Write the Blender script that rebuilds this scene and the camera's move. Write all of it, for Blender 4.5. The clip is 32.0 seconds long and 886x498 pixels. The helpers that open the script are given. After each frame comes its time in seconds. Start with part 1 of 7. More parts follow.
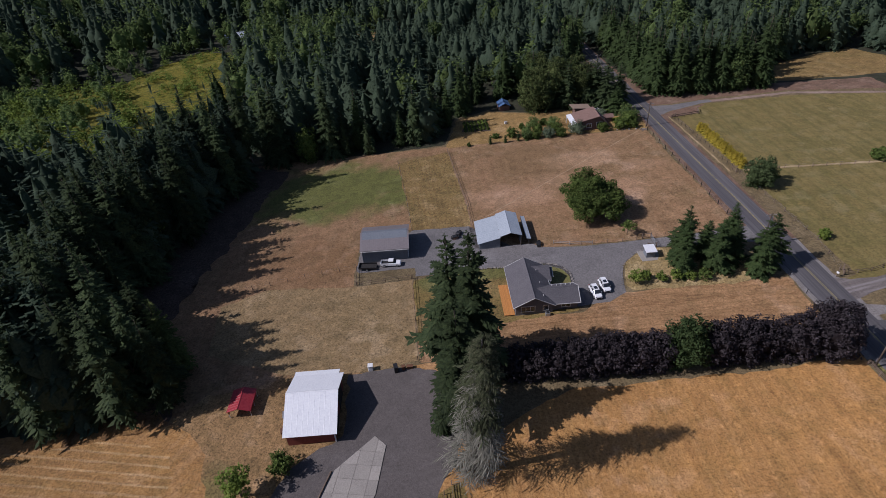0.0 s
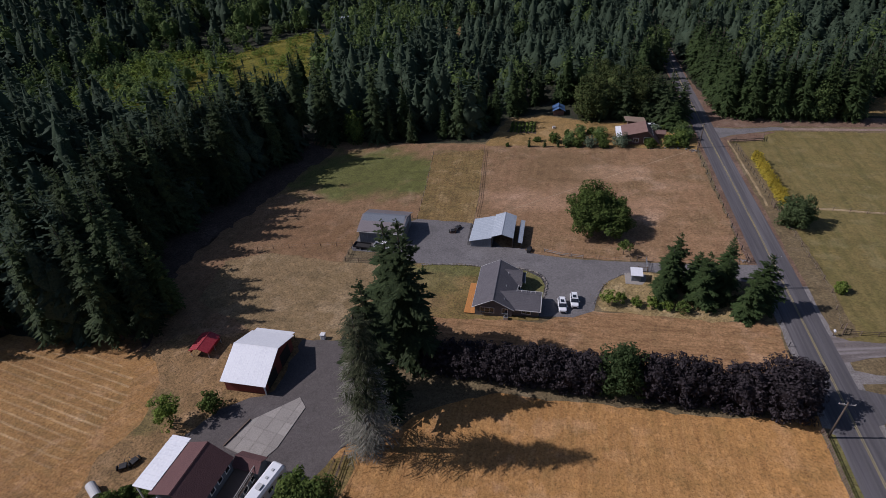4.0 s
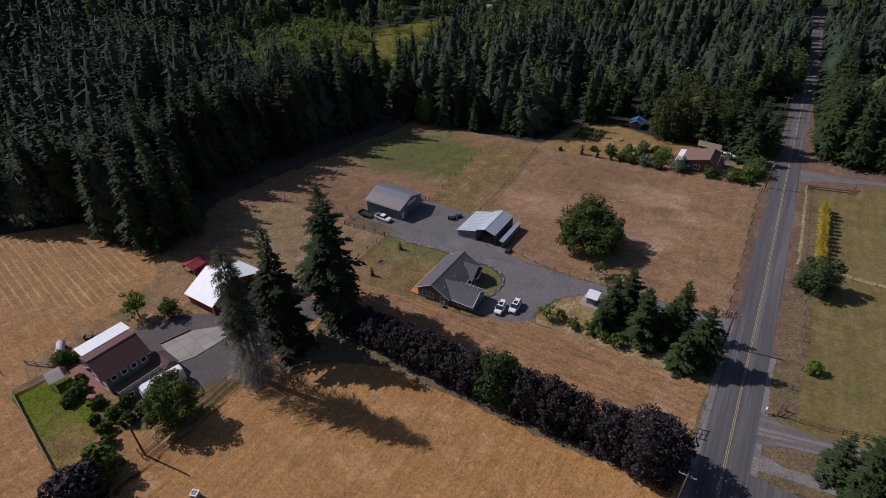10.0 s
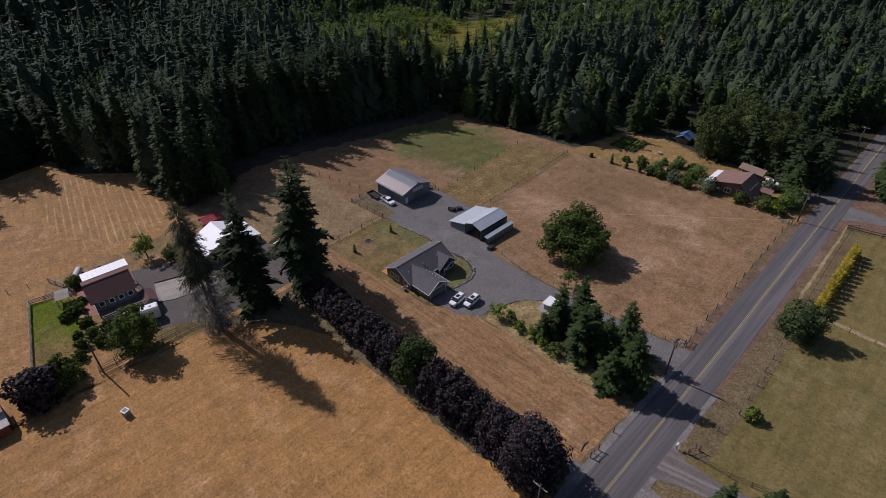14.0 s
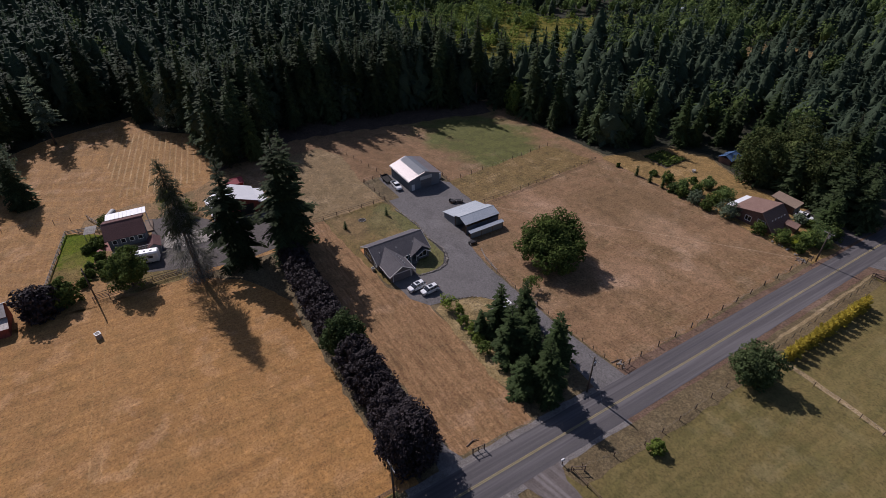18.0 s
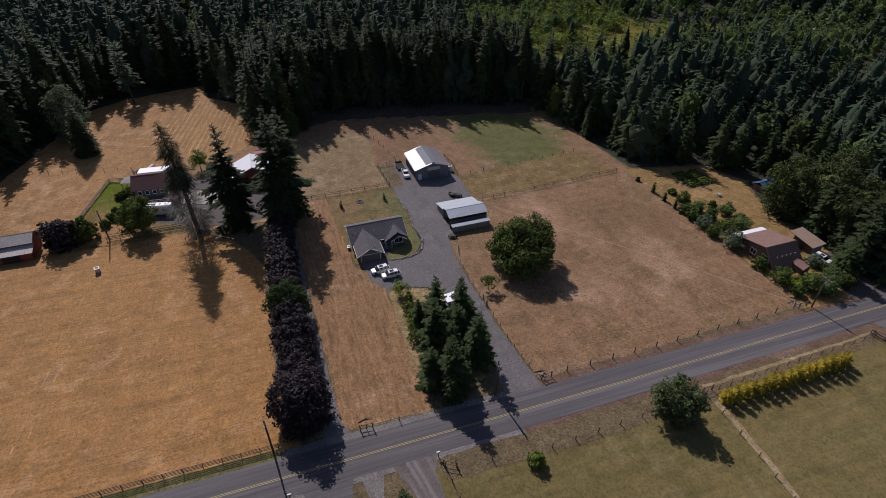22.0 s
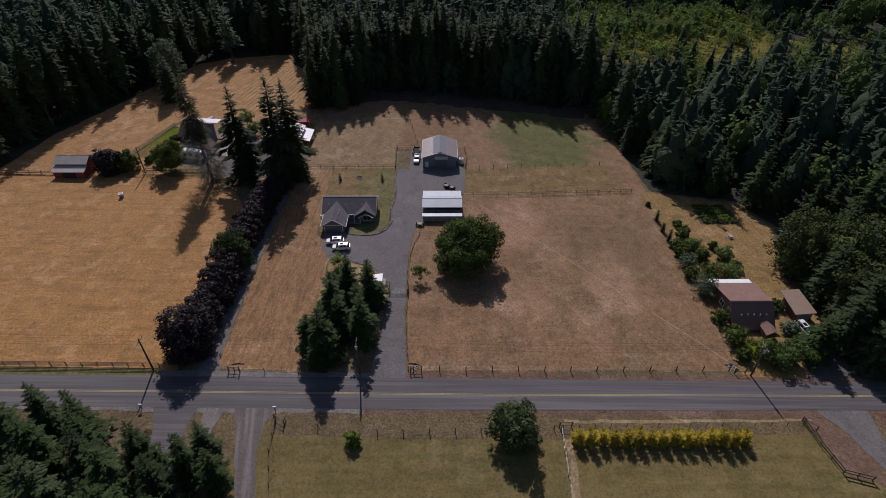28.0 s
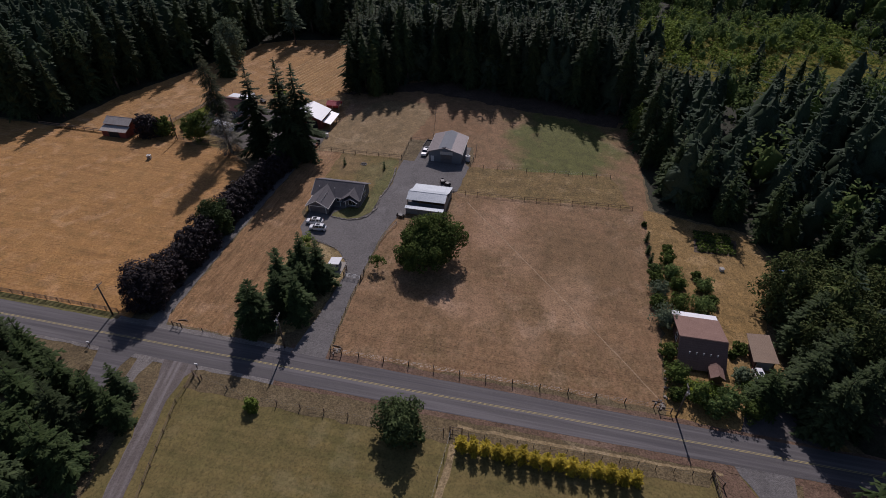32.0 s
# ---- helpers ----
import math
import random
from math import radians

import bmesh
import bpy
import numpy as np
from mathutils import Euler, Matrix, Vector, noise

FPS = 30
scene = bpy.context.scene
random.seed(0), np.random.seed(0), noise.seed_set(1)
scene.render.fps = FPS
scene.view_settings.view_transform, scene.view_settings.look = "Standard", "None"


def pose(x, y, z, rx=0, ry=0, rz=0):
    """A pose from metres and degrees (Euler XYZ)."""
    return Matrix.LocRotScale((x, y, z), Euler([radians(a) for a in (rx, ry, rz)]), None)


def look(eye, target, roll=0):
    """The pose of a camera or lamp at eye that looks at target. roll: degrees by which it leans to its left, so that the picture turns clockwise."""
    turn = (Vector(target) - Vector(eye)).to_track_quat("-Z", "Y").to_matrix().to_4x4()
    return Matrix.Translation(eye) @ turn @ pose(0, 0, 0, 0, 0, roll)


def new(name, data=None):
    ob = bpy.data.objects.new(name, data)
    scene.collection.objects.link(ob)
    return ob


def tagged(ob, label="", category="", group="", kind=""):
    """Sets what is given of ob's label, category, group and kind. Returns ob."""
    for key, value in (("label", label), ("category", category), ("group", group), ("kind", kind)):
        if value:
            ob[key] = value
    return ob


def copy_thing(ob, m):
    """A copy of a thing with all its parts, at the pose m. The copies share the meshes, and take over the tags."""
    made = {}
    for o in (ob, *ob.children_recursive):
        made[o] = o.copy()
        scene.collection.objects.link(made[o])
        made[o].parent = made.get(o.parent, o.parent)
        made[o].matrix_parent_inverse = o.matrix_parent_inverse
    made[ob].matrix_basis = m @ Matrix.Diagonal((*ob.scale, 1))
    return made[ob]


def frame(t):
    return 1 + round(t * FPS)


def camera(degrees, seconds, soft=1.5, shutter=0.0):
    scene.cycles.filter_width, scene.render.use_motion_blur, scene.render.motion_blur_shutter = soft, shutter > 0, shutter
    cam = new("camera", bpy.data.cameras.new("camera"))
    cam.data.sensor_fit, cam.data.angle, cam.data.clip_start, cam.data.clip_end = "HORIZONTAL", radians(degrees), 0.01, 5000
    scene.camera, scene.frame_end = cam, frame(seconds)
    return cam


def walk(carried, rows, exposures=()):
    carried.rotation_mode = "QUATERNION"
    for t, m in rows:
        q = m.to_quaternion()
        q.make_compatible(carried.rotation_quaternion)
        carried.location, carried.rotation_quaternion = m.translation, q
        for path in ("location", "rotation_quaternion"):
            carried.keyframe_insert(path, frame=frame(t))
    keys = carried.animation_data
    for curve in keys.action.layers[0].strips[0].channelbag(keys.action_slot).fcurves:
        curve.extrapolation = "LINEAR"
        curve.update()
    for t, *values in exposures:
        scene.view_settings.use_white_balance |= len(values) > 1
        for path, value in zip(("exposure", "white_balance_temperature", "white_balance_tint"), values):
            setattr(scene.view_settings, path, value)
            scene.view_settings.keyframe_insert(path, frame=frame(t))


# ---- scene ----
cam = camera(77.8, 32.0, 0.8)
METRES, EYE, TILT, LEAN, TURN = 227.25, 75.0, 0.0, 0.0, -0.5
ROWS = [
    (0.0, 0.0, 0.0, 0.0, -2.36, -35.62, 3.3),
    (0.5, 0.0151, -0.002, -0.0005, -0.63, -35.54, 3.14),
    (1.0, 0.0303, -0.0035, -0.0009, 1.07, -35.48, 3.04),
    (1.5, 0.0456, -0.0047, -0.0013, 2.84, -35.42, 2.92),
    (2.0, 0.0607, -0.0053, -0.0017, 4.59, -35.38, 2.81),
    (2.5, 0.076, -0.0055, -0.0021, 6.4, -35.33, 2.68),
    (3.0, 0.0912, -0.0053, -0.0027, 8.31, -35.27, 2.55),
    (3.5, 0.1066, -0.0044, -0.0028, 10.09, -35.27, 2.46),
    (5.5, 0.1673, 0.0026, -0.0027, 17.0, -35.32, 2.06),
    (6.0, 0.1823, 0.0057, -0.0029, 18.75, -35.33, 1.99),
    (6.5, 0.1973, 0.009, -0.0034, 20.55, -35.31, 1.9),
    (7.0, 0.2118, 0.0129, -0.0036, 22.27, -35.32, 1.8),
    (7.5, 0.2265, 0.0172, -0.0036, 23.94, -35.34, 1.75),
    (8.0, 0.2409, 0.0219, -0.0038, 25.64, -35.36, 1.64),
    (8.5, 0.2552, 0.0272, -0.0038, 27.26, -35.4, 1.57),
    (9.0, 0.2696, 0.0329, -0.004, 28.92, -35.43, 1.49),
    (9.5, 0.2833, 0.0388, -0.0041, 30.59, -35.44, 1.34),
    (10.0, 0.2971, 0.0451, -0.0042, 32.28, -35.45, 1.24),
    (10.5, 0.3107, 0.052, -0.0041, 33.93, -35.49, 1.2),
    (11.0, 0.3243, 0.0591, -0.0041, 35.57, -35.51, 1.1),
    (11.5, 0.3376, 0.0667, -0.0039, 37.18, -35.58, 1.08),
    (12.0, 0.3504, 0.0746, -0.0034, 38.85, -35.64, 0.99),
    (12.5, 0.3634, 0.083, -0.0034, 40.58, -35.68, 0.9),
    (13.0, 0.3761, 0.0919, -0.0033, 42.28, -35.71, 0.83),
    (13.5, 0.3883, 0.1009, -0.0029, 43.86, -35.79, 0.73),
    (14.0, 0.4004, 0.1103, -0.0028, 45.52, -35.84, 0.67),
    (14.5, 0.4122, 0.1201, -0.0024, 47.19, -35.91, 0.63),
    (16.5, 0.4571, 0.1635, -0.0004, 53.68, -36.19, 0.43),
    (17.0, 0.4675, 0.175, -0.0001, 55.29, -36.25, 0.38),
    (17.5, 0.4775, 0.1872, 0.0005, 56.99, -36.35, 0.33),
    (18.0, 0.4871, 0.1996, 0.0011, 58.67, -36.43, 0.3),
    (18.5, 0.4963, 0.2123, 0.0017, 60.38, -36.52, 0.23),
    (19.0, 0.5054, 0.2254, 0.0023, 62.03, -36.6, 0.2),
    (19.5, 0.5141, 0.2387, 0.003, 63.69, -36.69, 0.16),
    (20.0, 0.5222, 0.2521, 0.0035, 65.35, -36.76, 0.09),
    (20.5, 0.53, 0.266, 0.0042, 67.0, -36.83, 0.07),
    (21.0, 0.5377, 0.2801, 0.0046, 68.53, -36.87, 0.04),
    (21.5, 0.5445, 0.2941, 0.0054, 70.06, -36.96, -0.0),
    (22.0, 0.5512, 0.3087, 0.0062, 71.62, -37.04, -0.02),
    (22.5, 0.5576, 0.3233, 0.0068, 73.22, -37.1, -0.03),
    (23.0, 0.563, 0.338, 0.0078, 74.69, -37.21, -0.08),
    (23.5, 0.5683, 0.3529, 0.0086, 76.15, -37.3, -0.1),
    (24.0, 0.5731, 0.3678, 0.0092, 77.67, -37.37, -0.13),
    (24.5, 0.5773, 0.3832, 0.0102, 79.17, -37.5, -0.13),
    (25.0, 0.5811, 0.3987, 0.0109, 80.77, -37.58, -0.16),
    (25.5, 0.5845, 0.4142, 0.0117, 82.28, -37.67, -0.19),
    (27.5, 0.5926, 0.4785, 0.0149, 88.57, -38.09, -0.19),
    (28.0, 0.5935, 0.4945, 0.0156, 90.11, -38.18, -0.19),
    (28.5, 0.594, 0.5105, 0.0163, 91.66, -38.29, -0.2),
    (29.0, 0.5938, 0.5265, 0.0171, 93.2, -38.38, -0.21),
    (29.5, 0.5933, 0.5427, 0.0178, 94.76, -38.46, -0.22),
    (30.0, 0.5921, 0.5588, 0.0185, 96.34, -38.57, -0.18),
    (30.5, 0.5905, 0.5749, 0.0193, 97.86, -38.66, -0.17),
    (31.0, 0.5885, 0.5909, 0.0199, 99.35, -38.74, -0.15),
    (31.5, 0.5859, 0.6066, 0.0204, 100.8, -38.83, -0.13),
    (32.0, 0.5829, 0.6225, 0.0211, 102.31, -38.93, -0.09),
]
walk(cam, [(t, pose(0, 0, EYE, TILT, LEAN, TURN) @ pose(METRES * x, METRES * y, METRES * z, 90 + pitch, roll, yaw)) for t, x, y, z, yaw, pitch, roll in ROWS],
     [(0, 0.0, 5620, 22.5), (6, -0.14, 5700, 23), (14, -0.04, 5880, 23.5), (20, 0.02, 5950, 24), (25, -0.05, 5980, 24), (32, -0.22, 5980, 24)])

# world, sun and exposure
SUN_EL, SUN_AZ = radians(41.0), math.atan2(-4.5, -33.7)   # towards the sun, counter-clockwise from x
sun = new("sun", bpy.data.lights.new("sun", "SUN"))
sun.data.energy, sun.data.angle, sun.data.color = 3.75, radians(0.5), (1.0, 0.94, 0.84)
to_sun = Vector((math.cos(SUN_EL) * math.cos(SUN_AZ), math.cos(SUN_EL) * math.sin(SUN_AZ), math.sin(SUN_EL)))
sun.matrix_world = look(to_sun * 400, (0, 0, 0))
world = bpy.data.worlds.new("world")
scene.world = world
world.use_nodes = True
wn = world.node_tree.nodes
sky = wn.new("ShaderNodeTexSky")
sky.sky_type, sky.sun_disc, sky.sun_elevation, sky.sun_rotation = "NISHITA", False, SUN_EL, math.pi / 2 - SUN_AZ
world.node_tree.links.new(sky.outputs[0], wn["Background"].inputs[0])
wn["Background"].inputs[1].default_value = 0.056

# ---- the lie of the land ----


def gz(x, y):
    """Height of the ground, which falls gently to the north-west and climbs to wooded hills beyond."""
    rise = max(0.0, 0.43 * (y - 110) - 0.9 * (x - 40) - 300.0)
    return 0.037 * x - 0.0217 * y - 0.656 + 0.34 * rise * rise / (rise + 60.0)


# ---- materials ----
def material(name, colours, scale=1.0, fine=20.0, rough=0.9, metal=0.0, bump=0.3, bump_scale=None, vary=0.0, spec=0.3, island=0.0,
             stripes=None, patch=None, contrast=1.0, grit=0.0, streaks=()):
    """Noise at two scales between three base colours; stripes = (direction in degrees, metres, colour, amount); patch = (x, y, rx, ry, colour, amount)."""
    m = bpy.data.materials.new(name)
    m.use_nodes = True
    nt = m.node_tree
    N, L = nt.nodes, nt.links
    b = N["Principled BSDF"]
    b.inputs["Roughness"].default_value, b.inputs["Metallic"].default_value = rough, metal
    b.inputs["Specular IOR Level"].default_value = spec
    b.inputs["Diffuse Roughness"].default_value = 0.3 if grit else 0.0
    geo = N.new("ShaderNodeNewGeometry")
    pos = geo.outputs["Position"]

    def noise_node(s, detail=4.0):
        n = N.new("ShaderNodeTexNoise")
        n.inputs["Scale"].default_value, n.inputs["Detail"].default_value = s, detail
        L.new(pos, n.inputs["Vector"])
        return n.outputs["Fac"]

    def ramp(fac, lo, hi):
        r = N.new("ShaderNodeMapRange")
        r.inputs["From Min"].default_value, r.inputs["From Max"].default_value = lo, hi
        L.new(fac, r.inputs["Value"])
        return r.outputs["Result"]

    def mix(fac, a, c, mode="MIX"):
        x = N.new("ShaderNodeMix")
        x.data_type, x.blend_type = "RGBA", mode
        for sock, v in ((x.inputs[0], fac), (x.inputs[6], a), (x.inputs[7], c)):
            if isinstance(v, (int, float)):
                sock.default_value = v
            elif isinstance(v, tuple):
                sock.default_value = (*v, 1.0)
            else:
                L.new(v, sock)
        return x.outputs[2]

    def mul(a, v):
        x = N.new("ShaderNodeMath")
        x.operation = "MULTIPLY"
        L.new(a, x.inputs[0])
        if isinstance(v, (int, float)):
            x.inputs[1].default_value = v
        else:
            L.new(v, x.inputs[1])
        return x.outputs[0]

    c1, c2, c3 = (colours * 3)[:3]
    big = noise_node(scale)
    small = noise_node(fine, 6.0)
    col = mix(ramp(big, 0.5 - 0.18 / contrast, 0.5 + 0.18 / contrast), c1, c2)
    col = mix(mul(ramp(small, 0.38, 0.62), 0.8), col, c3)
    if stripes:
        for ang, width, c, amount in stripes if isinstance(stripes[0], tuple) else (stripes,):
            mp = N.new("ShaderNodeMapping")
            mp.inputs["Rotation"].default_value = (0, 0, -radians(ang))
            L.new(pos, mp.inputs["Vector"])
            w = N.new("ShaderNodeTexWave")
            w.wave_type, w.bands_direction = "BANDS", "Y"
            w.inputs["Scale"].default_value = math.pi / 10 / width
            w.inputs["Distortion"].default_value, w.inputs["Detail"].default_value, w.inputs["Detail Scale"].default_value = 0.8, 4.0, 1.6
            L.new(mp.outputs[0], w.inputs["Vector"])
            band = ramp(w.outputs["Fac"], 0.75, 1.0) if amount > 0.5 else w.outputs["Fac"]
            col = mix(mul(mul(band, ramp(noise_node(scale * 2.3), 0.3, 0.6)), amount), col, c)
    for ang, length, width, c, amount in streaks:
        mp = N.new("ShaderNodeMapping")
        mp.inputs["Rotation"].default_value = (0, 0, -radians(ang))
        L.new(pos, mp.inputs["Vector"])
        sc = N.new("ShaderNodeMapping")
        sc.inputs["Scale"].default_value = (1.0 / length, 1.0 / width, 1.0)
        L.new(mp.outputs[0], sc.inputs["Vector"])
        n = N.new("ShaderNodeTexNoise")
        n.inputs["Scale"].default_value, n.inputs["Detail"].default_value, n.inputs["Roughness"].default_value = 1.0, 3.0, 0.6
        L.new(sc.outputs[0], n.inputs["Vector"])
        col = mix(mul(ramp(n.outputs["Fac"], 0.45, 0.66), amount * (0.6 if length < 5 else 1.0)), col, c)
    for px, py, rx, ry, c, amount in patch or ():
        mp = N.new("ShaderNodeMapping")
        mp.vector_type = "TEXTURE"
        mp.inputs["Location"].default_value, mp.inputs["Scale"].default_value = (px, py, gz(px, py)), (rx, ry, 50)
        L.new(pos, mp.inputs["Vector"])
        ln = N.new("ShaderNodeVectorMath")
        ln.operation = "LENGTH"
        L.new(mp.outputs[0], ln.inputs[0])
        ad = N.new("ShaderNodeMath")
        ad.operation = "ADD"
        L.new(ln.outputs["Value"], ad.inputs[0])
        L.new(ramp(noise_node(scale * 3.0, 5.0), 0.2, 0.8), ad.inputs[1])
        col = mix(mul(ramp(ad.outputs[0], 1.75, 1.15), amount), col, c)
    if grit:
        dark = N.new("ShaderNodeHueSaturation")
        dark.inputs["Value"].default_value = 1 - grit
        L.new(col, dark.inputs["Color"])
        col = mix(ramp(noise_node(fine * 1.7, 3.0), 0.52, 0.68), col, dark.outputs[0])
        pale = N.new("ShaderNodeHueSaturation")
        pale.inputs["Value"].default_value = 1 + 0.55 * grit
        L.new(col, pale.inputs["Color"])
        col = mix(ramp(noise_node(fine * 0.37, 5.0), 0.5, 0.68), col, pale.outputs[0])
        mottle = N.new("ShaderNodeHueSaturation")
        mottle.inputs["Value"].default_value, mottle.inputs["Saturation"].default_value = 1 + 0.7 * grit, 0.92
        L.new(col, mottle.inputs["Color"])
        col = mix(mul(ramp(noise_node(0.22, 8.0), 0.52, 0.62), ramp(noise_node(0.05, 3.0), 0.4, 0.6)), col, mottle.outputs[0])
        patchy = N.new("ShaderNodeHueSaturation")
        patchy.inputs["Value"].default_value, patchy.inputs["Hue"].default_value = 1 - 0.5 * grit, 0.503
        L.new(col, patchy.inputs["Color"])
        col = mix(ramp(noise_node(0.31, 7.0), 0.5, 0.64), col, patchy.outputs[0])
        speck = N.new("ShaderNodeHueSaturation")
        speck.inputs["Value"].default_value = 1 - 0.7 * grit
        L.new(col, speck.inputs["Color"])
        col = mix(ramp(noise_node(2.4, 4.0), 0.5, 0.62), col, speck.outputs[0])
        glint = N.new("ShaderNodeHueSaturation")
        glint.inputs["Value"].default_value = 1 + 0.45 * grit
        L.new(col, glint.inputs["Color"])
        col = mix(ramp(noise_node(1.5, 5.0), 0.53, 0.66), col, glint.outputs[0])
    if vary:
        info = N.new("ShaderNodeObjectInfo")
        h = N.new("ShaderNodeHueSaturation")
        L.new(col, h.inputs["Color"])
        r = N.new("ShaderNodeMapRange")
        r.inputs["To Min"].default_value, r.inputs["To Max"].default_value = 1 - vary, 1 + vary
        L.new(info.outputs["Random"], r.inputs["Value"])
        L.new(r.outputs["Result"], h.inputs["Value"])
        col = h.outputs[0]
    if island:
        h = N.new("ShaderNodeHueSaturation")
        L.new(col, h.inputs["Color"])
        r = N.new("ShaderNodeMapRange")
        r.inputs["To Min"].default_value, r.inputs["To Max"].default_value = 1 - island, 1 + island
        L.new(geo.outputs["Random Per Island"], r.inputs["Value"])
        L.new(r.outputs["Result"], h.inputs["Value"])
        col = h.outputs[0]
    L.new(col, b.inputs["Base Color"])
    if bump:
        bp = N.new("ShaderNodeBump")
        bp.inputs["Strength"].default_value, bp.inputs["Distance"].default_value = bump, 0.15
        L.new(noise_node(bump_scale or fine, 5.0), bp.inputs["Height"])
        L.new(bp.outputs[0], b.inputs["Normal"])
    return m


def leafy(name, c1, c2, c3, island=0.35, vary=0.15, scale=0.25, through_light=0.3, rough=0.9, spec=0.06):
    """Matt leaves or needles that let some light through."""
    m = material(name, (c1, c2, c3), scale=scale, fine=2.5, rough=rough, bump=0, vary=vary, island=island, spec=spec)
    N, L = m.node_tree.nodes, m.node_tree.links
    b, out = N["Principled BSDF"], N["Material Output"]
    t = N.new("ShaderNodeBsdfTranslucent")
    L.new(b.inputs["Base Color"].links[0].from_socket, t.inputs["Color"])
    x = N.new("ShaderNodeMixShader")
    x.inputs[0].default_value = through_light
    L.new(b.outputs[0], x.inputs[1])
    L.new(t.outputs[0], x.inputs[2])
    L.new(x.outputs[0], out.inputs["Surface"])
    return m


M_FLOOR = material("forest_floor", ((0.033, 0.0294, 0.0182), (0.051, 0.0434, 0.0259), (0.03, 0.0385, 0.0154)), 0.06, 1.2, grit=0.4, bump=0.8)
M_STRAW = material("straw_stubble", ((0.412, 0.216, 0.07), (0.342, 0.173, 0.0535), (0.468, 0.257, 0.093)), 0.05, 2.2, grit=0.33, bump=0.7, bump_scale=3.0,
                   stripes=((91, 2.9, (0.266, 0.126, 0.0376), 0.25),), streaks=((91, 3.0, 0.32, (0.235, 0.115, 0.038), 0.5), (88, 4.5, 0.45, (0.50, 0.295, 0.10), 0.4), (91, 9, 0.8, (0.266, 0.125, 0.0376), 0.45), (89, 14, 1.4, (0.485, 0.25, 0.074), 0.4), (0, 30, 4, (0.468, 0.243, 0.07), 0.3)))
M_RUT = material("straw_rut", ((0.44, 0.24, 0.08), (0.36, 0.19, 0.06), (0.48, 0.27, 0.10)), 0.4, 2.2, grit=0.4, bump=0.5)
M_WFIELD = material("cut_field", ((0.402, 0.208, 0.061), (0.322, 0.158, 0.0465), (0.47, 0.264, 0.09)), 0.05, 1.8, grit=0.33, bump=0.7, bump_scale=3.0,
                    streaks=((-11, 3.0, 0.32, (0.22, 0.11, 0.04), 0.5), (-9, 4.5, 0.45, (0.47, 0.27, 0.11), 0.4), (-11, 16, 1.2, (0.262, 0.138, 0.0528), 0.5), (60, 22, 1.5, (0.446, 0.262, 0.114), 0.45)))
M_HAYROWS = material("hay_rows", ((0.375, 0.20, 0.061), (0.305, 0.157, 0.047), (0.435, 0.25, 0.087)), 0.06, 1.8, grit=0.33, bump=0.7, bump_scale=3.0,
                     stripes=((-11, 1.75, (0.60, 0.40, 0.19), 0.85),), streaks=((-11, 10, 0.8, (0.25, 0.13, 0.05), 0.5),))
M_PASTURE = material("dry_pasture", ((0.258, 0.15, 0.07), (0.192, 0.122, 0.051), (0.306, 0.188, 0.094)), 0.05, 1.6, grit=0.36, bump=0.6, bump_scale=4.0, contrast=2.0,
                     streaks=((10, 2.2, 0.4, (0.165, 0.095, 0.045), 0.4), (80, 2.5, 0.45, (0.36, 0.22, 0.115), 0.35), (90, 20, 1.1, (0.201, 0.105, 0.049), 0.4), (12, 14, 1.4, (0.329, 0.187, 0.0978), 0.4)),
                     patch=((-28, 146, 29, 17, (0.12, 0.127, 0.029), 0.95), (44, 150, 12, 6, (0.385, 0.24, 0.135), 0.8), (20, 132, 12, 6, (0.395, 0.24, 0.137), 0.75), (52, 128, 6, 7, (0.375, 0.225, 0.125), 0.7), (34, 138, 7, 5, (0.36, 0.22, 0.12), 0.6), (60, 142, 6, 4, (0.36, 0.22, 0.12), 0.6), (30, 152, 14, 12, (0.18, 0.113, 0.0474), 0.5),
                            (-30, 108, 14, 12, (0.212, 0.113, 0.0474), 0.5)))
M_PADDOCK = material("dry_paddock", ((0.262, 0.172, 0.079), (0.222, 0.15, 0.064), (0.295, 0.205, 0.10)), 0.06, 1.6, grit=0.42, bump=0.6, bump_scale=4.0)
M_HAYSTRIP = material("mown_strip", ((0.275, 0.15, 0.064), (0.225, 0.12, 0.05), (0.37, 0.215, 0.1)), 0.09, 2.6, grit=0.36, bump=0.8, bump_scale=4.0,
                      stripes=((0, 1.15, (0.386, 0.224, 0.101), 0.45),), streaks=((0, 2.5, 0.28, (0.15, 0.075, 0.03), 0.55), (1, 2.0, 0.3, (0.47, 0.29, 0.135), 0.45), (0, 5, 0.7, (0.166, 0.084, 0.0325), 0.6), (0, 9, 0.8, (0.396, 0.232, 0.108), 0.5)))
M_LAWN = material("dry_lawn", ((0.215, 0.142, 0.046), (0.25, 0.157, 0.057), (0.175, 0.137, 0.038)), 0.12, 2.5, grit=0.45, bump=0.6,
                  patch=((23.5, 97.0, 5, 4.5, (0.10, 0.14, 0.03), 0.8), (9.0, 97.6, 11, 2.6, (0.115, 0.125, 0.034), 0.75), (4.0, 92.0, 6, 5, (0.15, 0.13, 0.042), 0.6), (0.5, 84.5, 7, 4, (0.27, 0.17, 0.075), 0.6), (-2.5, 96.0, 3, 3, (0.13, 0.13, 0.036), 0.7)))
M_LANE = material("grass_lane", ((0.235, 0.152, 0.053), (0.165, 0.122, 0.036), (0.275, 0.18, 0.068)), 0.1, 2.0, grit=0.5, bump=0.7, stripes=((94, 1.3, (0.18, 0.102, 0.034), 0.5),))
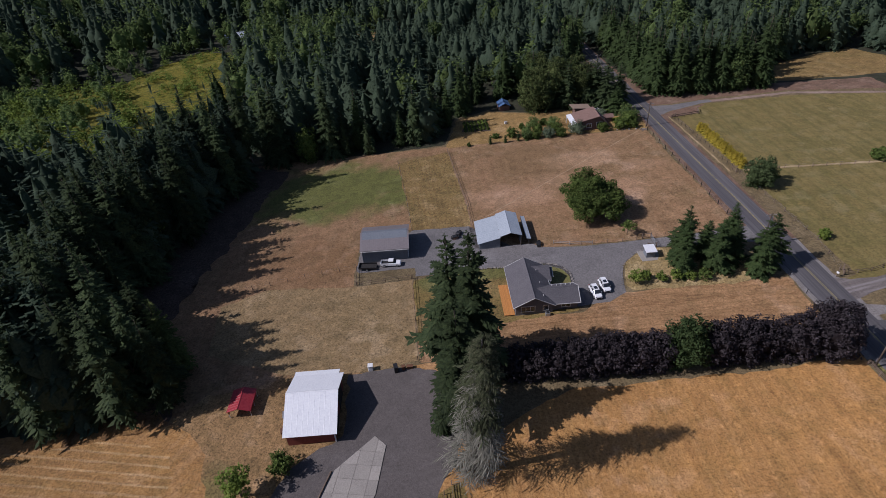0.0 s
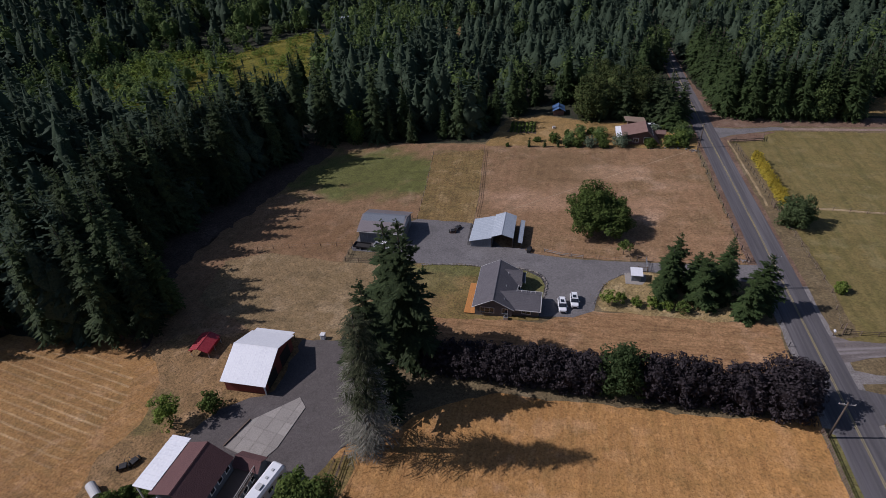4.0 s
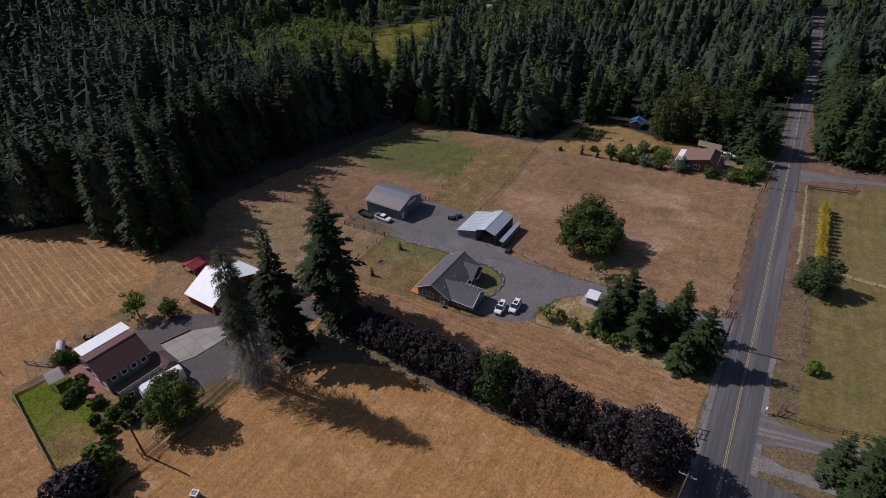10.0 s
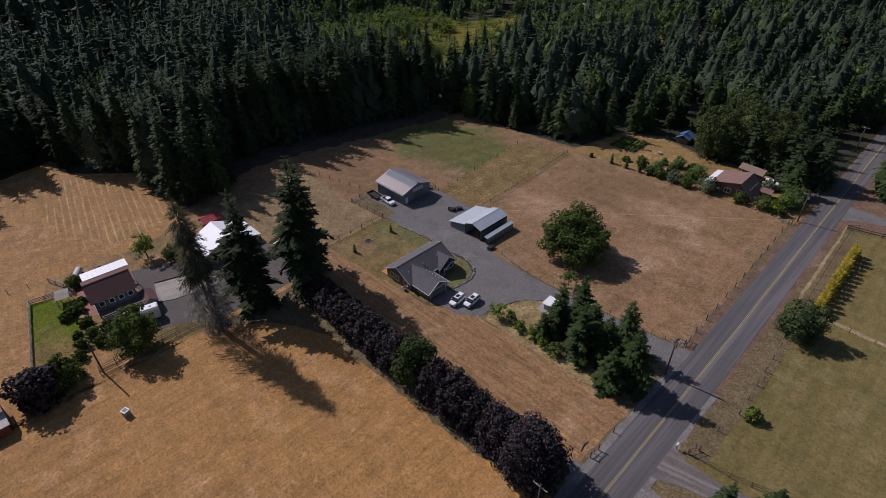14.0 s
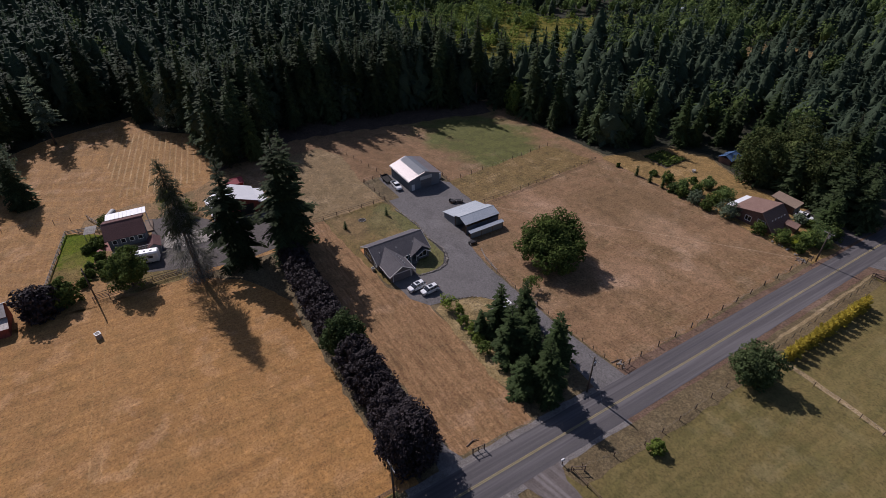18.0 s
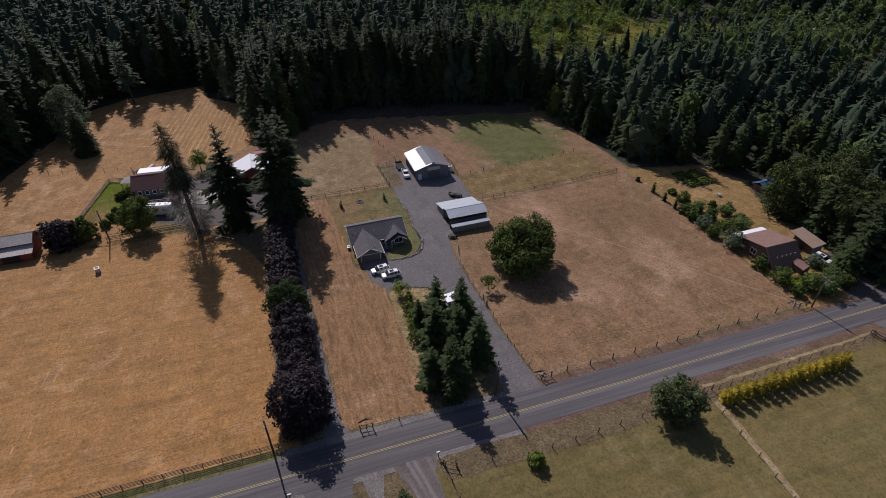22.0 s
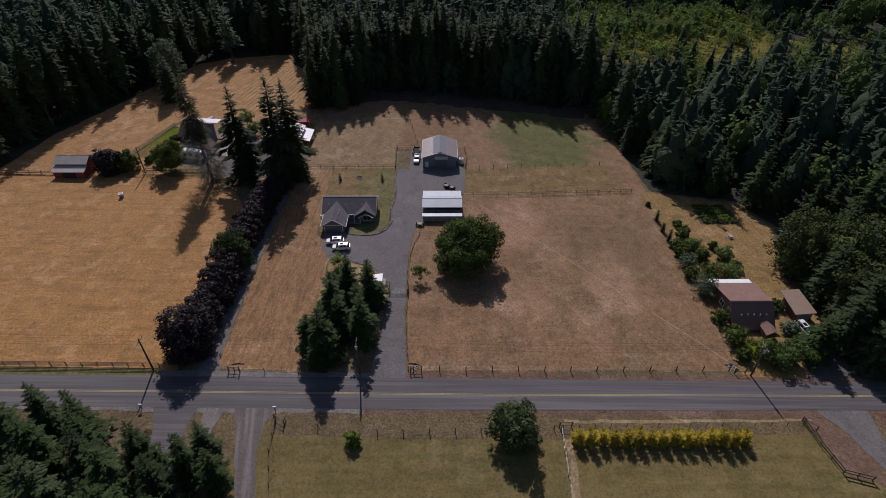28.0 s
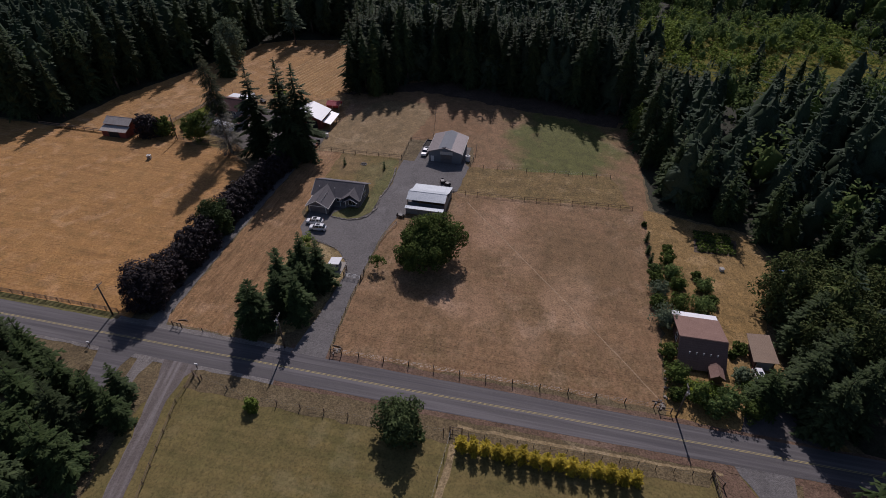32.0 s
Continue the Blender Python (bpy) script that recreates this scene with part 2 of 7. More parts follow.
M_BACKLAWN = material("back_lawn", ((0.305, 0.187, 0.062), (0.245, 0.155, 0.049), (0.35, 0.22, 0.08)), 0.12, 2.2, grit=0.45, bump=0.7, stripes=((4, 1.3, (0.235, 0.14, 0.044), 0.35),))
M_ISLAND = material("island_grass", ((0.30, 0.21, 0.085), (0.24, 0.165, 0.06), (0.34, 0.25, 0.115)), 0.2, 2.5, grit=0.5, bump=0.8)
M_GREEN = material("watered_lawn", ((0.115, 0.17, 0.006), (0.19, 0.178, 0.022), (0.095, 0.14, 0.005)), 0.16, 2.2, spec=0.08, grit=0.45, bump=0.6,
                   patch=((-13.0, 21.5, 6.5, 5.5, (0.255, 0.17, 0.065), 0.9), (-19.5, 24.5, 4.5, 3.0, (0.205, 0.18, 0.04), 0.6)))
M_BANK = material("bank_grass", ((0.13, 0.135, 0.035), (0.16, 0.14, 0.045), (0.20, 0.16, 0.06)), 0.2, 2.4, grit=0.5, bump=0.7)
M_FARMGRASS = material("farm_grass", ((0.285, 0.172, 0.07), (0.225, 0.14, 0.053), (0.34, 0.205, 0.088)), 0.16, 2.2, grit=0.5, bump=0.8, contrast=1.3,
                       patch=((-37.5, 49, 3.5, 5, (0.15, 0.135, 0.04), 0.6), (-34, 60, 5, 4, (0.33, 0.2, 0.085), 0.6)))
M_TRACK = material("dirt_track", ((0.142, 0.117, 0.105), (0.116, 0.095, 0.085), (0.172, 0.146, 0.133)), 0.15, 4.0, grit=0.16, bump=0.4, streaks=((12, 16, 0.8, (0.25, 0.222, 0.21), 0.8),))
M_PATH = material("worn_path", ((0.386, 0.261, 0.149), (0.329, 0.217, 0.121), (0.425, 0.299, 0.184)), 0.3, 3.0, grit=0.3, bump=0.6)
M_COURT = material("court_grass", ((0.13, 0.15, 0.04), (0.17, 0.155, 0.05), (0.20, 0.16, 0.065)), 0.4, 2.6, grit=0.45, bump=0.7)
M_PALEGRASS = material("pale_grass", ((0.328, 0.237, 0.119), (0.265, 0.185, 0.0875), (0.374, 0.281, 0.154)), 0.4, 3.0, grit=0.45, bump=0.8)
M_EAST = material("east_meadow", ((0.178, 0.13, 0.042), (0.143, 0.111, 0.033), (0.21, 0.153, 0.053)), 0.04, 1.6, grit=0.26, bump=0.6,
                  stripes=((90, 3.4, (0.2, 0.154, 0.0543), 0.35),), streaks=((88, 3.0, 0.4, (0.114, 0.095, 0.0315), 0.35), (92, 2.0, 0.4, (0.228, 0.185, 0.0735), 0.3), (90, 40, 1.6, (0.209, 0.164, 0.0572), 0.5), (90, 16, 2.0, (0.0969, 0.0891, 0.024), 0.5), (0, 18, 4, (0.104, 0.0949, 0.0253), 0.3)))
M_VERGE = material("dry_verge", ((0.163, 0.115, 0.0579), (0.222, 0.166, 0.0836), (0.118, 0.0864, 0.0418)), 0.35, 3.0, grit=0.42, bump=0.9)
M_DIRT = material("red_dirt", ((0.18, 0.101, 0.0675), (0.218, 0.138, 0.0945), (0.142, 0.0921, 0.054)), 0.2, 3.0, grit=0.4, bump=0.8)
M_PINKDIRT = material("pale_dirt", ((0.26, 0.185, 0.14), (0.215, 0.15, 0.11), (0.31, 0.23, 0.18)), 0.2, 3.0, grit=0.3, bump=0.6)
# fallen needles, with some of the forest edge's shade put into the colour
M_SHADED_LITTER = material("needle_litter", ((0.085, 0.056, 0.04), (0.062, 0.042, 0.03), (0.115, 0.08, 0.055)), 0.2, 2.0, grit=0.45, bump=0.9)
M_ASPHALT = material("asphalt", ((0.092, 0.085, 0.084), (0.074, 0.068, 0.068), (0.122, 0.113, 0.111)), 0.12, 9.0, rough=0.85, bump=0.25,
                     stripes=((90, 1.75, (0.0914, 0.0833, 0.0887), 0.5),), streaks=((90, 40, 0.5, (0.066, 0.0605, 0.065), 0.6), (90, 60, 0.9, (0.175, 0.161, 0.161), 0.6)))
M_SHOULDER = material("gravel_shoulder", ((0.21, 0.19, 0.175), (0.16, 0.135, 0.12), (0.29, 0.27, 0.25)), 0.3, 6.0, grit=0.3, bump=0.9)
M_GRAVEL = material("gravel_drive", ((0.166, 0.153, 0.146), (0.14, 0.129, 0.124), (0.205, 0.19, 0.18)), 0.12, 6.0, grit=0.26, bump=0.7)
M_YARD = material("asphalt_yard", ((0.102, 0.087, 0.08), (0.12, 0.103, 0.094), (0.14, 0.12, 0.108)), 0.14, 5.0, grit=0.2, bump=0.4)
M_CONCRETE = material("concrete", ((0.29, 0.262, 0.225), (0.245, 0.22, 0.192), (0.335, 0.305, 0.265)), 0.4, 5.0, bump=0.3, vary=0.12)
M_MEADOW = material("wild_meadow", ((0.18, 0.16, 0.02), (0.235, 0.187, 0.03), (0.10, 0.107, 0.016)), 0.07, 0.7, spec=0.1, grit=0.45, bump=0.9)
M_YELLOW = material("road_paint", ((0.552, 0.432, 0.143), (0.432, 0.348, 0.132), (0.288, 0.24, 0.132)), 0.5, 6.0, rough=0.7, bump=0.1)
M_BARK = material("bark", ((0.10, 0.075, 0.055), (0.07, 0.055, 0.042), (0.14, 0.11, 0.085)), 1.0, 8.0, bump=0.8)
M_DEADWOOD = material("grey_bark", ((0.15, 0.13, 0.11), (0.12, 0.10, 0.085), (0.18, 0.16, 0.14)), 1.0, 6.0, bump=0.7)
M_FIR = leafy("fir_needles", (0.033, 0.0495, 0.0231), (0.0506, 0.0726, 0.0319), (0.0748, 0.099, 0.0396), island=0.25, vary=0.35, rough=0.65, spec=0.07, through_light=0.36)
M_FIRFAR = leafy("forest_needles", (0.041, 0.0648, 0.0432), (0.0778, 0.112, 0.068), (0.0972, 0.13, 0.0756), island=0.16, scale=0.07, rough=0.65, spec=0.07, through_light=0.38)
M_CEDAR = leafy("grey_needles", (0.065, 0.072, 0.038), (0.09, 0.09, 0.052), (0.052, 0.064, 0.031), through_light=0.3)
M_SPRUCE = leafy("spruce_needles", (0.0319, 0.0539, 0.0198), (0.0473, 0.0748, 0.0253), (0.0726, 0.1, 0.0352), island=0.25, rough=0.65, spec=0.07, through_light=0.32)
M_PLUM = leafy("purple_leaves", (0.0225, 0.0175, 0.0185), (0.034, 0.0265, 0.0275), (0.05, 0.04, 0.042), rough=0.65, spec=0.16, through_light=0.12)
M_LEAF = leafy("green_leaves", (0.0534, 0.0882, 0.0214), (0.0832, 0.119, 0.0297), (0.119, 0.148, 0.0356), through_light=0.22)
M_WALNUT = leafy("walnut_leaves", (0.0499, 0.0832, 0.0222), (0.0773, 0.114, 0.0271), (0.113, 0.139, 0.0345), through_light=0.2)
M_BRIGHT = leafy("bright_leaves", (0.111, 0.172, 0.0328), (0.161, 0.218, 0.0383), (0.199, 0.241, 0.0546))
M_GOLD = leafy("golden_leaves", (0.445, 0.344, 0.042), (0.542, 0.399, 0.042), (0.271, 0.242, 0.042))
M_GREYLEAF = leafy("grey_green_leaves", (0.10, 0.14, 0.085), (0.15, 0.19, 0.115), (0.19, 0.22, 0.13))
M_OLIVE = leafy("olive_needles", (0.06, 0.078, 0.024), (0.085, 0.104, 0.032), (0.11, 0.126, 0.04), island=0.25, through_light=0.15)
M_MAPLE = leafy("maple_leaves", (0.042, 0.067, 0.022), (0.062, 0.09, 0.028), (0.098, 0.103, 0.036), island=0.4, through_light=0.18)
M_BUSH = leafy("grey_bush_leaves", (0.05, 0.075, 0.028), (0.075, 0.105, 0.04), (0.105, 0.13, 0.055))
M_MIXED = leafy("mixed_leaves", (0.0741, 0.128, 0.0468), (0.123, 0.187, 0.0585), (0.173, 0.205, 0.0658), island=0.4, scale=0.05, through_light=0.4)


# ---- mesh helpers ----
def obj(name, verts, faces, mat, parent=None, smooth=False):
    """A mesh object from vertices and faces."""
    me = bpy.data.meshes.new(name)
    me.from_pydata([tuple(v) for v in verts], [], [tuple(f) for f in faces])
    me.materials.append(mat)
    if smooth:
        me.shade_smooth()
    ob = new(name, me)
    if parent:
        ob.parent = parent
    return ob


def obj_np(name, verts, tris, mat, parent=None):
    """A mesh object from arrays of vertices and triangles."""
    me = bpy.data.meshes.new(name)
    me.vertices.add(len(verts))
    me.vertices.foreach_set("co", np.ascontiguousarray(verts, dtype=np.float32).ravel())
    me.loops.add(3 * len(tris))
    me.loops.foreach_set("vertex_index", np.ascontiguousarray(tris, dtype=np.int32).ravel())
    me.polygons.add(len(tris))
    me.polygons.foreach_set("loop_start", np.arange(0, 3 * len(tris), 3, dtype=np.int32))
    me.update(calc_edges=True)
    me.materials.append(mat)
    ob = new(name, me)
    if parent:
        ob.parent = parent
    return ob


class Shape:
    """Collects boxes, prisms and tubes into one mesh."""

    def __init__(self):
        self.v, self.f = [], []

    def add(self, verts, faces):
        k = len(self.v)
        self.v += [tuple(p) for p in verts]
        self.f += [tuple(i + k for i in f) for f in faces]
        return self

    def box(self, x0, y0, z0, x1, y1, z1, b=0.0):
        """A box, with chamfered upright edges and top where b is given."""
        if not b:
            v = [(x, y, z) for z in (z0, z1) for x, y in ((x0, y0), (x1, y0), (x1, y1), (x0, y1))]
            return self.add(v, [(3, 2, 1, 0), (4, 5, 6, 7), (0, 1, 5, 4), (1, 2, 6, 5), (2, 3, 7, 6), (3, 0, 4, 7)])

        def ring(i, z):
            return [(x0 + i, y0 + b, z), (x0 + b, y0 + i, z), (x1 - b, y0 + i, z), (x1 - i, y0 + b, z),
                    (x1 - i, y1 - b, z), (x1 - b, y1 - i, z), (x0 + b, y1 - i, z), (x0 + i, y1 - b, z)]
        v = ring(0, z0) + ring(0, z1 - b) + [(min(max(x, x0 + b), x1 - b), min(max(y, y0 + b), y1 - b), z1) for x, y, _ in ring(b, z1)]
        f = [tuple(range(7, -1, -1)), tuple(range(16, 24))]
        for k in (0, 8):
            f += [(k + i, k + (i + 1) % 8, k + 8 + (i + 1) % 8, k + 8 + i) for i in range(8)]
        return self.add(v, f)

    def tube(self, a, b, r0, r1=None, n=6):
        """A tapered rod from a to b."""
        a, b = Vector(a), Vector(b)
        r1 = r0 if r1 is None else r1
        d = (b - a).normalized()
        u = d.orthogonal().normalized()
        w = d.cross(u)
        v = [p + (u * math.cos(t) + w * math.sin(t)) * r for p, r in ((a, r0), (b, r1)) for t in (2 * math.pi * i / n for i in range(n))]
        f = [(i, (i + 1) % n, n + (i + 1) % n, n + i) for i in range(n)] + [tuple(range(n - 1, -1, -1)), tuple(range(n, 2 * n))]
        return self.add(v, f)

    def prism(self, pts, axis, lo, hi):
        """A profile of (u, z) points pushed along x (u is y) or along y (u is x)."""
        n = len(pts)
        v = [((c, u, z) if axis == "x" else (u, c, z)) for c in (lo, hi) for u, z in pts]
        f = [tuple(range(n)), tuple(range(2 * n - 1, n - 1, -1))] + [(i, i + n, (i + 1) % n + n, (i + 1) % n) for i in range(n)]
        return self.add(v, f)

    def make(self, name, mat, parent=None, label="", smooth=False):
        ob = obj(name, self.v, self.f, mat, parent, smooth)
        bm = bmesh.new()
        bm.from_mesh(ob.data)
        bmesh.ops.recalc_face_normals(bm, faces=bm.faces)
        bm.to_mesh(ob.data)
        bm.free()
        if label:
            ob["label"] = label
        return ob


def thing(name, x, y, z=None, turn=0.0, label="", category="", group="", kind=""):
    """An empty that carries the parts of a thing."""
    ob = new(name)
    ob.matrix_world = pose(x, y, gz(x, y) if z is None else z, 0, 0, turn)
    return tagged(ob, label, category, group, kind)


def sheet(name, outline, mat, lift, label, category, wobble=0.7, step=1.6):
    """A patch of ground with an uneven edge, lying on the land."""
    pts = []
    n = len(outline)
    for i in range(n):
        (ax, ay), (bx, by) = outline[i], outline[(i + 1) % n]
        d = math.hypot(bx - ax, by - ay)
        k = max(1, int(d / step))
        for j in range(k):
            x, y = ax + (bx - ax) * j / k, ay + (by - ay) * j / k
            w = noise.noise_vector((x * 0.35, y * 0.35, 3.1)) + noise.noise_vector((x * 1.3, y * 1.3, 7.7)) * 0.5
            pts.append((x + wobble * w.x, y + wobble * w.y))
    bm = bmesh.new()
    vs = [bm.verts.new((x, y, gz(x, y) + 0.4 * lift)) for x, y in pts]
    fc = bm.faces.new(vs)
    bmesh.ops.triangulate(bm, faces=[fc])
    bmesh.ops.recalc_face_normals(bm, faces=bm.faces)
    if bm.faces[:][0].normal.z < 0:
        bmesh.ops.reverse_faces(bm, faces=bm.faces)
    me = bpy.data.meshes.new(name)
    bm.to_mesh(me)
    bm.free()
    me.materials.append(mat)
    return tagged(new(name, me), label, category, kind="structure")


def inside(x, y, poly):
    hit = False
    for i in range(len(poly)):
        (ax, ay), (bx, by) = poly[i - 1], poly[i]
        if (ay > y) != (by > y) and x < (bx - ax) * (y - ay) / (by - ay) + ax:
            hit = not hit
    return hit


# ---- ground ----
gv, gf = [], []
GN = 120
for j in range(GN + 1):
    for i in range(GN + 1):
        x, y = -1900 + 4000 * i / GN, -1900 + 4000 * j / GN
        gv.append((x, y, gz(x, y)))
for j in range(GN):
    for i in range(GN):
        k = j * (GN + 1) + i
        gf.append((k, k + 1, k + GN + 2, k + GN + 1))
tagged(obj("ground", gv, gf, M_FLOOR), "dark needle-strewn forest floor under the trees", "ground", kind="structure")

PROPERTY = [(-47, 64), (-47, 72), (-50, 81), (-59, 89), (-65, 97), (-68, 108), (-63, 128), (-58, 150), (-54, 164), (-20, 168), (5, 170), (71.5, 166), (72.5, 106), (72.5, 70), (2, 66)]
SOUTHWEST = [(2, -14), (-26, -11), (-48, -4), (-78, 4), (-97, 9), (-106, 20), (-115, 48), (-99, 49), (-84, 64), (-58, 66), (-48, 66), (-30, 70), (2, 72)]
STRAW = [(1, -70), (72.0, -70), (72.0, 64.5), (60, 62), (40, 62), (20, 62), (9, 56), (1.8, 47.5), (0.8, 13)]
NORTH_YARD = [(5, 168), (10, 192), (22, 197), (36, 191), (46, 189), (62, 190.5), (73, 196), (72.5, 166.5), (40, 169)]
EAST = [(82, 83.5), (81.5, 178), (96, 182), (128, 181), (172, 171), (260, 150), (260, -40), (160, -10), (110, 60), (95, 76)]
MEADOW = [(-89, 215), (-101, 206), (-120, 226), (-139, 255), (-160, 288), (-149, 321), (-132, 346), (-111, 330), (-98, 290), (-95, 262), (-88, 233)]
SCRUBLAND = [(-200, 172), (-118, 182), (-104, 206), (-120, 226), (-139, 255), (-160, 288), (-200, 298)]
CLEARING = [(-58, 322), (-30, 300), (-6, 322), (-12, 345), (-45, 350)]

sheet("dry_grassland", [(-47, 62), (-47, 72), (-50, 81), (-59, 89), (-65, 97), (-68, 108), (-63, 128), (-58, 150), (-54, 166), (5, 171), (9, 193), (22, 198), (36, 192), (62, 192), (73, 198), (82, 200), (128, 192), (200, 162), (262, 150), (262, -82), (0, -82), (0, -14),
                        (-10, 30), (2, 60)], M_VERGE, 0.015, "rough dry grass between the fields", "grass")
sheet("pasture", [(-68, 60), (-74, 95), (-75, 108), (-70, 130), (-64, 150), (-60, 170), (-20, 169.5), (5, 169.0), (40, 168.6), (70.4, 166.4), (71.3, 105.6), (50, 104.6), (33.6, 104.5),
                  (22, 106), (5, 112), (-2, 118), (-10, 120), (-20, 118), (-20, 97), (-6, 96), (-6, 73), (-24, 70), (-50, 63)], M_PASTURE, 0.03,
      "sun-bleached brown pasture with a green patch", "pasture")
sheet("grass_lane", [(8.6, 118), (8.4, 130), (5.0, 165), (-11.2, 160.3), (-6.6, 119)], M_LANE, 0.06, "mown yellow-green grass lane between fences", "grass")
sheet("paddock", [(-20.5, 97.5), (-6.4, 98), (-5.8, 72.8), (-14, 71), (-30, 72), (-48, 80), (-50, 95), (-40, 100)], M_PADDOCK, 0.06, "dry short-grazed paddock beside the workshop", "pasture")
sheet("straw_field", STRAW, M_STRAW, 0.03, "golden mown straw field with faint tractor lines", "field")
sheet("west_field", SOUTHWEST, M_WFIELD, 0.03, "golden cut field with rows of hay stubble", "field")
sheet("farm_grass", [(-50, 64), (-43, 59), (-38.5, 47), (-41.5, 40), (-39.5, 29), (-30, 24), (-25, 30), (-14, 30), (-14, 50), (-17, 72), (-30, 71.5), (-45, 69)], M_FARMGRASS, 0.045, "rough olive-brown grass round the farm buildings", "grass", 0.9)
sheet("hay_rows", [(-94, 52), (-77, 60.5), (-60, 61), (-49, 58.5), (-45.5, 53), (-45, 44), (-48, 36), (-75, 36), (-98, 40)], M_HAYROWS, 0.06, "rows of raked hay on the cut field", "field", 0.8)
sheet("hay_strip", [(-5.5, 72), (5, 70.5), (71.2, 71), (71.6, 86), (60, 85.5), (48, 86.3), (36, 86.0), (28, 81.5), (12, 81.0), (-5.5, 80)], M_HAYSTRIP, 0.05,
      "mown strip with rows of dry clippings beside the plum trees", "grass")
sheet("yard_lawn", [(-5.6, 80), (-6.3, 97.5), (0, 99), (8, 99.4), (15.8, 98.6), (24, 98.8), (27.2, 96.5), (28.0, 93.5), (27.4, 82), (12, 80.5)], M_LAWN, 0.08, "dry brown-green house lawn", "lawn")
sheet("court_lawn", [(14.9, 96.2), (14.8, 98.5), (18.5, 98.5), (23.8, 98.5), (27.2, 96.0), (28.1, 93.5), (27.9, 89.4), (26.7, 89.2), (23.9, 91.0), (20.8, 94.6)], M_COURT, 0.14, "green grass round the front steps", "lawn", 0.2)
sheet("drive_island", [(38.6, 88.4), (40.5, 95.0), (44.6, 99.0), (49, 100.2), (62, 99.5), (68, 97), (71, 88), (60, 85), (48, 86), (40, 86.6)], M_ISLAND, 0.09,
      "dry grass island beside the driveway", "grass")
sheet("gravel_drive", [(73.4, 98.6), (73.2, 105.4), (57, 104.2), (33.6, 104.0), (24.3, 105.6), (22.4, 107.5), (8.6, 107.6), (8.0, 118.2), (-6.2, 119), (-8, 117.5), (-19, 117.6), (-20, 104),
                       (-19.0, 102.8), (-6.2, 102.4), (-5.8, 99.2), (0.9, 99.0), (8, 99.8), (16.1, 98.9), (24.2, 99.2), (27.6, 97.0), (28.6, 94), (28.2, 88.6), (27.4, 88), (27.4, 83), (34.1, 83.6),
                       (38.2, 86), (38.6, 89.0), (40.3, 95.2), (44.6, 99.0), (49.5, 100.6), (60, 100.0)], M_GRAVEL, 0.11, "grey gravel driveway and yard", "driveway", 0.25)
sheet("farm_yard", [(-31, 41), (-16, 42), (-14, 31), (-8, 30), (-5, 40), (-2.5, 45.6), (0, 50), (1.6, 58), (0.3, 66.6), (-2.4, 70.0), (-9, 71.4), (-18.5, 70.8), (-18.4, 57), (-24, 54), (-28, 49)], M_YARD, 0.07,
      "dark asphalt farmyard", "driveway")
for k in (-0.8, 0.8):
    sheet("field_rut", [(6, 28.3 + k), (16, 27.4 + k), (33, 25.7 + k), (50, 24.0 + k), (70, 22.2 + k), (70, 21.95 + k), (50, 23.7 + k), (33, 25.4 + k), (16, 27.1 + k), (6, 28.05 + k)], M_RUT, 0.05, "pale wheel rut across the straw field", "track", 0.12)
sheet("watered_lawn", [(-33.5, 23.5), (-28.5, 31), (-20, 30), (-11, 26.2), (-9.0, 18.5)], M_GREEN, 0.08, "fenced green watered lawn", "lawn")
sheet("farm_garden", [(-29, 34), (-24, 31), (-14, 31), (-6, 30), (1, 34), (1, 47), (-3, 45), (-6, 38), (-9, 26), (-16, 27), (-24, 29)], M_LAWN, 0.055, "patchy farm garden ground", "grass")
sheet("north_yard", NORTH_YARD, M_BACKLAWN, 0.05, "dry yellow back lawn of the brown house", "lawn")
sheet("east_meadow", EAST, M_EAST, 0.03, "olive mown meadow across the road", "field")
# litter round the trunks; its dark colour also deepens the shade painted there
sheet("needle_litter", [(-50, 64), (-52, 70), (-55, 79), (-60, 88), (-60, 97), (-58, 108), (-55, 120), (-52, 134), (-50, 150), (-46, 162), (-58, 168), (-64, 150), (-70, 128), (-76, 108), (-72, 92), (-64, 82), (-60, 70)], M_SHADED_LITTER, 0.06, "fallen needles and bark under the forest edge, coloured darker to deepen its shade", "litter", 1.8)
sheet("wild_meadow", MEADOW, M_MEADOW, 0.05, "yellow-green clearing with scattered shrubs", "meadow", 3.0, 8.0)
sheet("scrubland", SCRUBLAND, M_MEADOW, 0.04, "green scrubland with young broadleaf trees", "meadow", 3.0, 8.0)
sheet("far_clearing", CLEARING, M_LANE, 0.05, "small dry clearing in the forest", "field", 3.0, 8.0)
sheet("far_clearing", [(120, 196), (140, 215), (175, 225), (190, 190)], M_LANE, 0.05, "dry clearing behind the eastern forest", "field", 2.0, 8.0)
# the road
sheet("verge_strip", [(81.6, 132), (82.2, 132), (82.0, 150), (81.5, 174), (81.0, 174), (81.4, 150)], M_PALEGRASS, 0.12, "pale dry grass strip along the verge", "verge", 0.35)
sheet("road_shoulder", [(71.0, 98), (80.7, 98), (80.7, 176), (79.8, 200), (78.9, 300), (76.6, 430), (69.8, 430), (72.1, 300), (72.3, 190)], M_DIRT, 0.10, "reddish dirt shoulder along the road", "shoulder", 0.35)
sheet("road_shoulder", [(71.9, 62), (80.7, 62), (80.7, 98.5), (71.9, 98.5)], M_SHOULDER, 0.105, "grey gravel shoulder along the road", "shoulder", 0.35)
sheet("road_shoulder", [(72.8, -80), (80.5, -80), (80.5, 62.5), (72.8, 62.5)], M_SHOULDER, 0.102, "grey gravel shoulder along the road", "shoulder", 0.3)
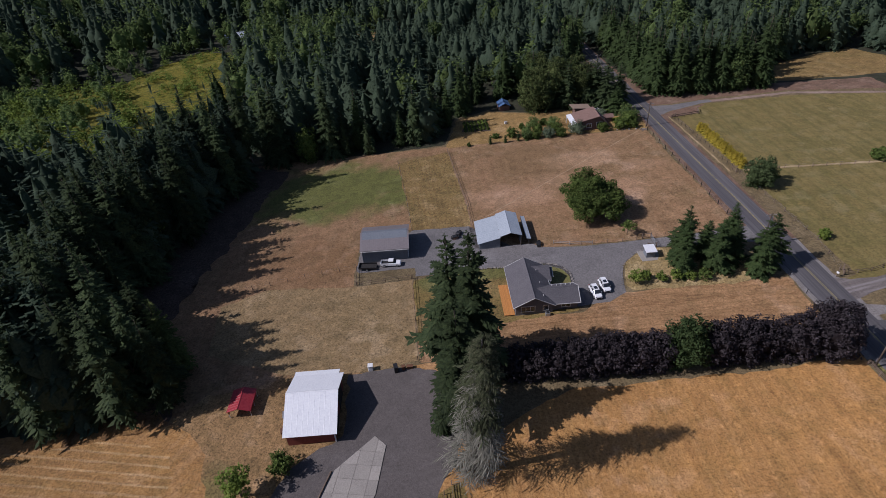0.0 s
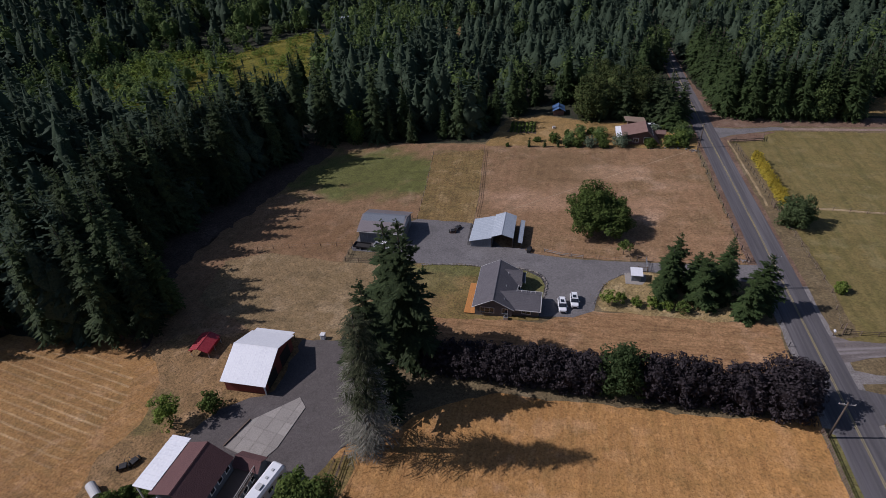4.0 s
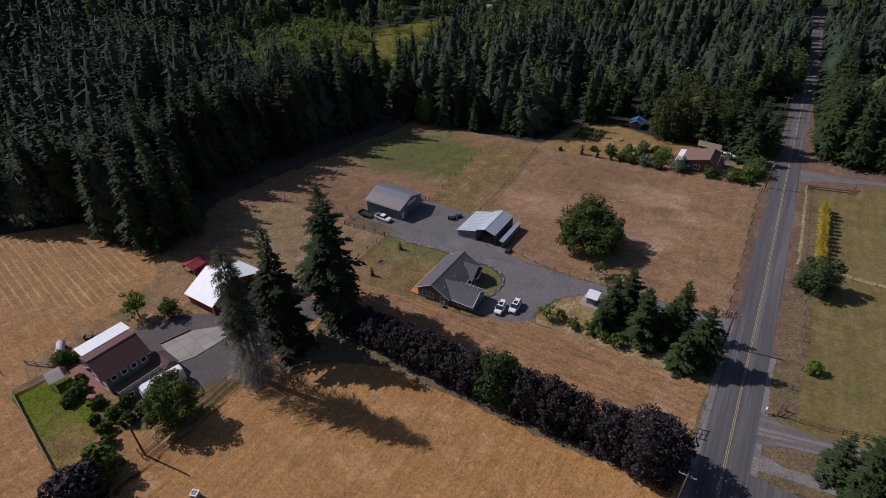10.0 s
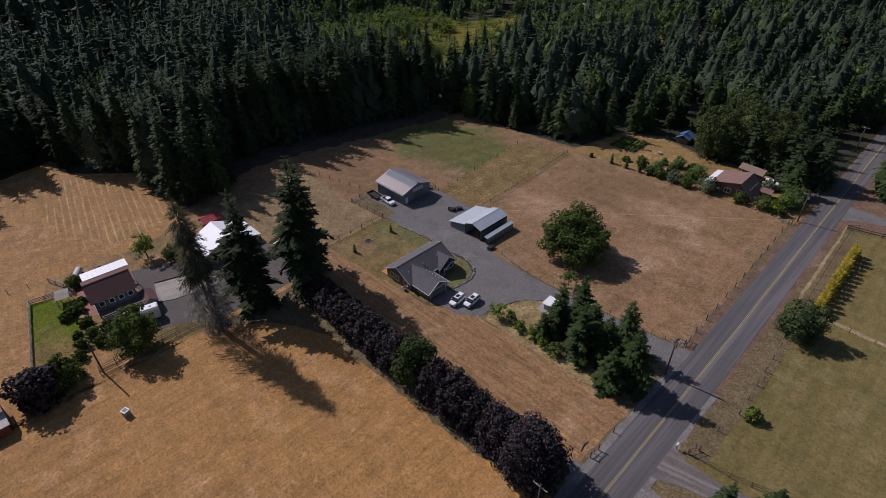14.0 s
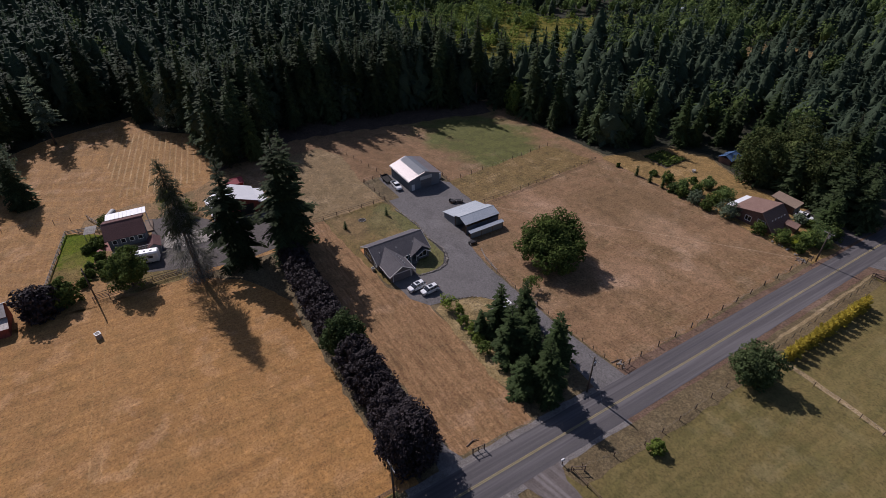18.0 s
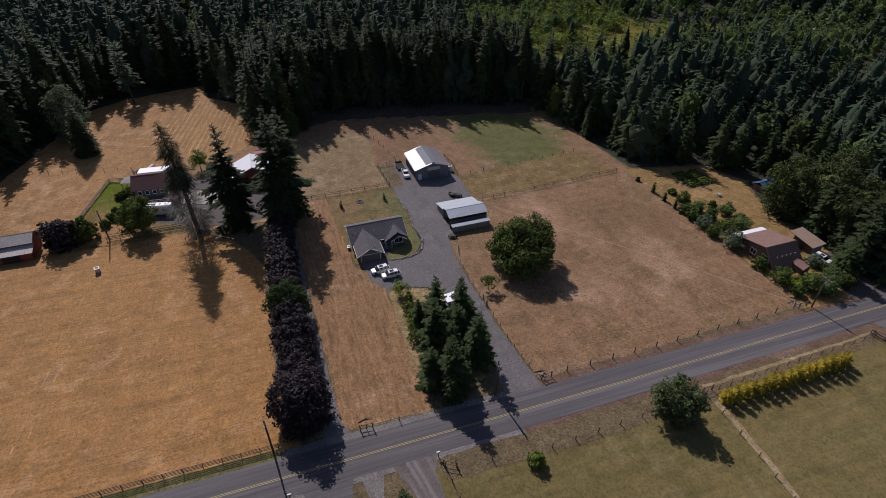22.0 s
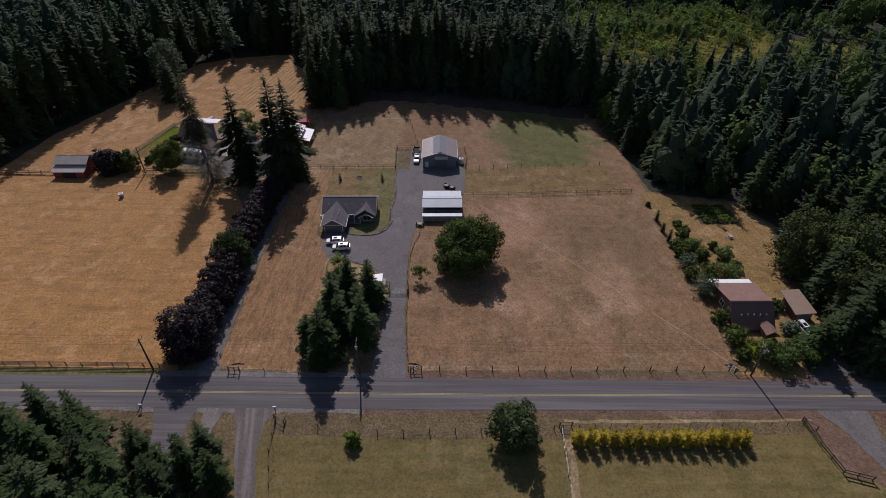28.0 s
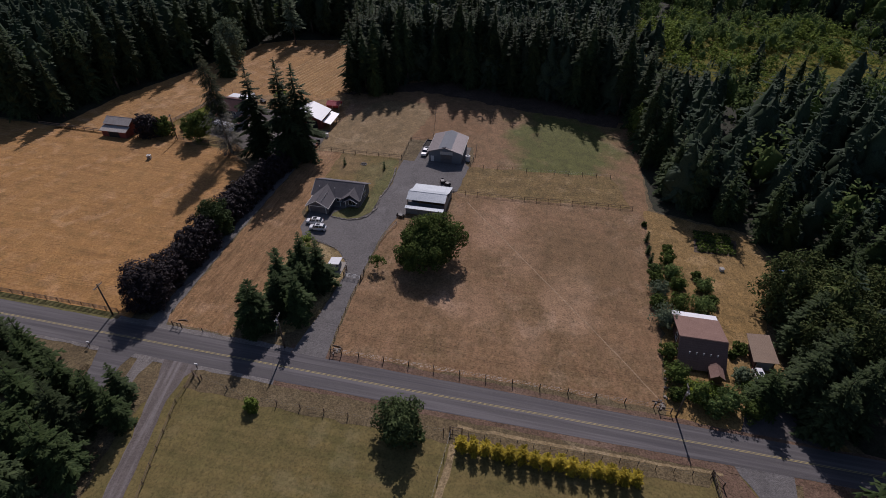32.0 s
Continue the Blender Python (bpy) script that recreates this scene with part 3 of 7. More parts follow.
sheet("road_verge", [(80.4, 83), (84.8, 84), (85.5, 105), (85.2, 130), (84.6, 150), (84.0, 172), (80.4, 173)], M_VERGE, 0.08, "dry weedy verge beside the road", "verge", 0.6)
sheet("road", [(73.2, -80), (79.8, -80), (79.8, 120), (79.2, 175), (78.4, 300), (76, 430), (70.2, 430), (72.6, 300), (72.9, 175)], M_ASPHALT, 0.15, "worn grey two-lane asphalt road", "road", 0.08)
for dx in (-0.12, 0.12):
    sheet("centre_line", [(76.5 + dx - 0.04, -80), (76.5 + dx + 0.04, -80), (76.5 + dx + 0.04, 120), (76.05 + dx + 0.04, 175), (75.5 + dx + 0.06, 300), (75.5 + dx - 0.06, 300), (76.05 + dx - 0.04, 175), (76.5 + dx - 0.04, 120)],
          M_YELLOW, 0.165, "yellow painted centre line", "road marking", 0.02, 2.0)
sheet("north_drive", [(79.0, 176), (84, 178.8), (96.5, 182.6), (100, 182.7), (100, 185.4), (96.5, 185.4), (86, 184.0), (79, 185.0)], M_GRAVEL, 0.13,
      "gravel side road by the eastern forest", "driveway", 0.3)
sheet("dirt_road", [(99, 182.9), (127.7, 182.6), (160, 172.8), (200, 161.4), (200, 163.2), (160, 174.6), (127.7, 184.4), (99, 184.9)], M_PINKDIRT, 0.12, "pale pinkish dirt road by the eastern forest", "road", 0.4)
sheet("dirt_corner", [(80.6, 173.0), (86, 173.5), (91.4, 174.5), (92.4, 178.0), (97, 181.8), (86, 179.4), (80.6, 176.6)], M_DIRT, 0.1, "reddish bare dirt beside the side road", "dirt", 0.3)
sheet("forest_apron", [(79.5, 186), (86, 185), (100, 186.5), (128, 186), (160, 178), (160, 190), (128, 194), (88, 197), (82, 215), (79, 240)], M_DIRT, 0.05, "reddish bare dirt under the forest edge", "dirt", 0.8)
sheet("front_lawn", [(62.6, 170.2), (67.2, 170.6), (68.0, 174.6), (66.4, 178.6), (62.8, 178.0)], M_GREEN, 0.1, "small green front lawn of the brown house", "lawn", 0.4)
sheet("neighbour_drive", [(73.4, 178), (73.4, 192), (67, 192), (58, 192), (57, 184), (64, 182), (69, 180)], M_YARD, 0.09, "dirt drive of the brown house", "driveway", 0.4)
sheet("south_drive", [(79.5, 76.6), (79.6, 84), (82.8, 82.9), (88, 82.7), (95.5, 84.6), (110, 88), (110, 85), (95.5, 81.6), (88, 79.4), (84, 78.4)], M_TRACK, 0.12, "gravel drive across the road", "driveway", 0.3)
sheet("south_drive", [(79.5, 63.4), (79.5, 71.0), (83, 70.2), (92, 70.8), (92, 66.4), (84, 65.2)], M_ASPHALT, 0.12, "dark asphalt drive across the road", "driveway", 0.25)
sheet("concrete_track", [(79.6, 71.9), (79.6, 75.6), (84, 74.4), (92, 75.4), (92, 73.2), (84, 72.6)], M_SHOULDER, 0.125, "pale concrete track across the road", "driveway", 0.2)

# ---- trees ----
M_TWIGS = leafy("dead_twigs", (0.155, 0.145, 0.115), (0.195, 0.182, 0.15), (0.105, 0.105, 0.075), through_light=0.1)
def fir_crown(h, radius, base, whorls, per, seed, twigs=5, taper=0.8, ragged=0.4, droop=0.35, lift=0.3, width=0.15, core=0.3, thin=0.0, rings=6, twig=1.0):
    """Crown of a conifer: whorls of near-level drooping boughs, each a folded spine with hanging side twigs. Returns vertices and triangles."""
    r = np.random.RandomState(seed)
    A, B, W, E = [], [], [], []
    lobes = 1 - ragged * 0.55 * r.rand(4, 8)

    def kite(p, q, w, fold):
        A.append(p)
        B.append(q)
        W.append(w)
        E.append(fold)
    for i in range(whorls):
        u = min(0.985, (i + 0.9 * r.rand()) / whorls)
        z = base + (h - base) * (1 - (1 - u) ** 1.08)
        reach = radius * ((1 - u) ** taper * min(1.0, 0.62 + 2.2 * u) + 0.03) * (1.3 - 0.45 * ragged * r.rand())
        k = max(4, int(per * (0.5 + 0.5 * (1 - u) ** 0.7) + 0.5))
        for j in range(k):
            if r.rand() < thin:
                continue
            a = 2 * math.pi * (j + 0.75 * r.rand()) / k + 2.4 * i
            l = reach * (1 - 0.6 * ragged * r.rand()) * lobes[min(3, int(u * 4)), int(a * 8 / 6.2832) % 8]
            ca, sa = math.cos(a), math.sin(a)
            z0 = z + (r.rand() - 0.5) * 0.9 * (h - base) / whorls
            up, dr = lift * (1.9 * u - 0.55) + 0.12 * r.normal(), droop * (0.55 + 0.8 * r.rand()) * (1.15 - 0.75 * u)

            def at(q):
                return ca * l * q, sa * l * q, z0 + l * (up * q - dr * q * q)
            kite(at(0.12), at(0.66), width * l * 0.9, 0.4)
            kite(at(0.5), at(1.06), width * l * 0.8, 0.45)
            for s in range(twigs):
                q = 0.22 + 0.74 * (s + r.rand()) / twigs
                t = max(0.2, l * 0.46 * (1.12 - 0.75 * q) * (0.65 + 0.7 * r.rand()))
                side = a + (1 if s % 2 else -1) * (0.6 + 0.5 * r.rand())
                p = at(q)
                kite(p, (p[0] + t * math.cos(side), p[1] + t * math.sin(side), p[2] + t * (0.45 * up - 0.45 * dr - 0.1 - 0.3 * r.rand())), t * twig * (0.2 + 0.1 * r.rand()), 0.5)
    kite((0, 0, h * 0.93), (0.0, 0.0, h), 0.012 * h, 0.0)
    kite((0, 0, h * 0.9), (0.003 * h, 0.0, h * 0.985), -0.012 * h, 0.6)
    A, B, W, E = np.array(A), np.array(B), np.array(W), np.array(E)
    d = B - A
    side = np.stack([-d[:, 1], d[:, 0], np.zeros(len(d))], 1)
    n = np.linalg.norm(side, axis=1)
    side[n < 1e-6] = (1, 0, 0)
    side /= np.maximum(n, 1.0 * (n < 1e-6))[:, None]
    mid = A + 0.42 * d
    down = np.stack([0 * W, 0 * W, -abs(W) * E], 1)
    V = np.stack([A, mid - side * W[:, None] + down, B, mid + side * W[:, None] + down], 1).reshape(-1, 3)
    k = np.arange(len(A))[:, None] * 4
    T = np.concatenate([k + [0, 1, 2], k + [0, 2, 3]])
    if core:
        # the dense heart of the crown, star-shaped and tapering
        m, cv, ct = 7, [], []
        for i in range(rings):
            q = i / (rings - 1)
            for j in range(m):
                rr = radius * core * (1 - q) ** 0.9 * min(1, 0.5 + 2 * q) * (1.2 if (i + j) % 2 else 0.65) * (0.8 + 0.4 * r.rand())
                t = 2 * math.pi * (j + 0.5 * (i % 2)) / m
                cv.append((rr * math.cos(t), rr * math.sin(t), base + (h - base) * q * 0.85 + (r.rand() - 0.5) * 0.04 * h))
        k = len(V)
        for i in range(rings - 1):
            for j in range(m):
                a, c = k + i * m + j, k + i * m + (j + 1) % m
                ct += [(a, c, a + m), (c, c + m, a + m)]
        V, T = np.concatenate([V, np.array(cv)]), np.concatenate([T, np.array(ct)])
    return V, T


def leaves(clumps, count, size, seed, flat=0.4):
    """Leaf sprays scattered in clumps of (x, y, z, radius)."""
    r = np.random.RandomState(seed)
    C = np.array(clumps)
    idx = np.repeat(np.arange(len(C)), count)
    n = len(idx)
    d = r.normal(size=(n, 3))
    d /= np.linalg.norm(d, axis=1)[:, None]
    rad = C[idx, 3:4] * (0.45 + 0.6 * r.rand(n, 1) ** 0.6)
    P = C[idx, :3] + d * rad * np.array([1, 1, 0.8])
    nor = d * (1 - flat) + np.array([0, 0, flat]) + 0.33 * r.normal(size=(n, 3))
    nor /= np.linalg.norm(nor, axis=1)[:, None]
    u = np.cross(nor, r.normal(size=(n, 3)))
    u /= np.linalg.norm(u, axis=1)[:, None] + 1e-9
    w = np.cross(nor, u)
    s = size * (0.6 + 0.8 * r.rand(n, 1))
    V = np.stack([P - u * s, P + w * s * 0.55 + nor * 0.15 * s, P + u * s * 1.1, P - w * s * 0.55 + nor * 0.15 * s], 1).reshape(-1, 3)
    k = np.arange(n)[:, None] * 4
    T = np.concatenate([k + [0, 1, 2], k + [0, 2, 3]])
    return V, T


def crown_clumps(radius, zc, height, n, size, seed, open_bottom=0.55, rough=0.36):
    """Clump centres over an uneven dome."""
    r = np.random.RandomState(seed)
    out = []
    for i in range(n):
        u = 1 - (1 + open_bottom) * (i + 0.5) / n
        a = i * 2.399963 + r.rand() * 0.5
        q = math.sqrt(max(0.0, 1 - u * u))
        k = 1.08 - rough * r.rand() + 0.14 * math.sin(3 * a + seed) * math.sin(2.3 * u + seed)
        out.append((radius * q * k * math.cos(a), radius * q * k * math.sin(a), zc + height * u * k, size * (0.75 + 0.55 * r.rand())))
    return out


def heart(radius, zc, height, seed, low=0.9, m=12, rings=7):
    """The dense, lumpy inside of a leafy crown."""
    r = np.random.RandomState(seed + 7)
    V, T = [], []
    for i in range(rings):
        u = 1 - (1 + min(low, 0.95)) * i / (rings - 1)
        q = math.sqrt(max(0.0, 1 - u * u)) + 0.02
        for j in range(m):
            t = 2 * math.pi * (j + 0.5 * (i % 2)) / m
            k = 0.72 + 0.42 * r.rand()
            V.append((radius * q * k * math.cos(t), radius * q * k * math.sin(t), zc + height * u * k))
    for i in range(rings - 1):
        for j in range(m):
            a, c = i * m + j, i * m + (j + 1) % m
            T += [(a, a + m, c), (c, a + m, c + m)]
    return np.array(V), np.array(T)


def trunk_mesh(h, r0, limbs, seed, spread=0.0, start=0.35, lean=0.0):
    """A tapered, slightly crooked trunk with limbs."""
    r = random.Random(seed)
    s = Shape()
    pts = [Vector((lean * k + (r.random() - 0.5) * 0.02 * h * (k > 0), (r.random() - 0.5) * 0.02 * h * (k > 0), h * k / 5)) for k in range(6)]
    for k in range(5):
        s.tube(pts[k], pts[k + 1], r0 * (1 - 0.17 * k) * (1.25 if k == 0 else 1), r0 * (1 - 0.17 * (k + 1)), 8)
    for i in range(limbs):
        u = start + (0.95 - start) * (i + r.random()) / limbs
        k = min(4, int(u * 5))
        p = pts[k].lerp(pts[k + 1], u * 5 - k)
        a = r.random() * 6.283
        l = spread * (1.1 - 0.5 * u) * (0.6 + 0.5 * r.random())
        q = p + Vector((math.cos(a) * l, math.sin(a) * l, l * (0.35 + 0.4 * r.random())))
        s.tube(p, q, r0 * 0.3 * (1.05 - 0.5 * u), r0 * 0.05, 5)
    return s


def place(proto, x, y, scale=1.0, turn=0.0, sink=0.0, tall=1.0):
    """Another tree like proto at x, y, its meshes shared."""
    o = copy_thing(proto, pose(x, y, gz(x, y) - sink, 0, 0, turn))
    o.scale = (scale, scale, scale * tall)
    return o


def conifer(name, x, y, h, radius, seed, mat, label, category="conifer", base=0.06, whorls=26, per=9, twigs=6, taper=0.8, ragged=0.4, droop=0.35, lift=0.3, width=0.15, core=0.3, thin=0.0,
            trunk=None, bark=None, limbs=0, group="", twig=1.0):
    t = thing(name, x, y, label=label, category=category, group=group)
    trunk_mesh(h * 0.97, trunk or h * 0.014, limbs, seed, radius * 0.9, 0.12).make("trunk", bark or M_BARK, t, smooth=True)
    obj_np("crown", *fir_crown(h, radius, h * base, whorls, per, seed, twigs, taper, ragged, droop, lift, width, core, thin, 6, twig), mat, t)
    return t


def broadleaf(name, x, y, h, radius, seed, mat, label, category="tree", clumps=60, count=60, size=0.4, clump=None, stem=0.25, group="", limbs=9, ob=0.55, rough=0.36, body=0.74):
    t = thing(name, x, y, label=label, category=category, group=group)
    trunk_mesh(h * 0.75, max(0.05, h * 0.022), limbs, seed, radius * 0.8, 0.25).make("trunk", M_BARK, t, smooth=True)
    zc = h * (stem + (1 - stem) * 0.42)
    C = crown_clumps(radius, zc, h - zc, clumps, clump or radius * 0.32, seed, ob, rough)
    V, T = leaves(C, count, size, seed)
    HV, HT = heart(radius * body, zc, (h - zc) * body, seed, ob)
    obj_np("crown", np.concatenate([V, HV]), np.concatenate([T, HT + len(V)]), mat, t)
    return t


# tall firs beside the farmyard
dying = conifer("dying_fir", 2.7, 48.1, 30.4, 4.1, 11, M_CEDAR, "tall half-dead fir, bare grey branches among thin needles", base=0.45, whorls=36, per=10, twigs=14, taper=0.42, ragged=0.6, droop=0.5, lift=0.1, width=0.032, core=0, thin=0.15,
                bark=M_DEADWOOD, trunk=0.4, twig=0.45)
obj_np("dead_wood", *fir_crown(26, 6.0, 0.8, 44, 9, 17, 12, 0.5, 0.6, 0.45, 0.0, 0.012, 0, 0.3, 6, 0.24), M_TWIGS, dying)["label"] = "bare grey dead branches"
dying.matrix_world = pose(2.7, 48.1, gz(2.7, 48.1) - 0.1, 1.7, 3.6, 0)   # the tree leans a little
Shape().tube((0.5, 0.4, 0), (1.1, 0.7, 15), 0.3, 0.2, 8).tube((1.1, 0.7, 15), (0.5, 0.4, 26), 0.2, 0.05, 8).make("second_trunk", M_DEADWOOD, dying, smooth=True)
for x, y, h, r, k, text in ((1.4, 57.4, 27.0, 7.8, 12, "tall dark green fir with a pointed top beside the farmyard"), (1.0, 71.0, 29.0, 7.8, 13, "tall dark fir with drooping boughs beside the farmyard"),
                            (4.5, 68.3, 31.0, 8.4, 14, "tall dark fir in the row beside the farmyard")):
    conifer("fir_tree", x, y, h, r, k, M_FIR, text, base=0.05, whorls=30, per=10, twigs=14, taper=0.66, ragged=0.95, droop=0.42, lift=0.35, width=0.08, core=0.22)
conifer("cedar_tree", -52.2, 76.0, 19.0, 3.6, 19, M_OLIVE, "narrow olive-green cedar at the forest edge", base=0.02, whorls=26, per=9, twigs=9, taper=0.6, ragged=0.35, droop=0.4, lift=0.4, width=0.13, core=0.5)
# spruces beside the drive entrance
for i, (x, y, h, r) in enumerate(((68.8, 90.2, 13.1, 5.0), (63.8, 96.8, 12.3, 4.6), (58.4, 90.6, 12.8, 4.7), (52.3, 92.8, 12.6, 4.2), (54.2, 97.2, 12.6, 4.3), (62.6, 92.4, 10.6, 4.4), (58.0, 95.2, 9.6, 4.0), (66.4, 87.4, 9.2, 4.0), (51.0, 89.6, 6.6, 2.6))):
    conifer("spruce_tree", x, y, h, r, 30 + i, M_SPRUCE, "bushy green spruce in the clump by the drive", base=0.02, whorls=20, per=10, twigs=12, taper=0.78, ragged=0.7, droop=0.3, lift=0.5, width=0.1, core=0.42, group="spruces by the drive")
# purple plum row
for i, (x, y, r, h) in enumerate(((8.5, 67.4, 2.6, 5.6), (12.0, 67.2, 2.5, 5.8), (15.4, 66.8, 2.7, 6.3), (19.0, 66.6, 2.7, 6.4), (22.6, 66.4, 2.8, 6.8), (26.2, 66.3, 2.9, 6.9), (29.8, 66.2, 2.9, 7.2), (33.2, 66.0, 2.9, 7.0), (36.6, 65.9, 2.9, 7.0),
                                  (47.0, 66.0, 3.1, 7.8), (51.8, 66.0, 3.3, 8.0), (55.4, 66.0, 2.9, 7.0), (60.6, 65.6, 3.2, 7.6), (66.8, 65.4, 4.2, 9.6))):
    broadleaf("plum_tree", x, y, h, r, 60 + i, M_PLUM, "dark purple-leaved plum tree in a row beside the straw field", clumps=int(8.0 * r * r), count=62, size=0.23, stem=0.01, group="plum tree row", ob=0.95, clump=max(0.8, 0.24 * r), rough=0.22, body=0.72)
broadleaf("maple_tree", 41.8, 66.0, 9.2, 3.5, 75, M_SPRUCE, "round green tree among the purple plum trees", clumps=70, count=95, size=0.24, stem=0.06, ob=0.85, clump=1.0)
# lone trees
walnut = thing("walnut_tree", 39.8, 117.8, label="large spreading dark green walnut tree in the pasture", category="tree")
trunk_mesh(7.8, 0.32, 16, 80, 5.2, 0.2).make("trunk", M_BARK, walnut, smooth=True)
WC = [(x - 1.0, y + 0.6, z, r) for x, y, z, r in crown_clumps(6.0, 5.6, 5.4, 70, 1.6, 80, 0.5, 0.55)]
WC += [(x + 2.7, y - 1.2, z, r) for x, y, z, r in crown_clumps(4.9, 4.2, 4.0, 40, 1.45, 83, 0.5, 0.6)] + [(x - 2.4, y - 2.2, z, r) for x, y, z, r in crown_clumps(4.3, 3.9, 3.7, 30, 1.35, 86, 0.5, 0.6)]
WV, WT = leaves(WC, 185, 0.27, 80)
HV, HT = heart(4.6, 5.0, 3.9, 80, 0.6)
obj_np("crown", np.concatenate([WV, HV]), np.concatenate([WT, HT + len(WV)]), M_WALNUT, walnut)
broadleaf("small_tree", 45.2, 107.0, 3.8, 1.9, 81, M_LEAF, "small leafy fruit tree beside the drive fence", clumps=16, count=34, size=0.2, stem=0.4, clump=0.55, rough=0.8, body=0.3)
broadleaf("round_bush", 85.2, 123.2, 7.2, 3.6, 82, M_BUSH, "large rounded green bush beside the road fence", clumps=80, count=110, size=0.22, stem=0.02, ob=0.9, clump=1.05, rough=0.6)
broadleaf("shrub", 86.2, 97.6, 2.6, 1.2, 83, M_BRIGHT, "small bright green shrub on the verge", "shrub", clumps=18, count=40, size=0.18, stem=0.02, ob=0.9)
broadleaf("shrub", 122.0, 130.5, 2.6, 2.2, 84, M_LEAF, "green bush on the meadow fence line", "shrub", clumps=26, count=45, size=0.3, stem=0.02, ob=0.9)
broadleaf("round_bush", 122.0, 100.0, 6.0, 3.3, 85, M_LEAF, "rounded green bush in the meadow", "bush", clumps=50, count=55, size=0.34, stem=0.02, ob=0.9)
for i in range(15):
    y = 133.4 + 1.93 * i
    conifer("golden_shrub", 85.7 + 0.15 * math.sin(i * 2.1), y, 2.9 + 0.35 * math.sin(i * 1.7), 1.4, 90 + i, M_GOLD, "golden-yellow conifer shrub in a hedge row", "shrub", base=0.02, whorls=12, per=10, twigs=7, taper=0.36, ragged=0.5, droop=0.1, lift=0.9, width=0.16, core=0.6,
            group="golden hedge", trunk=0.05)
for i, (x, y, h, r, m) in enumerate(((41.0, 88.6, 3.4, 1.9, M_BRIGHT), (43.6, 89.8, 2.2, 1.1, M_BRIGHT), (46.4, 88.6, 1.9, 1.1, M_BRIGHT), (49.4, 88.6, 2.2, 1.2, M_BRIGHT), (52.2, 88.2, 2.3, 1.3, M_BRIGHT), (55.0, 87.8, 2.6, 1.5, M_LEAF))):
    broadleaf("fruit_bush", x, y, h, r, 110 + i, m, "bright green fruit bush by the drive", "bush", clumps=16, count=36, size=0.18, stem=0.2, rough=0.75, body=0.4, group="fruit bushes")
# farm garden
broadleaf("maple_tree", -1.8, 35.0, 9.2, 4.0, 120, M_LEAF, "broad green tree beside the parked motorhome", clumps=100, count=100, size=0.22, stem=0.1, clump=0.95, rough=0.62)
broadleaf("plum_tree", -0.8, 18.4, 7.0, 3.5, 121, M_PLUM, "round dark purple plum tree by the small red barn", clumps=50, count=60, size=0.34, stem=0.05, ob=0.85)
broadleaf("small_tree", -2.6, 22.6, 5.6, 2.5, 122, M_LEAF, "green tree beside the purple plum", clumps=40, count=55, size=0.3, stem=0.05, ob=0.85)
broadleaf("small_tree", -33.0, 48.0, 7.0, 2.7, 123, M_BRIGHT, "light green tree on the farm's grass", clumps=26, count=45, size=0.22, stem=0.12, clump=0.75, rough=0.8, body=0.4)
broadleaf("small_tree", -27.4, 51.7, 4.6, 1.9, 124, M_LEAF, "dark green small tree beside the barn", clumps=24, count=45, size=0.22, stem=0.05, ob=0.8, clump=0.7, rough=0.7, body=0.5)
for i, (x, y, h, r) in enumerate(((-27.5, 35.5, 2.8, 1.7), (-23.0, 29.8, 2.0, 1.6), (-12.0, 30.0, 2.2, 1.2), (-9.0, 30.4, 1.9, 1.1), (-14.0, 27.6, 1.6, 0.9), (-7.5, 26.2, 1.9, 1.1), (-17.0, 30.0, 1.6, 1.2), (-33.2, 32.4, 2.6, 1.7), (-31.6, 34.6, 1.8, 1.2), (-22.0, 27.8, 1.6, 1.2), (-25.6, 31.6, 1.3, 0.9), (-10.6, 27.4, 1.8, 1.1), (-13.0, 32.6, 1.8, 1.0), (-8.6, 33.2, 2.0, 1.1))):
    broadleaf("garden_shrub", x, y, h, r, 130 + i, M_LEAF if i % 2 else M_WALNUT, "leafy green garden shrub by the farmhouse", "shrub", clumps=22, count=40, size=0.22, stem=0.02, ob=0.9, group="farm garden shrubs")
# neighbour's garden
row = [(12.5, 167.6, 1.2, 0.5), (21.9, 172.3, 1.3, 1.2), (27.5, 171.6, 3.6, 1.7), (31.9, 168.4, 2.6, 1.5), (32.4, 171.8, 3.6, 2.1), (35.0, 168.2, 2.8, 1.5), (38.8, 168.4, 3.4, 1.9), (36.2, 172.7, 3.4, 1.9), (42.1, 172.2, 3.0, 2.2),
       (43.2, 167.8, 2.8, 1.6), (31.7, 177.4, 2.0, 1.0), (35.8, 178.1, 3.4, 2.0), (42.0, 176.9, 3.4, 2.4), (39.4, 179.2, 2.2, 1.4), (48.6, 168.7, 4.6, 2.9), (57.2, 168.4, 3.2, 1.6), (63.0, 169.0, 4.0, 2.3), (67.4, 168.6, 2.4, 1.4),
       (66.8, 172.4, 4.8, 2.5), (67.4, 177.2, 5.0, 2.7), (69.2, 174.6, 3.6, 1.9), (68.4, 181.0, 4.2, 2.0), (60.1, 181.2, 2.4, 1.7), (62.6, 181.8, 1.8, 1.3), (52.7, 182.4, 1.9, 1.3), (54.6, 180.6, 1.3, 0.9)]
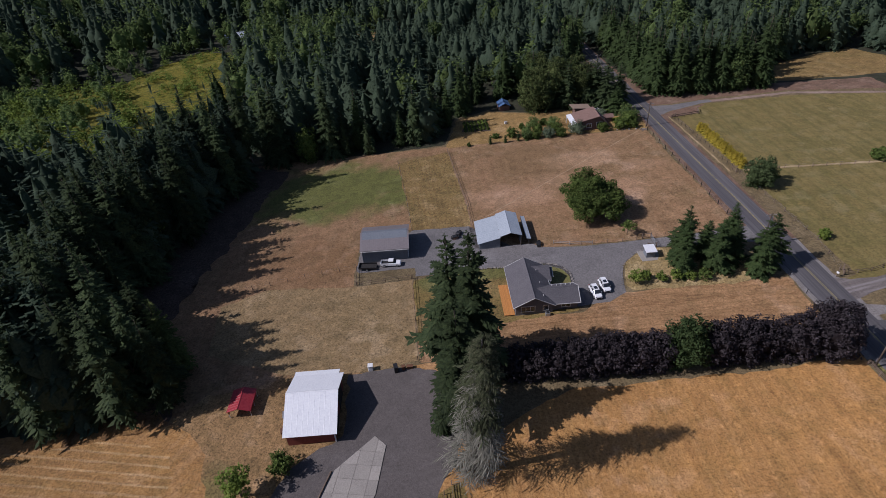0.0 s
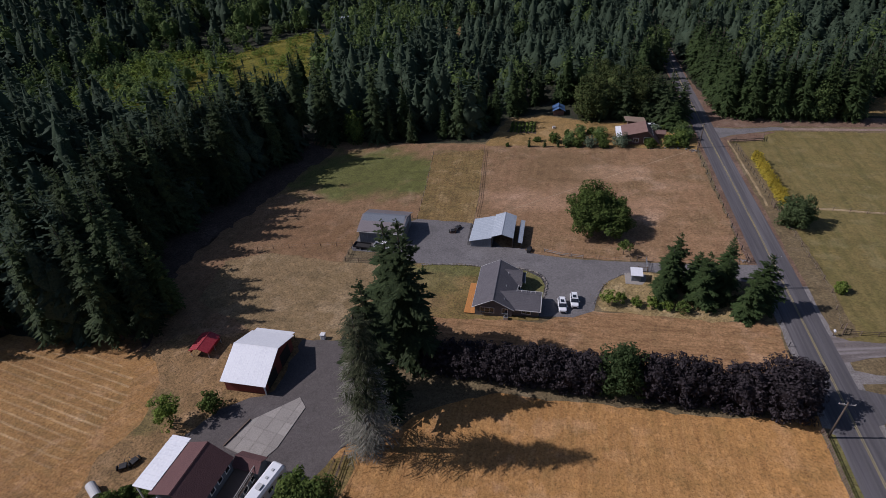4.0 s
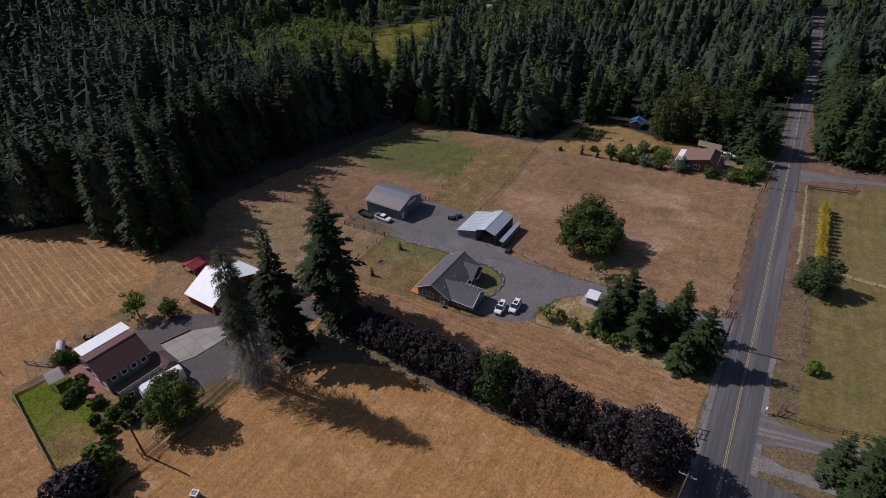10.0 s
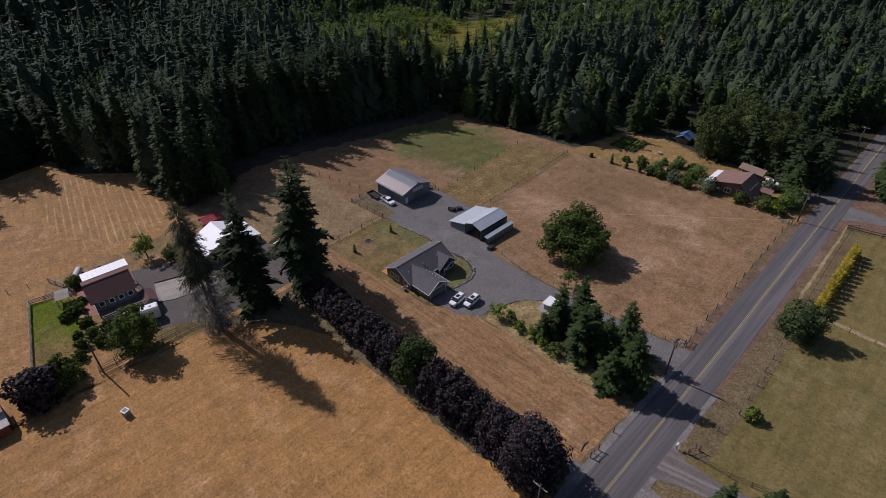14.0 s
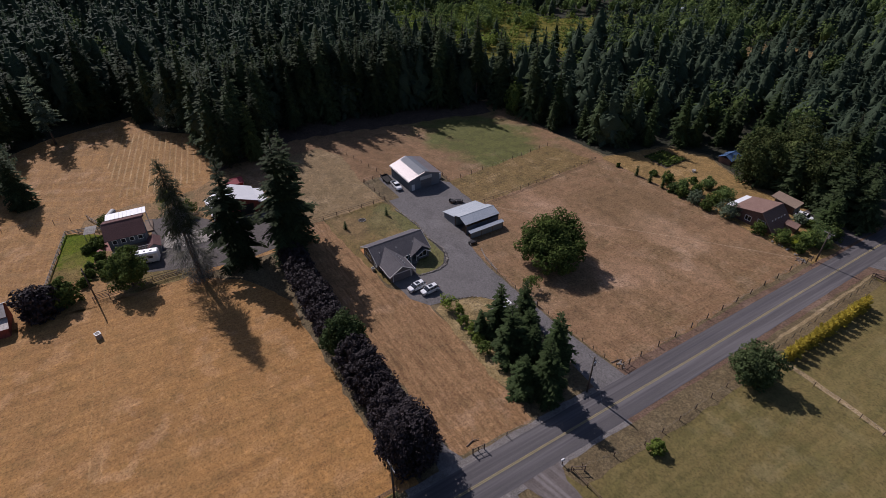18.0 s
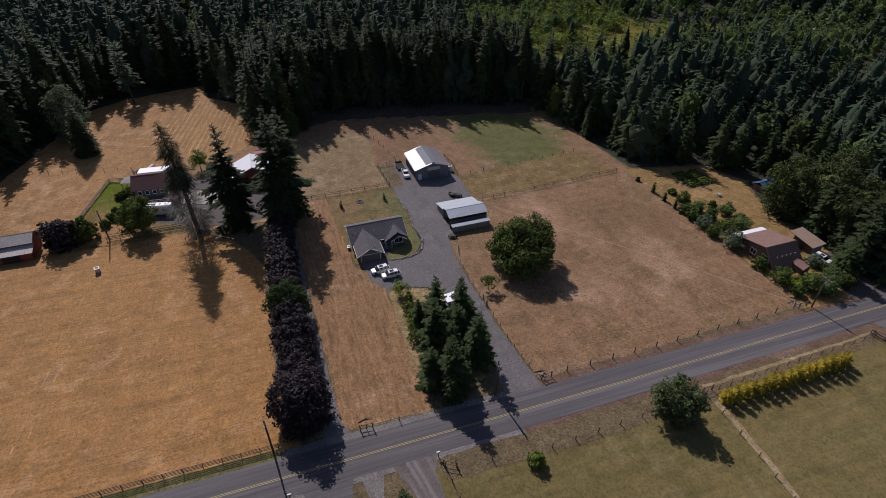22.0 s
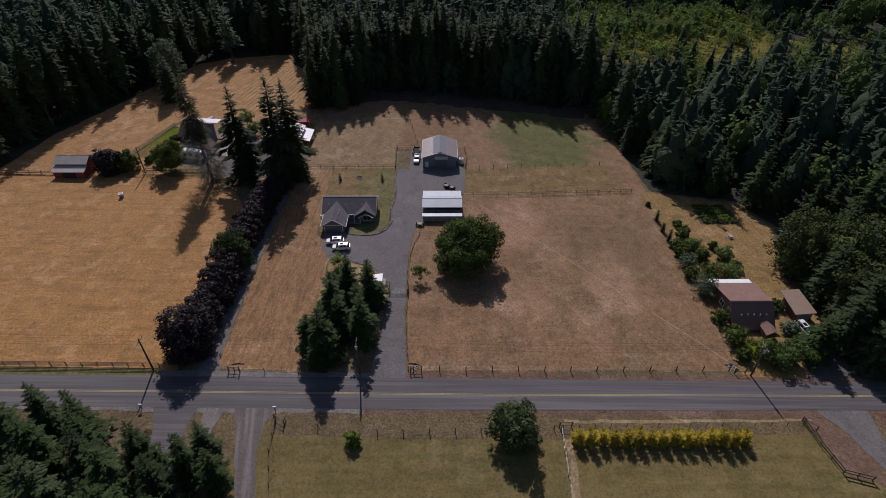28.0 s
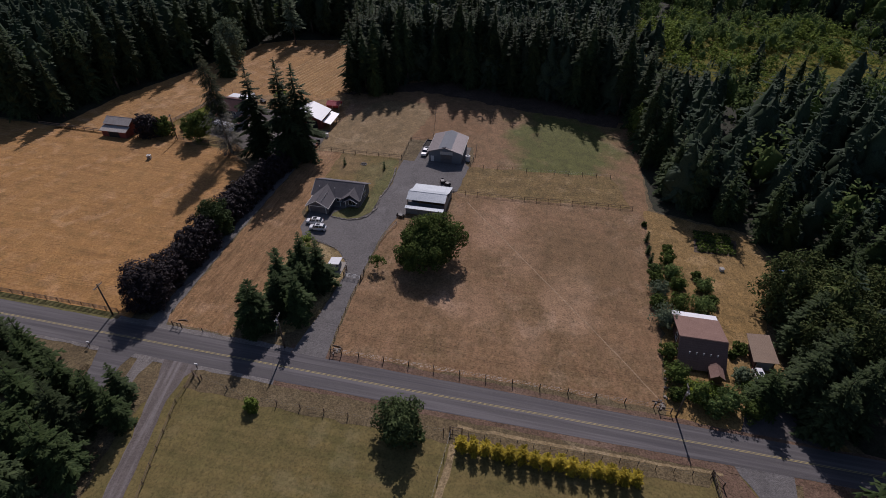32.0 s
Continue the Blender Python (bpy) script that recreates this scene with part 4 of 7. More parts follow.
for x, y, h in ((19.6, 167.6, 3.0), (24.6, 167.5, 2.4), (28.9, 167.6, 3.4)):
    conifer("cypress_shrub", x, y, h, 0.75, int(10 * x), M_SPRUCE, "narrow dark cypress shrub at the pasture's edge", "shrub", base=0.02, whorls=12, per=9, twigs=6, taper=0.4, ragged=0.4, droop=0.1, lift=0.9, width=0.16, core=0.6, trunk=0.05, group="cypress shrubs")
for i, (x, y, h, r) in enumerate(row):
    broadleaf("garden_bush", x, y, h, r, 150 + i, (M_LEAF, M_GREYLEAF, M_WALNUT, M_MIXED, M_LEAF, M_WALNUT)[(5 * i + i // 4) % 6], "leafy bush in the brown house's garden", "bush", clumps=26, count=46, size=0.2, stem=0.02, ob=0.9, rough=0.6, body=0.6, group="neighbour's bushes")
for x, y, h, r, k in ((39.6, 194.0, 15.0, 6.3, 165), (46.5, 197.5, 17.0, 6.4, 170), (56.0, 196.5, 16.5, 6.2, 171), (43.0, 207.0, 17.0, 6.0, 172)):
    broadleaf("big_maple", x, y, h, r, k, M_MAPLE, "big dense broadleaf tree behind the back lawn", clumps=120, count=85, size=0.32, stem=0.02, ob=0.9, clump=1.7, rough=0.6, group="big maples")
conifer("spruce_tree", 65.6, 183.0, 9.6, 4.2, 166, M_SPRUCE, "green conifer by the brown house's drive", base=0.03, whorls=18, per=9, twigs=9, taper=0.7, ragged=0.5, droop=0.25, lift=0.5, width=0.12)
conifer("spruce_tree", -55.4, 14.7, 17.5, 4.8, 167, M_FIR, "dark cone-shaped fir standing in the field", base=0.02, whorls=26, per=9, twigs=8, taper=0.75, ragged=0.35, droop=0.35, width=0.14)
conifer("fir_tree", -100.5, 23.0, 23, 6.6, 168, M_GREYLEAF, "tall fir with a bare lower trunk at the field's end", base=0.3, whorls=20, per=8, twigs=7, taper=0.5, ragged=0.7, droop=0.2, width=0.1, core=0.15)
broadleaf("big_maple", -70.0, 8.5, 17.5, 5.0, 169, M_GREYLEAF, "grey-green broadleaf tree at the forest edge", clumps=80, count=55, size=0.42, stem=0.05, ob=0.9)

for x, y, h, r, k in ((-91.0, 63.0, 15.0, 4.4, 174), (-96.0, 58.5, 17.0, 4.6, 175), (-88.5, 69.0, 16.0, 4.2, 176)):
    broadleaf("big_maple", x, y, h, r, k, M_GREYLEAF, "grey-green broadleaf tree at the forest edge", clumps=60, count=50, size=0.4, stem=0.05, ob=0.9, rough=0.7, group="field edge broadleaves")

for x, y, h, r in ((50.4, 192.4, 16, 5.6), (60.5, 192.6, 17, 5.6), (66.0, 196.0, 16, 5.4), (63.6, 188.6, 15, 5.0), (69.0, 191.5, 15, 5.0)):
    conifer("fir_tree", x, y, h, r, int(x), M_FIR, "dense dark fir behind the brown house", base=0.03, whorls=22, per=9, twigs=7, taper=0.75, ragged=0.45, droop=0.35, width=0.14)

# forest: a few shapes, copied along the edges, the depths joined into one
EDGE = []
for k, (h, r, m, lv, bs) in enumerate(((33, 7.2, M_FIR, 8, 0.12), (29, 7.0, M_FIR, 8, 0.05), (22, 5.9, M_SPRUCE, 6, 0.04), (19, 5.4, M_FIR, 6, 0.04), (16, 4.8, M_SPRUCE, 5, 0.03), (34, 6.4, M_FIR, 7, 0.3))):
    EDGE.append(conifer("forest_fir", -120 + 9 * k, 100 + 3 * (k % 2), h, r, 200 + k, m, "dark green fir at the forest's edge", base=bs, whorls=int(10 + 0.5 * h), per=9, twigs=lv, taper=0.74, ragged=0.7, droop=0.5, width=0.11, core=0.58, group="forest edge firs", trunk=0.36))
LEAFY_EDGE = [broadleaf("forest_maple", -110 + 9 * k, 120, 15 - 2 * k, 4.0 - 0.5 * k, 210 + k, M_MIXED if k else M_LEAF, "broadleaf tree at the forest's edge", clumps=56, count=44, size=0.34, stem=0.04, ob=0.9, clump=1.25, group="forest edge broadleaves") for k in range(2)]

ROADSIDE = [(70.3, -100), (81.6, -100), (81.6, 186), (79.6, 200), (79.0, 300), (77, 430), (69.5, 430), (72, 300), (72.3, 190)]
HOMES = [(-140, 366), (-104, 350), (-96, 372), (-130, 394)]
OPEN = [[(-4, 58), (74, 58), (74, 76), (-4, 76)], PROPERTY, SOUTHWEST, STRAW, NORTH_YARD, EAST, MEADOW, CLEARING, ROADSIDE, HOMES, [(72, 60), (72, 180), (83, 180), (83, 60)], [(58, 203), (72, 200), (72.5, 246), (66, 246)], [(20, 188), (33.5, 188), (32, 206), (22.5, 206)],
        [(120, 194), (140, 215), (175, 225), (190, 180), (200, 150), (128, 181), (88, 178), (82, 186), (84, 194), (100, 192), (130, 190.5)], [(-2, 30), (2, 72), (-50, 66)], [(72, -100), (72, 66), (97, 90), (260, 60), (260, -100)]]
rng = random.Random(5)


def edge_distance(x, y):
    best = 1e9
    for poly in OPEN:
        for i in range(len(poly)):
            (ax, ay), (bx, by) = poly[i - 1], poly[i]
            dx, dy = bx - ax, by - ay
            t = max(0.0, min(1.0, ((x - ax) * dx + (y - ay) * dy) / (dx * dx + dy * dy + 1e-9)))
            best = min(best, math.hypot(x - ax - t * dx, y - ay - t * dy))
    return best


deep = []
edge_count = 0
# planted rank of firs along the eastern forest's edge
for k in range(17):
    x = 84.5 + 2.5 * k + rng.uniform(-0.9, 0.9)
    y = np.interp(x, [82, 90, 128, 160], [197, 193.5, 191.5, 184]) + (0, 3.4, 1.2)[k % 3] + rng.uniform(-0.8, 0.8)
    place(EDGE[(2, 3, 2)[k % 3]], x, float(y), rng.uniform(0.85, 1.18), rng.uniform(0, 360))
for k in range(16):
    place(EDGE[(2, 3)[k % 2]], 84.0 + rng.uniform(-0.6, 1.4), 198 + 6.2 * k, rng.uniform(0.85, 1.15), rng.uniform(0, 360))
for k, (x, y, sc) in enumerate(((-50, 68.0, 0.66), (-54.6, 71.6, 0.7), (-57.0, 79.6, 0.72), (-57, 66.2, 0.85), (-60, 74.5, 0.85), (-62, 68, 0.95), (-63.5, 81.5, 0.8), (-67, 84.5, 0.82), (-68, 76, 0.95), (-73, 88, 0.78), (-71, 81, 0.95))):
    place(EDGE[(0, 5, 1)[k % 3]], x, y, sc, 70 * k)
STEP = 6.5
for j in range(-27, 118):
    for i in range(-104, 47):
        x = i * STEP + (j % 2) * STEP / 2 + rng.uniform(-2.9, 2.9)
        y = j * STEP * 0.9 + rng.uniform(-2.9, 2.9)
        keep, pick, s, turn = rng.random(), rng.random(), 0.5 + 0.68 * rng.random() ** 0.7, rng.uniform(0, 360)
        away = math.hypot(x - 40, y - 110)
        if away > 490 or (away > 300 and keep < 0.4) or (x > 83 and y < 186) or (x > -1 and y < -10) or y < -0.55 * (x + 40) - 150 or y > 470 - 0.9 * abs(x - 40) + 500 * (x < 40):
            continue
        if any(inside(x, y, p) for p in OPEN):
            continue
        d = edge_distance(x, y)
        if d < 1.4 or (-70 < x < -48 and 64 < y < 94) or (-112 < x < -80 and 92 < y < 105):
            continue
        west = y < 172 and (x < -30 or y < 0)
        near = math.hypot(x - 10, y - 110) < 175
        glade = inside(x, y, [(-205, 175), (-100, 187), (-112, 250), (-104, 345), (-150, 350), (-205, 290)])
        # stands of broadleaf trees come in patches
        patch_here = noise.noise((x * 0.022, y * 0.022, 4.0)) + 0.35 * noise.noise((x * 0.09, y * 0.09, 9.0))
        leafy_one = pick < (0.05 + (0.28 if patch_here > 0.12 else 0)) * (0.45 if west else 1.25) + (0.6 if glade else 0.3 if y > 195 and x < -40 and noise.noise((x * 0.03, y * 0.03, 7.0)) > -0.1 else 0)
        if d < (11 if west else 8) and near and not glade:
            if west and keep > 0.9:
                continue
            if leafy_one and pick < 0.2:
                place(LEAFY_EDGE[edge_count % 2], x, y, s, turn)
            elif west:
                place(EDGE[(0, 1, 5, 0, 1)[int(pick * 50) % 5]], x, y, max(0.66, min(s, 0.98)), turn)
            elif x > 80:
                place(EDGE[(2, 3, 2)[int(pick * 50) % 3]], x, y, max(0.85, s), turn)
            else:
                place(EDGE[(2, 3, 4, 3, 2)[int(pick * 50) % 5]], x, y, s, turn)
            edge_count += 1
        else:
            if keep > (0.85 if away > 300 else 0.64 if west else 0.4 if inside(x, y, SCRUBLAND) else 0.66):
                continue
            tall = 29 if west else 20.5
            tall += 5 * noise.noise((x * 0.02, y * 0.02, 1.0)) + (8 if away > 300 else 0)
            if -128 < x <= -68 and 160 < y < 218:
                tall *= 0.5
            elif -68 < x < -6 and 168 < y < 228 or -88 < x < -30 and 218 < y < 305:
                tall, s = 26.0, max(s, 0.75)
            deep.append((x, y, s * tall * ((0.62 if west else 0.85) if leafy_one else 1.0) * (0.62 if glade else 1), turn, int(pick * 1000) % 5, leafy_one, away > 235, glade))
# a second, closer rank behind the pasture's western edge
for k in range(64):
    y = 64 + 102 * (k + 0.5) / 64 + rng.uniform(-1, 1)
    west_edge = np.interp(y, [66, 75, 82, 90, 97, 108, 128, 150, 168], [-66, -66, -67, -73, -73, -73, -68, -63, -60])
    place(EDGE[(0, 1, 5)[k % 3]], float(west_edge) - rng.uniform(0.5, 13.0), y, rng.uniform(0.65, 0.98), rng.uniform(0, 360))
for k in range(150):
    y = 66 + 100 * rng.random()
    west_edge = np.interp(y, [66, 75, 82, 90, 97, 108, 128, 150, 168], [-67, -67, -69, -75, -75, -75, -70, -65, -62])
    deep.append((float(west_edge) - 15 * rng.random() ** 1.5, y, rng.uniform(21, 28), rng.uniform(0, 360), k, False, False, False))
for k in range(20):
    place(EDGE[(1, 0)[k % 2]], rng.uniform(-86, -70), 106 + 58 * (k + rng.random()) / 20, rng.uniform(0.7, 1.0), rng.uniform(0, 360))


def forest(name, rows, protos, mat, label):
    """Many trees in one mesh."""
    VS, TS, n = [], [], 0
    for x, y, h, turn, kind in rows:
        V, T = protos[kind % len(protos)]
        c, s = math.cos(radians(turn)), math.sin(radians(turn))
        k = h / 20.0
        kw = k ** 0.7 * (0.85 + 0.4 * ((turn * 7.3) % 1))
        W = np.empty_like(V)
        W[:, 0] = (V[:, 0] * c - V[:, 1] * s) * kw + x
        W[:, 1] = (V[:, 0] * s + V[:, 1] * c) * kw + y
        W[:, 2] = V[:, 2] * k + gz(x, y)
        VS.append(W)
        TS.append(T + n)
        n += len(V)
    return tagged(obj_np(name, np.concatenate(VS), np.concatenate(TS), mat), label, "forest", kind="stuff")


NEARP = [fir_crown(20, (6.0, 6.8, 5.6, 7.2, 6.4)[k], 0.6, (13, 12, 14, 11, 12)[k], 7, 300 + k, 3, (0.8, 0.74, 0.88, 0.78, 0.7)[k], 0.7, 0.5, 0.3, 0.17, 0.72, 0, 7, 1.2) for k in range(5)]
FARP = [fir_crown(20, (5.8, 6.6, 6.0, 7.2)[k], 0.8, 8, 6, 310 + k, 0, (0.8, 0.72, 0.78, 0.68)[k], 0.7, 0.5, 0.3, 0.3, 0.72, 0, 6) for k in range(4)]
LEAFP = [leaves(crown_clumps(4.3, 11.0, 8.5, 20, 1.8, 320 + k, 0.85, 0.7), 8, 0.68, 330 + k) for k in range(4)]
for k in range(4):
    HV, HT = heart(2.7, 10.5, 4.8, 340 + k, 0.9, 7, 5)
    LEAFP[k] = (np.concatenate([LEAFP[k][0], HV]), np.concatenate([LEAFP[k][1], HT + len(LEAFP[k][0])]))
SCRUBP = [leaves(crown_clumps(5.5, 9.0, 9.0, 9, 2.6, 350 + k, 0.9, 0.7), 8, 1.2, 360 + k) for k in range(4)]
# scattered saplings and scrub over the clearing
scrub = []
while len(scrub) < 560:
    x, y = rng.uniform(-206, -85), rng.uniform(172, 345)
    low = noise.noise((x * 0.045, y * 0.045, 2.0))
    if inside(x, y, SCRUBLAND) and rng.random() < 0.5 + 1.2 * low:
        scrub.append((x, y, rng.uniform(4.0, 9.0 + 6 * max(0.0, low)), rng.uniform(0, 360), rng.randrange(4)))
    elif inside(x, y, MEADOW) and rng.random() < 0.2 + 1.3 * max(0.0, low):
        scrub.append((x, y, rng.uniform(1.5, 5.5), rng.uniform(0, 360), rng.randrange(4)))

forest("conifer_forest", [d[:5] for d in deep if not d[5] and not d[6]], NEARP, M_FIRFAR, "dense dark green conifer forest")
forest("distant_conifer_forest", [d[:5] for d in deep if not d[5] and d[6]], FARP, M_FIRFAR, "distant dense conifer forest")
forest("broadleaf_forest", [d[:5] for d in deep if d[5] and not d[7]], LEAFP, M_MIXED, "lighter green broadleaf trees within the forest")
forest("young_wood", [d[:5] for d in deep if d[5] and d[7]], LEAFP, M_MIXED, "bright green young broadleaf wood round the clearing")
forest("meadow_scrub", scrub, SCRUBP, M_BRIGHT, "low bright green scrub scattered over the clearing")


def tufts(name, spots, mat, label, size):
    """Small upright grass tufts, joined."""
    r = np.random.RandomState(77)
    P = np.array(spots)
    n = len(P)
    V, T = [], []
    for k in range(3):
        a = r.rand(n) * 6.283
        h = size * (0.5 + r.rand(n))
        w = size * (0.25 + 0.25 * r.rand(n))
        lx, ly = (r.rand(n) - 0.5) * h, (r.rand(n) - 0.5) * h
        z = np.array([gz(x, y) for x, y in P])
        b0 = np.stack([P[:, 0] - np.cos(a) * w, P[:, 1] - np.sin(a) * w, z - 0.02], 1)
        b1 = np.stack([P[:, 0] + np.cos(a) * w, P[:, 1] + np.sin(a) * w, z - 0.02], 1)
        tp = np.stack([P[:, 0] + lx, P[:, 1] + ly, z + h], 1)
        V.append(np.stack([b0, b1, tp], 1).reshape(-1, 3))
        T.append(np.arange(3 * n).reshape(-1, 3) + 3 * n * k)
    return tagged(obj_np(name, np.concatenate(V), np.concatenate(T), mat), label, "grass", kind="stuff")


def strew(n, line, wide):
    out = []
    seg = [(math.hypot(bx - ax, by - ay), ax, ay, bx, by) for (ax, ay), (bx, by) in zip(line, line[1:])]
    total = sum(q[0] for q in seg)
    for d, ax, ay, bx, by in seg:
        for k in range(int(n * d / total)):
            t = rng.random()
            out.append((ax + (bx - ax) * t + rng.gauss(0, wide), ay + (by - ay) * t + rng.gauss(0, wide)))
    return out


M_TUFT = leafy("dry_tufts", (0.26, 0.19, 0.09), (0.34, 0.25, 0.12), (0.20, 0.16, 0.07), island=0.3)
verge_spots = strew(700, [(83.0, 85), (83.4, 130), (82.4, 172)], 1.1) + strew(260, [(71.2, 106), (70.6, 165)], 0.5) + strew(160, [(38.4, 88), (41, 95.5), (46, 99.6), (60, 99.2)], 0.7) \
    + strew(300, [(5, 62.6), (40, 62.4), (70, 62.4)], 0.6) + strew(200, [(6, 167.4), (40, 168.4), (70, 166.6)], 0.8) + strew(150, [(82, 84), (96, 87)], 0.5)
tufts("dry_grass_tufts", verge_spots, M_TUFT, "sparse tufts of dry grass along verges", 0.13)

# ---- buildings ----
M_SHINGLE = material("grey_shingles", ((0.115, 0.105, 0.11), (0.085, 0.08, 0.085), (0.15, 0.14, 0.145)), 0.5, 7.0, bump=0.6, bump_scale=9.0, stripes=((0, 0.3, (0.07, 0.065, 0.07), 0.35),))
M_BROWNROOF = material("brown_shingles", ((0.225, 0.137, 0.108), (0.185, 0.108, 0.085), (0.265, 0.172, 0.135)), 0.5, 6.0, bump=0.6, stripes=((90, 0.3, (0.12, 0.07, 0.06), 0.3),))
M_TANROOF = material("tan_shingles", ((0.27, 0.195, 0.14), (0.23, 0.165, 0.12), (0.31, 0.23, 0.17)), 0.5, 6.0, bump=0.5)
M_MAROON = material("maroon_roof", ((0.125, 0.062, 0.056), (0.10, 0.05, 0.048), (0.15, 0.08, 0.072)), 0.5, 6.0, bump=0.4)
M_GREYMETAL = material("grey_metal_roof", ((0.235, 0.203, 0.194), (0.207, 0.178, 0.171), (0.26, 0.226, 0.217)), 0.4, 3.0, rough=0.42, metal=0.2, bump=0.02, spec=0.5)
M_WHITEMETAL = material("white_metal_roof", ((0.74, 0.74, 0.74), (0.68, 0.68, 0.69), (0.78, 0.78, 0.77)), 0.4, 3.0, rough=0.5, bump=0.05, spec=0.5)
M_GALV = material("galvanised_roof", ((0.42, 0.46, 0.49), (0.36, 0.40, 0.43), (0.50, 0.53, 0.55)), 0.5, 3.0, rough=0.45, metal=0.25, bump=0.08, spec=0.5)
M_TANMETAL = material("weathered_roof", ((0.44, 0.40, 0.35), (0.36, 0.31, 0.27), (0.52, 0.48, 0.44)), 0.6, 3.0, rough=0.5, metal=0.2, bump=0.08)
M_REDROOF = material("red_metal_roof", ((0.30, 0.022, 0.03), (0.24, 0.018, 0.026), (0.34, 0.04, 0.045)), 0.5, 3.0, rough=0.45, bump=0.05, spec=0.5)
M_BLUEWALL = material("blue_grey_siding", ((0.165, 0.18, 0.20), (0.14, 0.155, 0.175), (0.19, 0.205, 0.22)), 0.4, 4.0, rough=0.7, bump=0.15)
M_GREYWALL = material("grey_siding", ((0.15, 0.14, 0.14), (0.125, 0.117, 0.118), (0.175, 0.165, 0.165)), 0.5, 5.0, rough=0.8, bump=0.2)
M_FARMWALL = material("slate_siding", ((0.12, 0.135, 0.15), (0.10, 0.115, 0.13), (0.14, 0.155, 0.17)), 0.5, 5.0, rough=0.8, bump=0.2)
M_REDWALL = material("barn_red", ((0.19, 0.048, 0.035), (0.155, 0.038, 0.03), (0.22, 0.065, 0.05)), 0.5, 4.0, rough=0.85, bump=0.25)
M_BROWNWALL = material("brown_siding", ((0.14, 0.085, 0.07), (0.115, 0.068, 0.055), (0.17, 0.11, 0.09)), 0.5, 5.0, rough=0.85, bump=0.25)
M_SHEDWALL = material("green_grey_metal", ((0.22, 0.25, 0.25), (0.18, 0.21, 0.21), (0.26, 0.29, 0.29)), 0.4, 4.0, rough=0.6, metal=0.1, bump=0.1)
M_TRIM = material("white_trim", ((0.72, 0.71, 0.68), (0.66, 0.65, 0.62), (0.75, 0.74, 0.72)), 0.8, 5.0, rough=0.6, bump=0.05)
M_GUTTER = material("pale_trim", ((0.50, 0.49, 0.47), (0.45, 0.44, 0.42), (0.54, 0.53, 0.51)), 0.8, 5.0, rough=0.6, bump=0.05)
M_GLASS = material("window_glass", ((0.02, 0.024, 0.028), (0.015, 0.018, 0.02), (0.03, 0.034, 0.04)), 0.3, 2.0, rough=0.06, bump=0, spec=0.9)
M_CEDARDECK = material("orange_deck", ((0.50, 0.215, 0.055), (0.44, 0.18, 0.045), (0.55, 0.25, 0.075)), 0.6, 5.0, rough=0.7, bump=0.2, vary=0.1)
M_REDDECK = material("red_deck", ((0.25, 0.10, 0.075), (0.20, 0.08, 0.06), (0.29, 0.13, 0.10)), 0.6, 5.0, rough=0.75, bump=0.2, vary=0.12)
M_WOOD = material("weathered_wood", ((0.17, 0.12, 0.085), (0.13, 0.092, 0.066), (0.22, 0.165, 0.125)), 0.8, 6.0, bump=0.4, vary=0.15)
M_GREYWOOD = material("grey_wood", ((0.30, 0.275, 0.245), (0.25, 0.23, 0.205), (0.36, 0.335, 0.30)), 0.8, 6.0, bump=0.4, vary=0.15)
M_DARK = material("dark_inside", ((0.03, 0.028, 0.026), (0.04, 0.036, 0.033), (0.025, 0.023, 0.021)), 0.5, 4.0, bump=0.2)
M_STONE = material("field_stone", ((0.22, 0.195, 0.17), (0.17, 0.15, 0.13), (0.28, 0.25, 0.22)), 0.9, 5.0, bump=0.6, vary=0.25)
M_RUBBER = material("tyre_rubber", ((0.025, 0.025, 0.026), (0.035, 0.034, 0.034), (0.02, 0.02, 0.02)), 1.0, 8.0, rough=0.85, bump=0.2)
M_WHITECAR = material("white_car_paint", ((0.78, 0.78, 0.77), (0.75, 0.75, 0.745), (0.80, 0.80, 0.79)), 0.6, 3.0, rough=0.22, bump=0, spec=0.6)
M_STEEL = material("galvanised_steel", ((0.42, 0.43, 0.44), (0.36, 0.37, 0.38), (0.47, 0.48, 0.48)), 0.9, 6.0, rough=0.45, metal=0.7, bump=0.1)
M_RUST = material("rusty_iron", ((0.15, 0.065, 0.035), (0.10, 0.05, 0.03), (0.20, 0.10, 0.055)), 1.2, 7.0, rough=0.85, metal=0.2, bump=0.3)
M_BLACKMETAL = material("black_metal", ((0.03, 0.03, 0.032), (0.022, 0.022, 0.024), (0.05, 0.047, 0.046)), 1.0, 6.0, rough=0.5, metal=0.4, bump=0.1)
M_TAILRED = material("tail_light", ((0.30, 0.015, 0.012), (0.26, 0.012, 0.01), (0.33, 0.02, 0.016)), 1.0, 6.0, rough=0.25, bump=0)
M_SOIL = material("garden_soil", ((0.085, 0.06, 0.042), (0.065, 0.048, 0.034), (0.11, 0.08, 0.055)), 0.5, 5.0, bump=0.8)
M_BLUE = material("blue_tarp", ((0.075, 0.14, 0.27), (0.055, 0.11, 0.23), (0.10, 0.175, 0.31)), 0.6, 3.0, rough=0.5, bump=0.2)


def slab(pts, thick):
    """A sheet through three or four points, thickened downwards."""
    v = [Vector(p) for p in pts]
    nor = (v[1] - v[0]).cross(v[-1] - v[0]).normalized()
    if nor.z < 0:
        nor = -nor
    n = len(v)
    vs = v + [p - nor * thick for p in v]
    return vs, [tuple(range(n)), tuple(range(2 * n - 1, n - 1, -1))] + [(i, i + n, (i + 1) % n + n, (i + 1) % n) for i in range(n)]


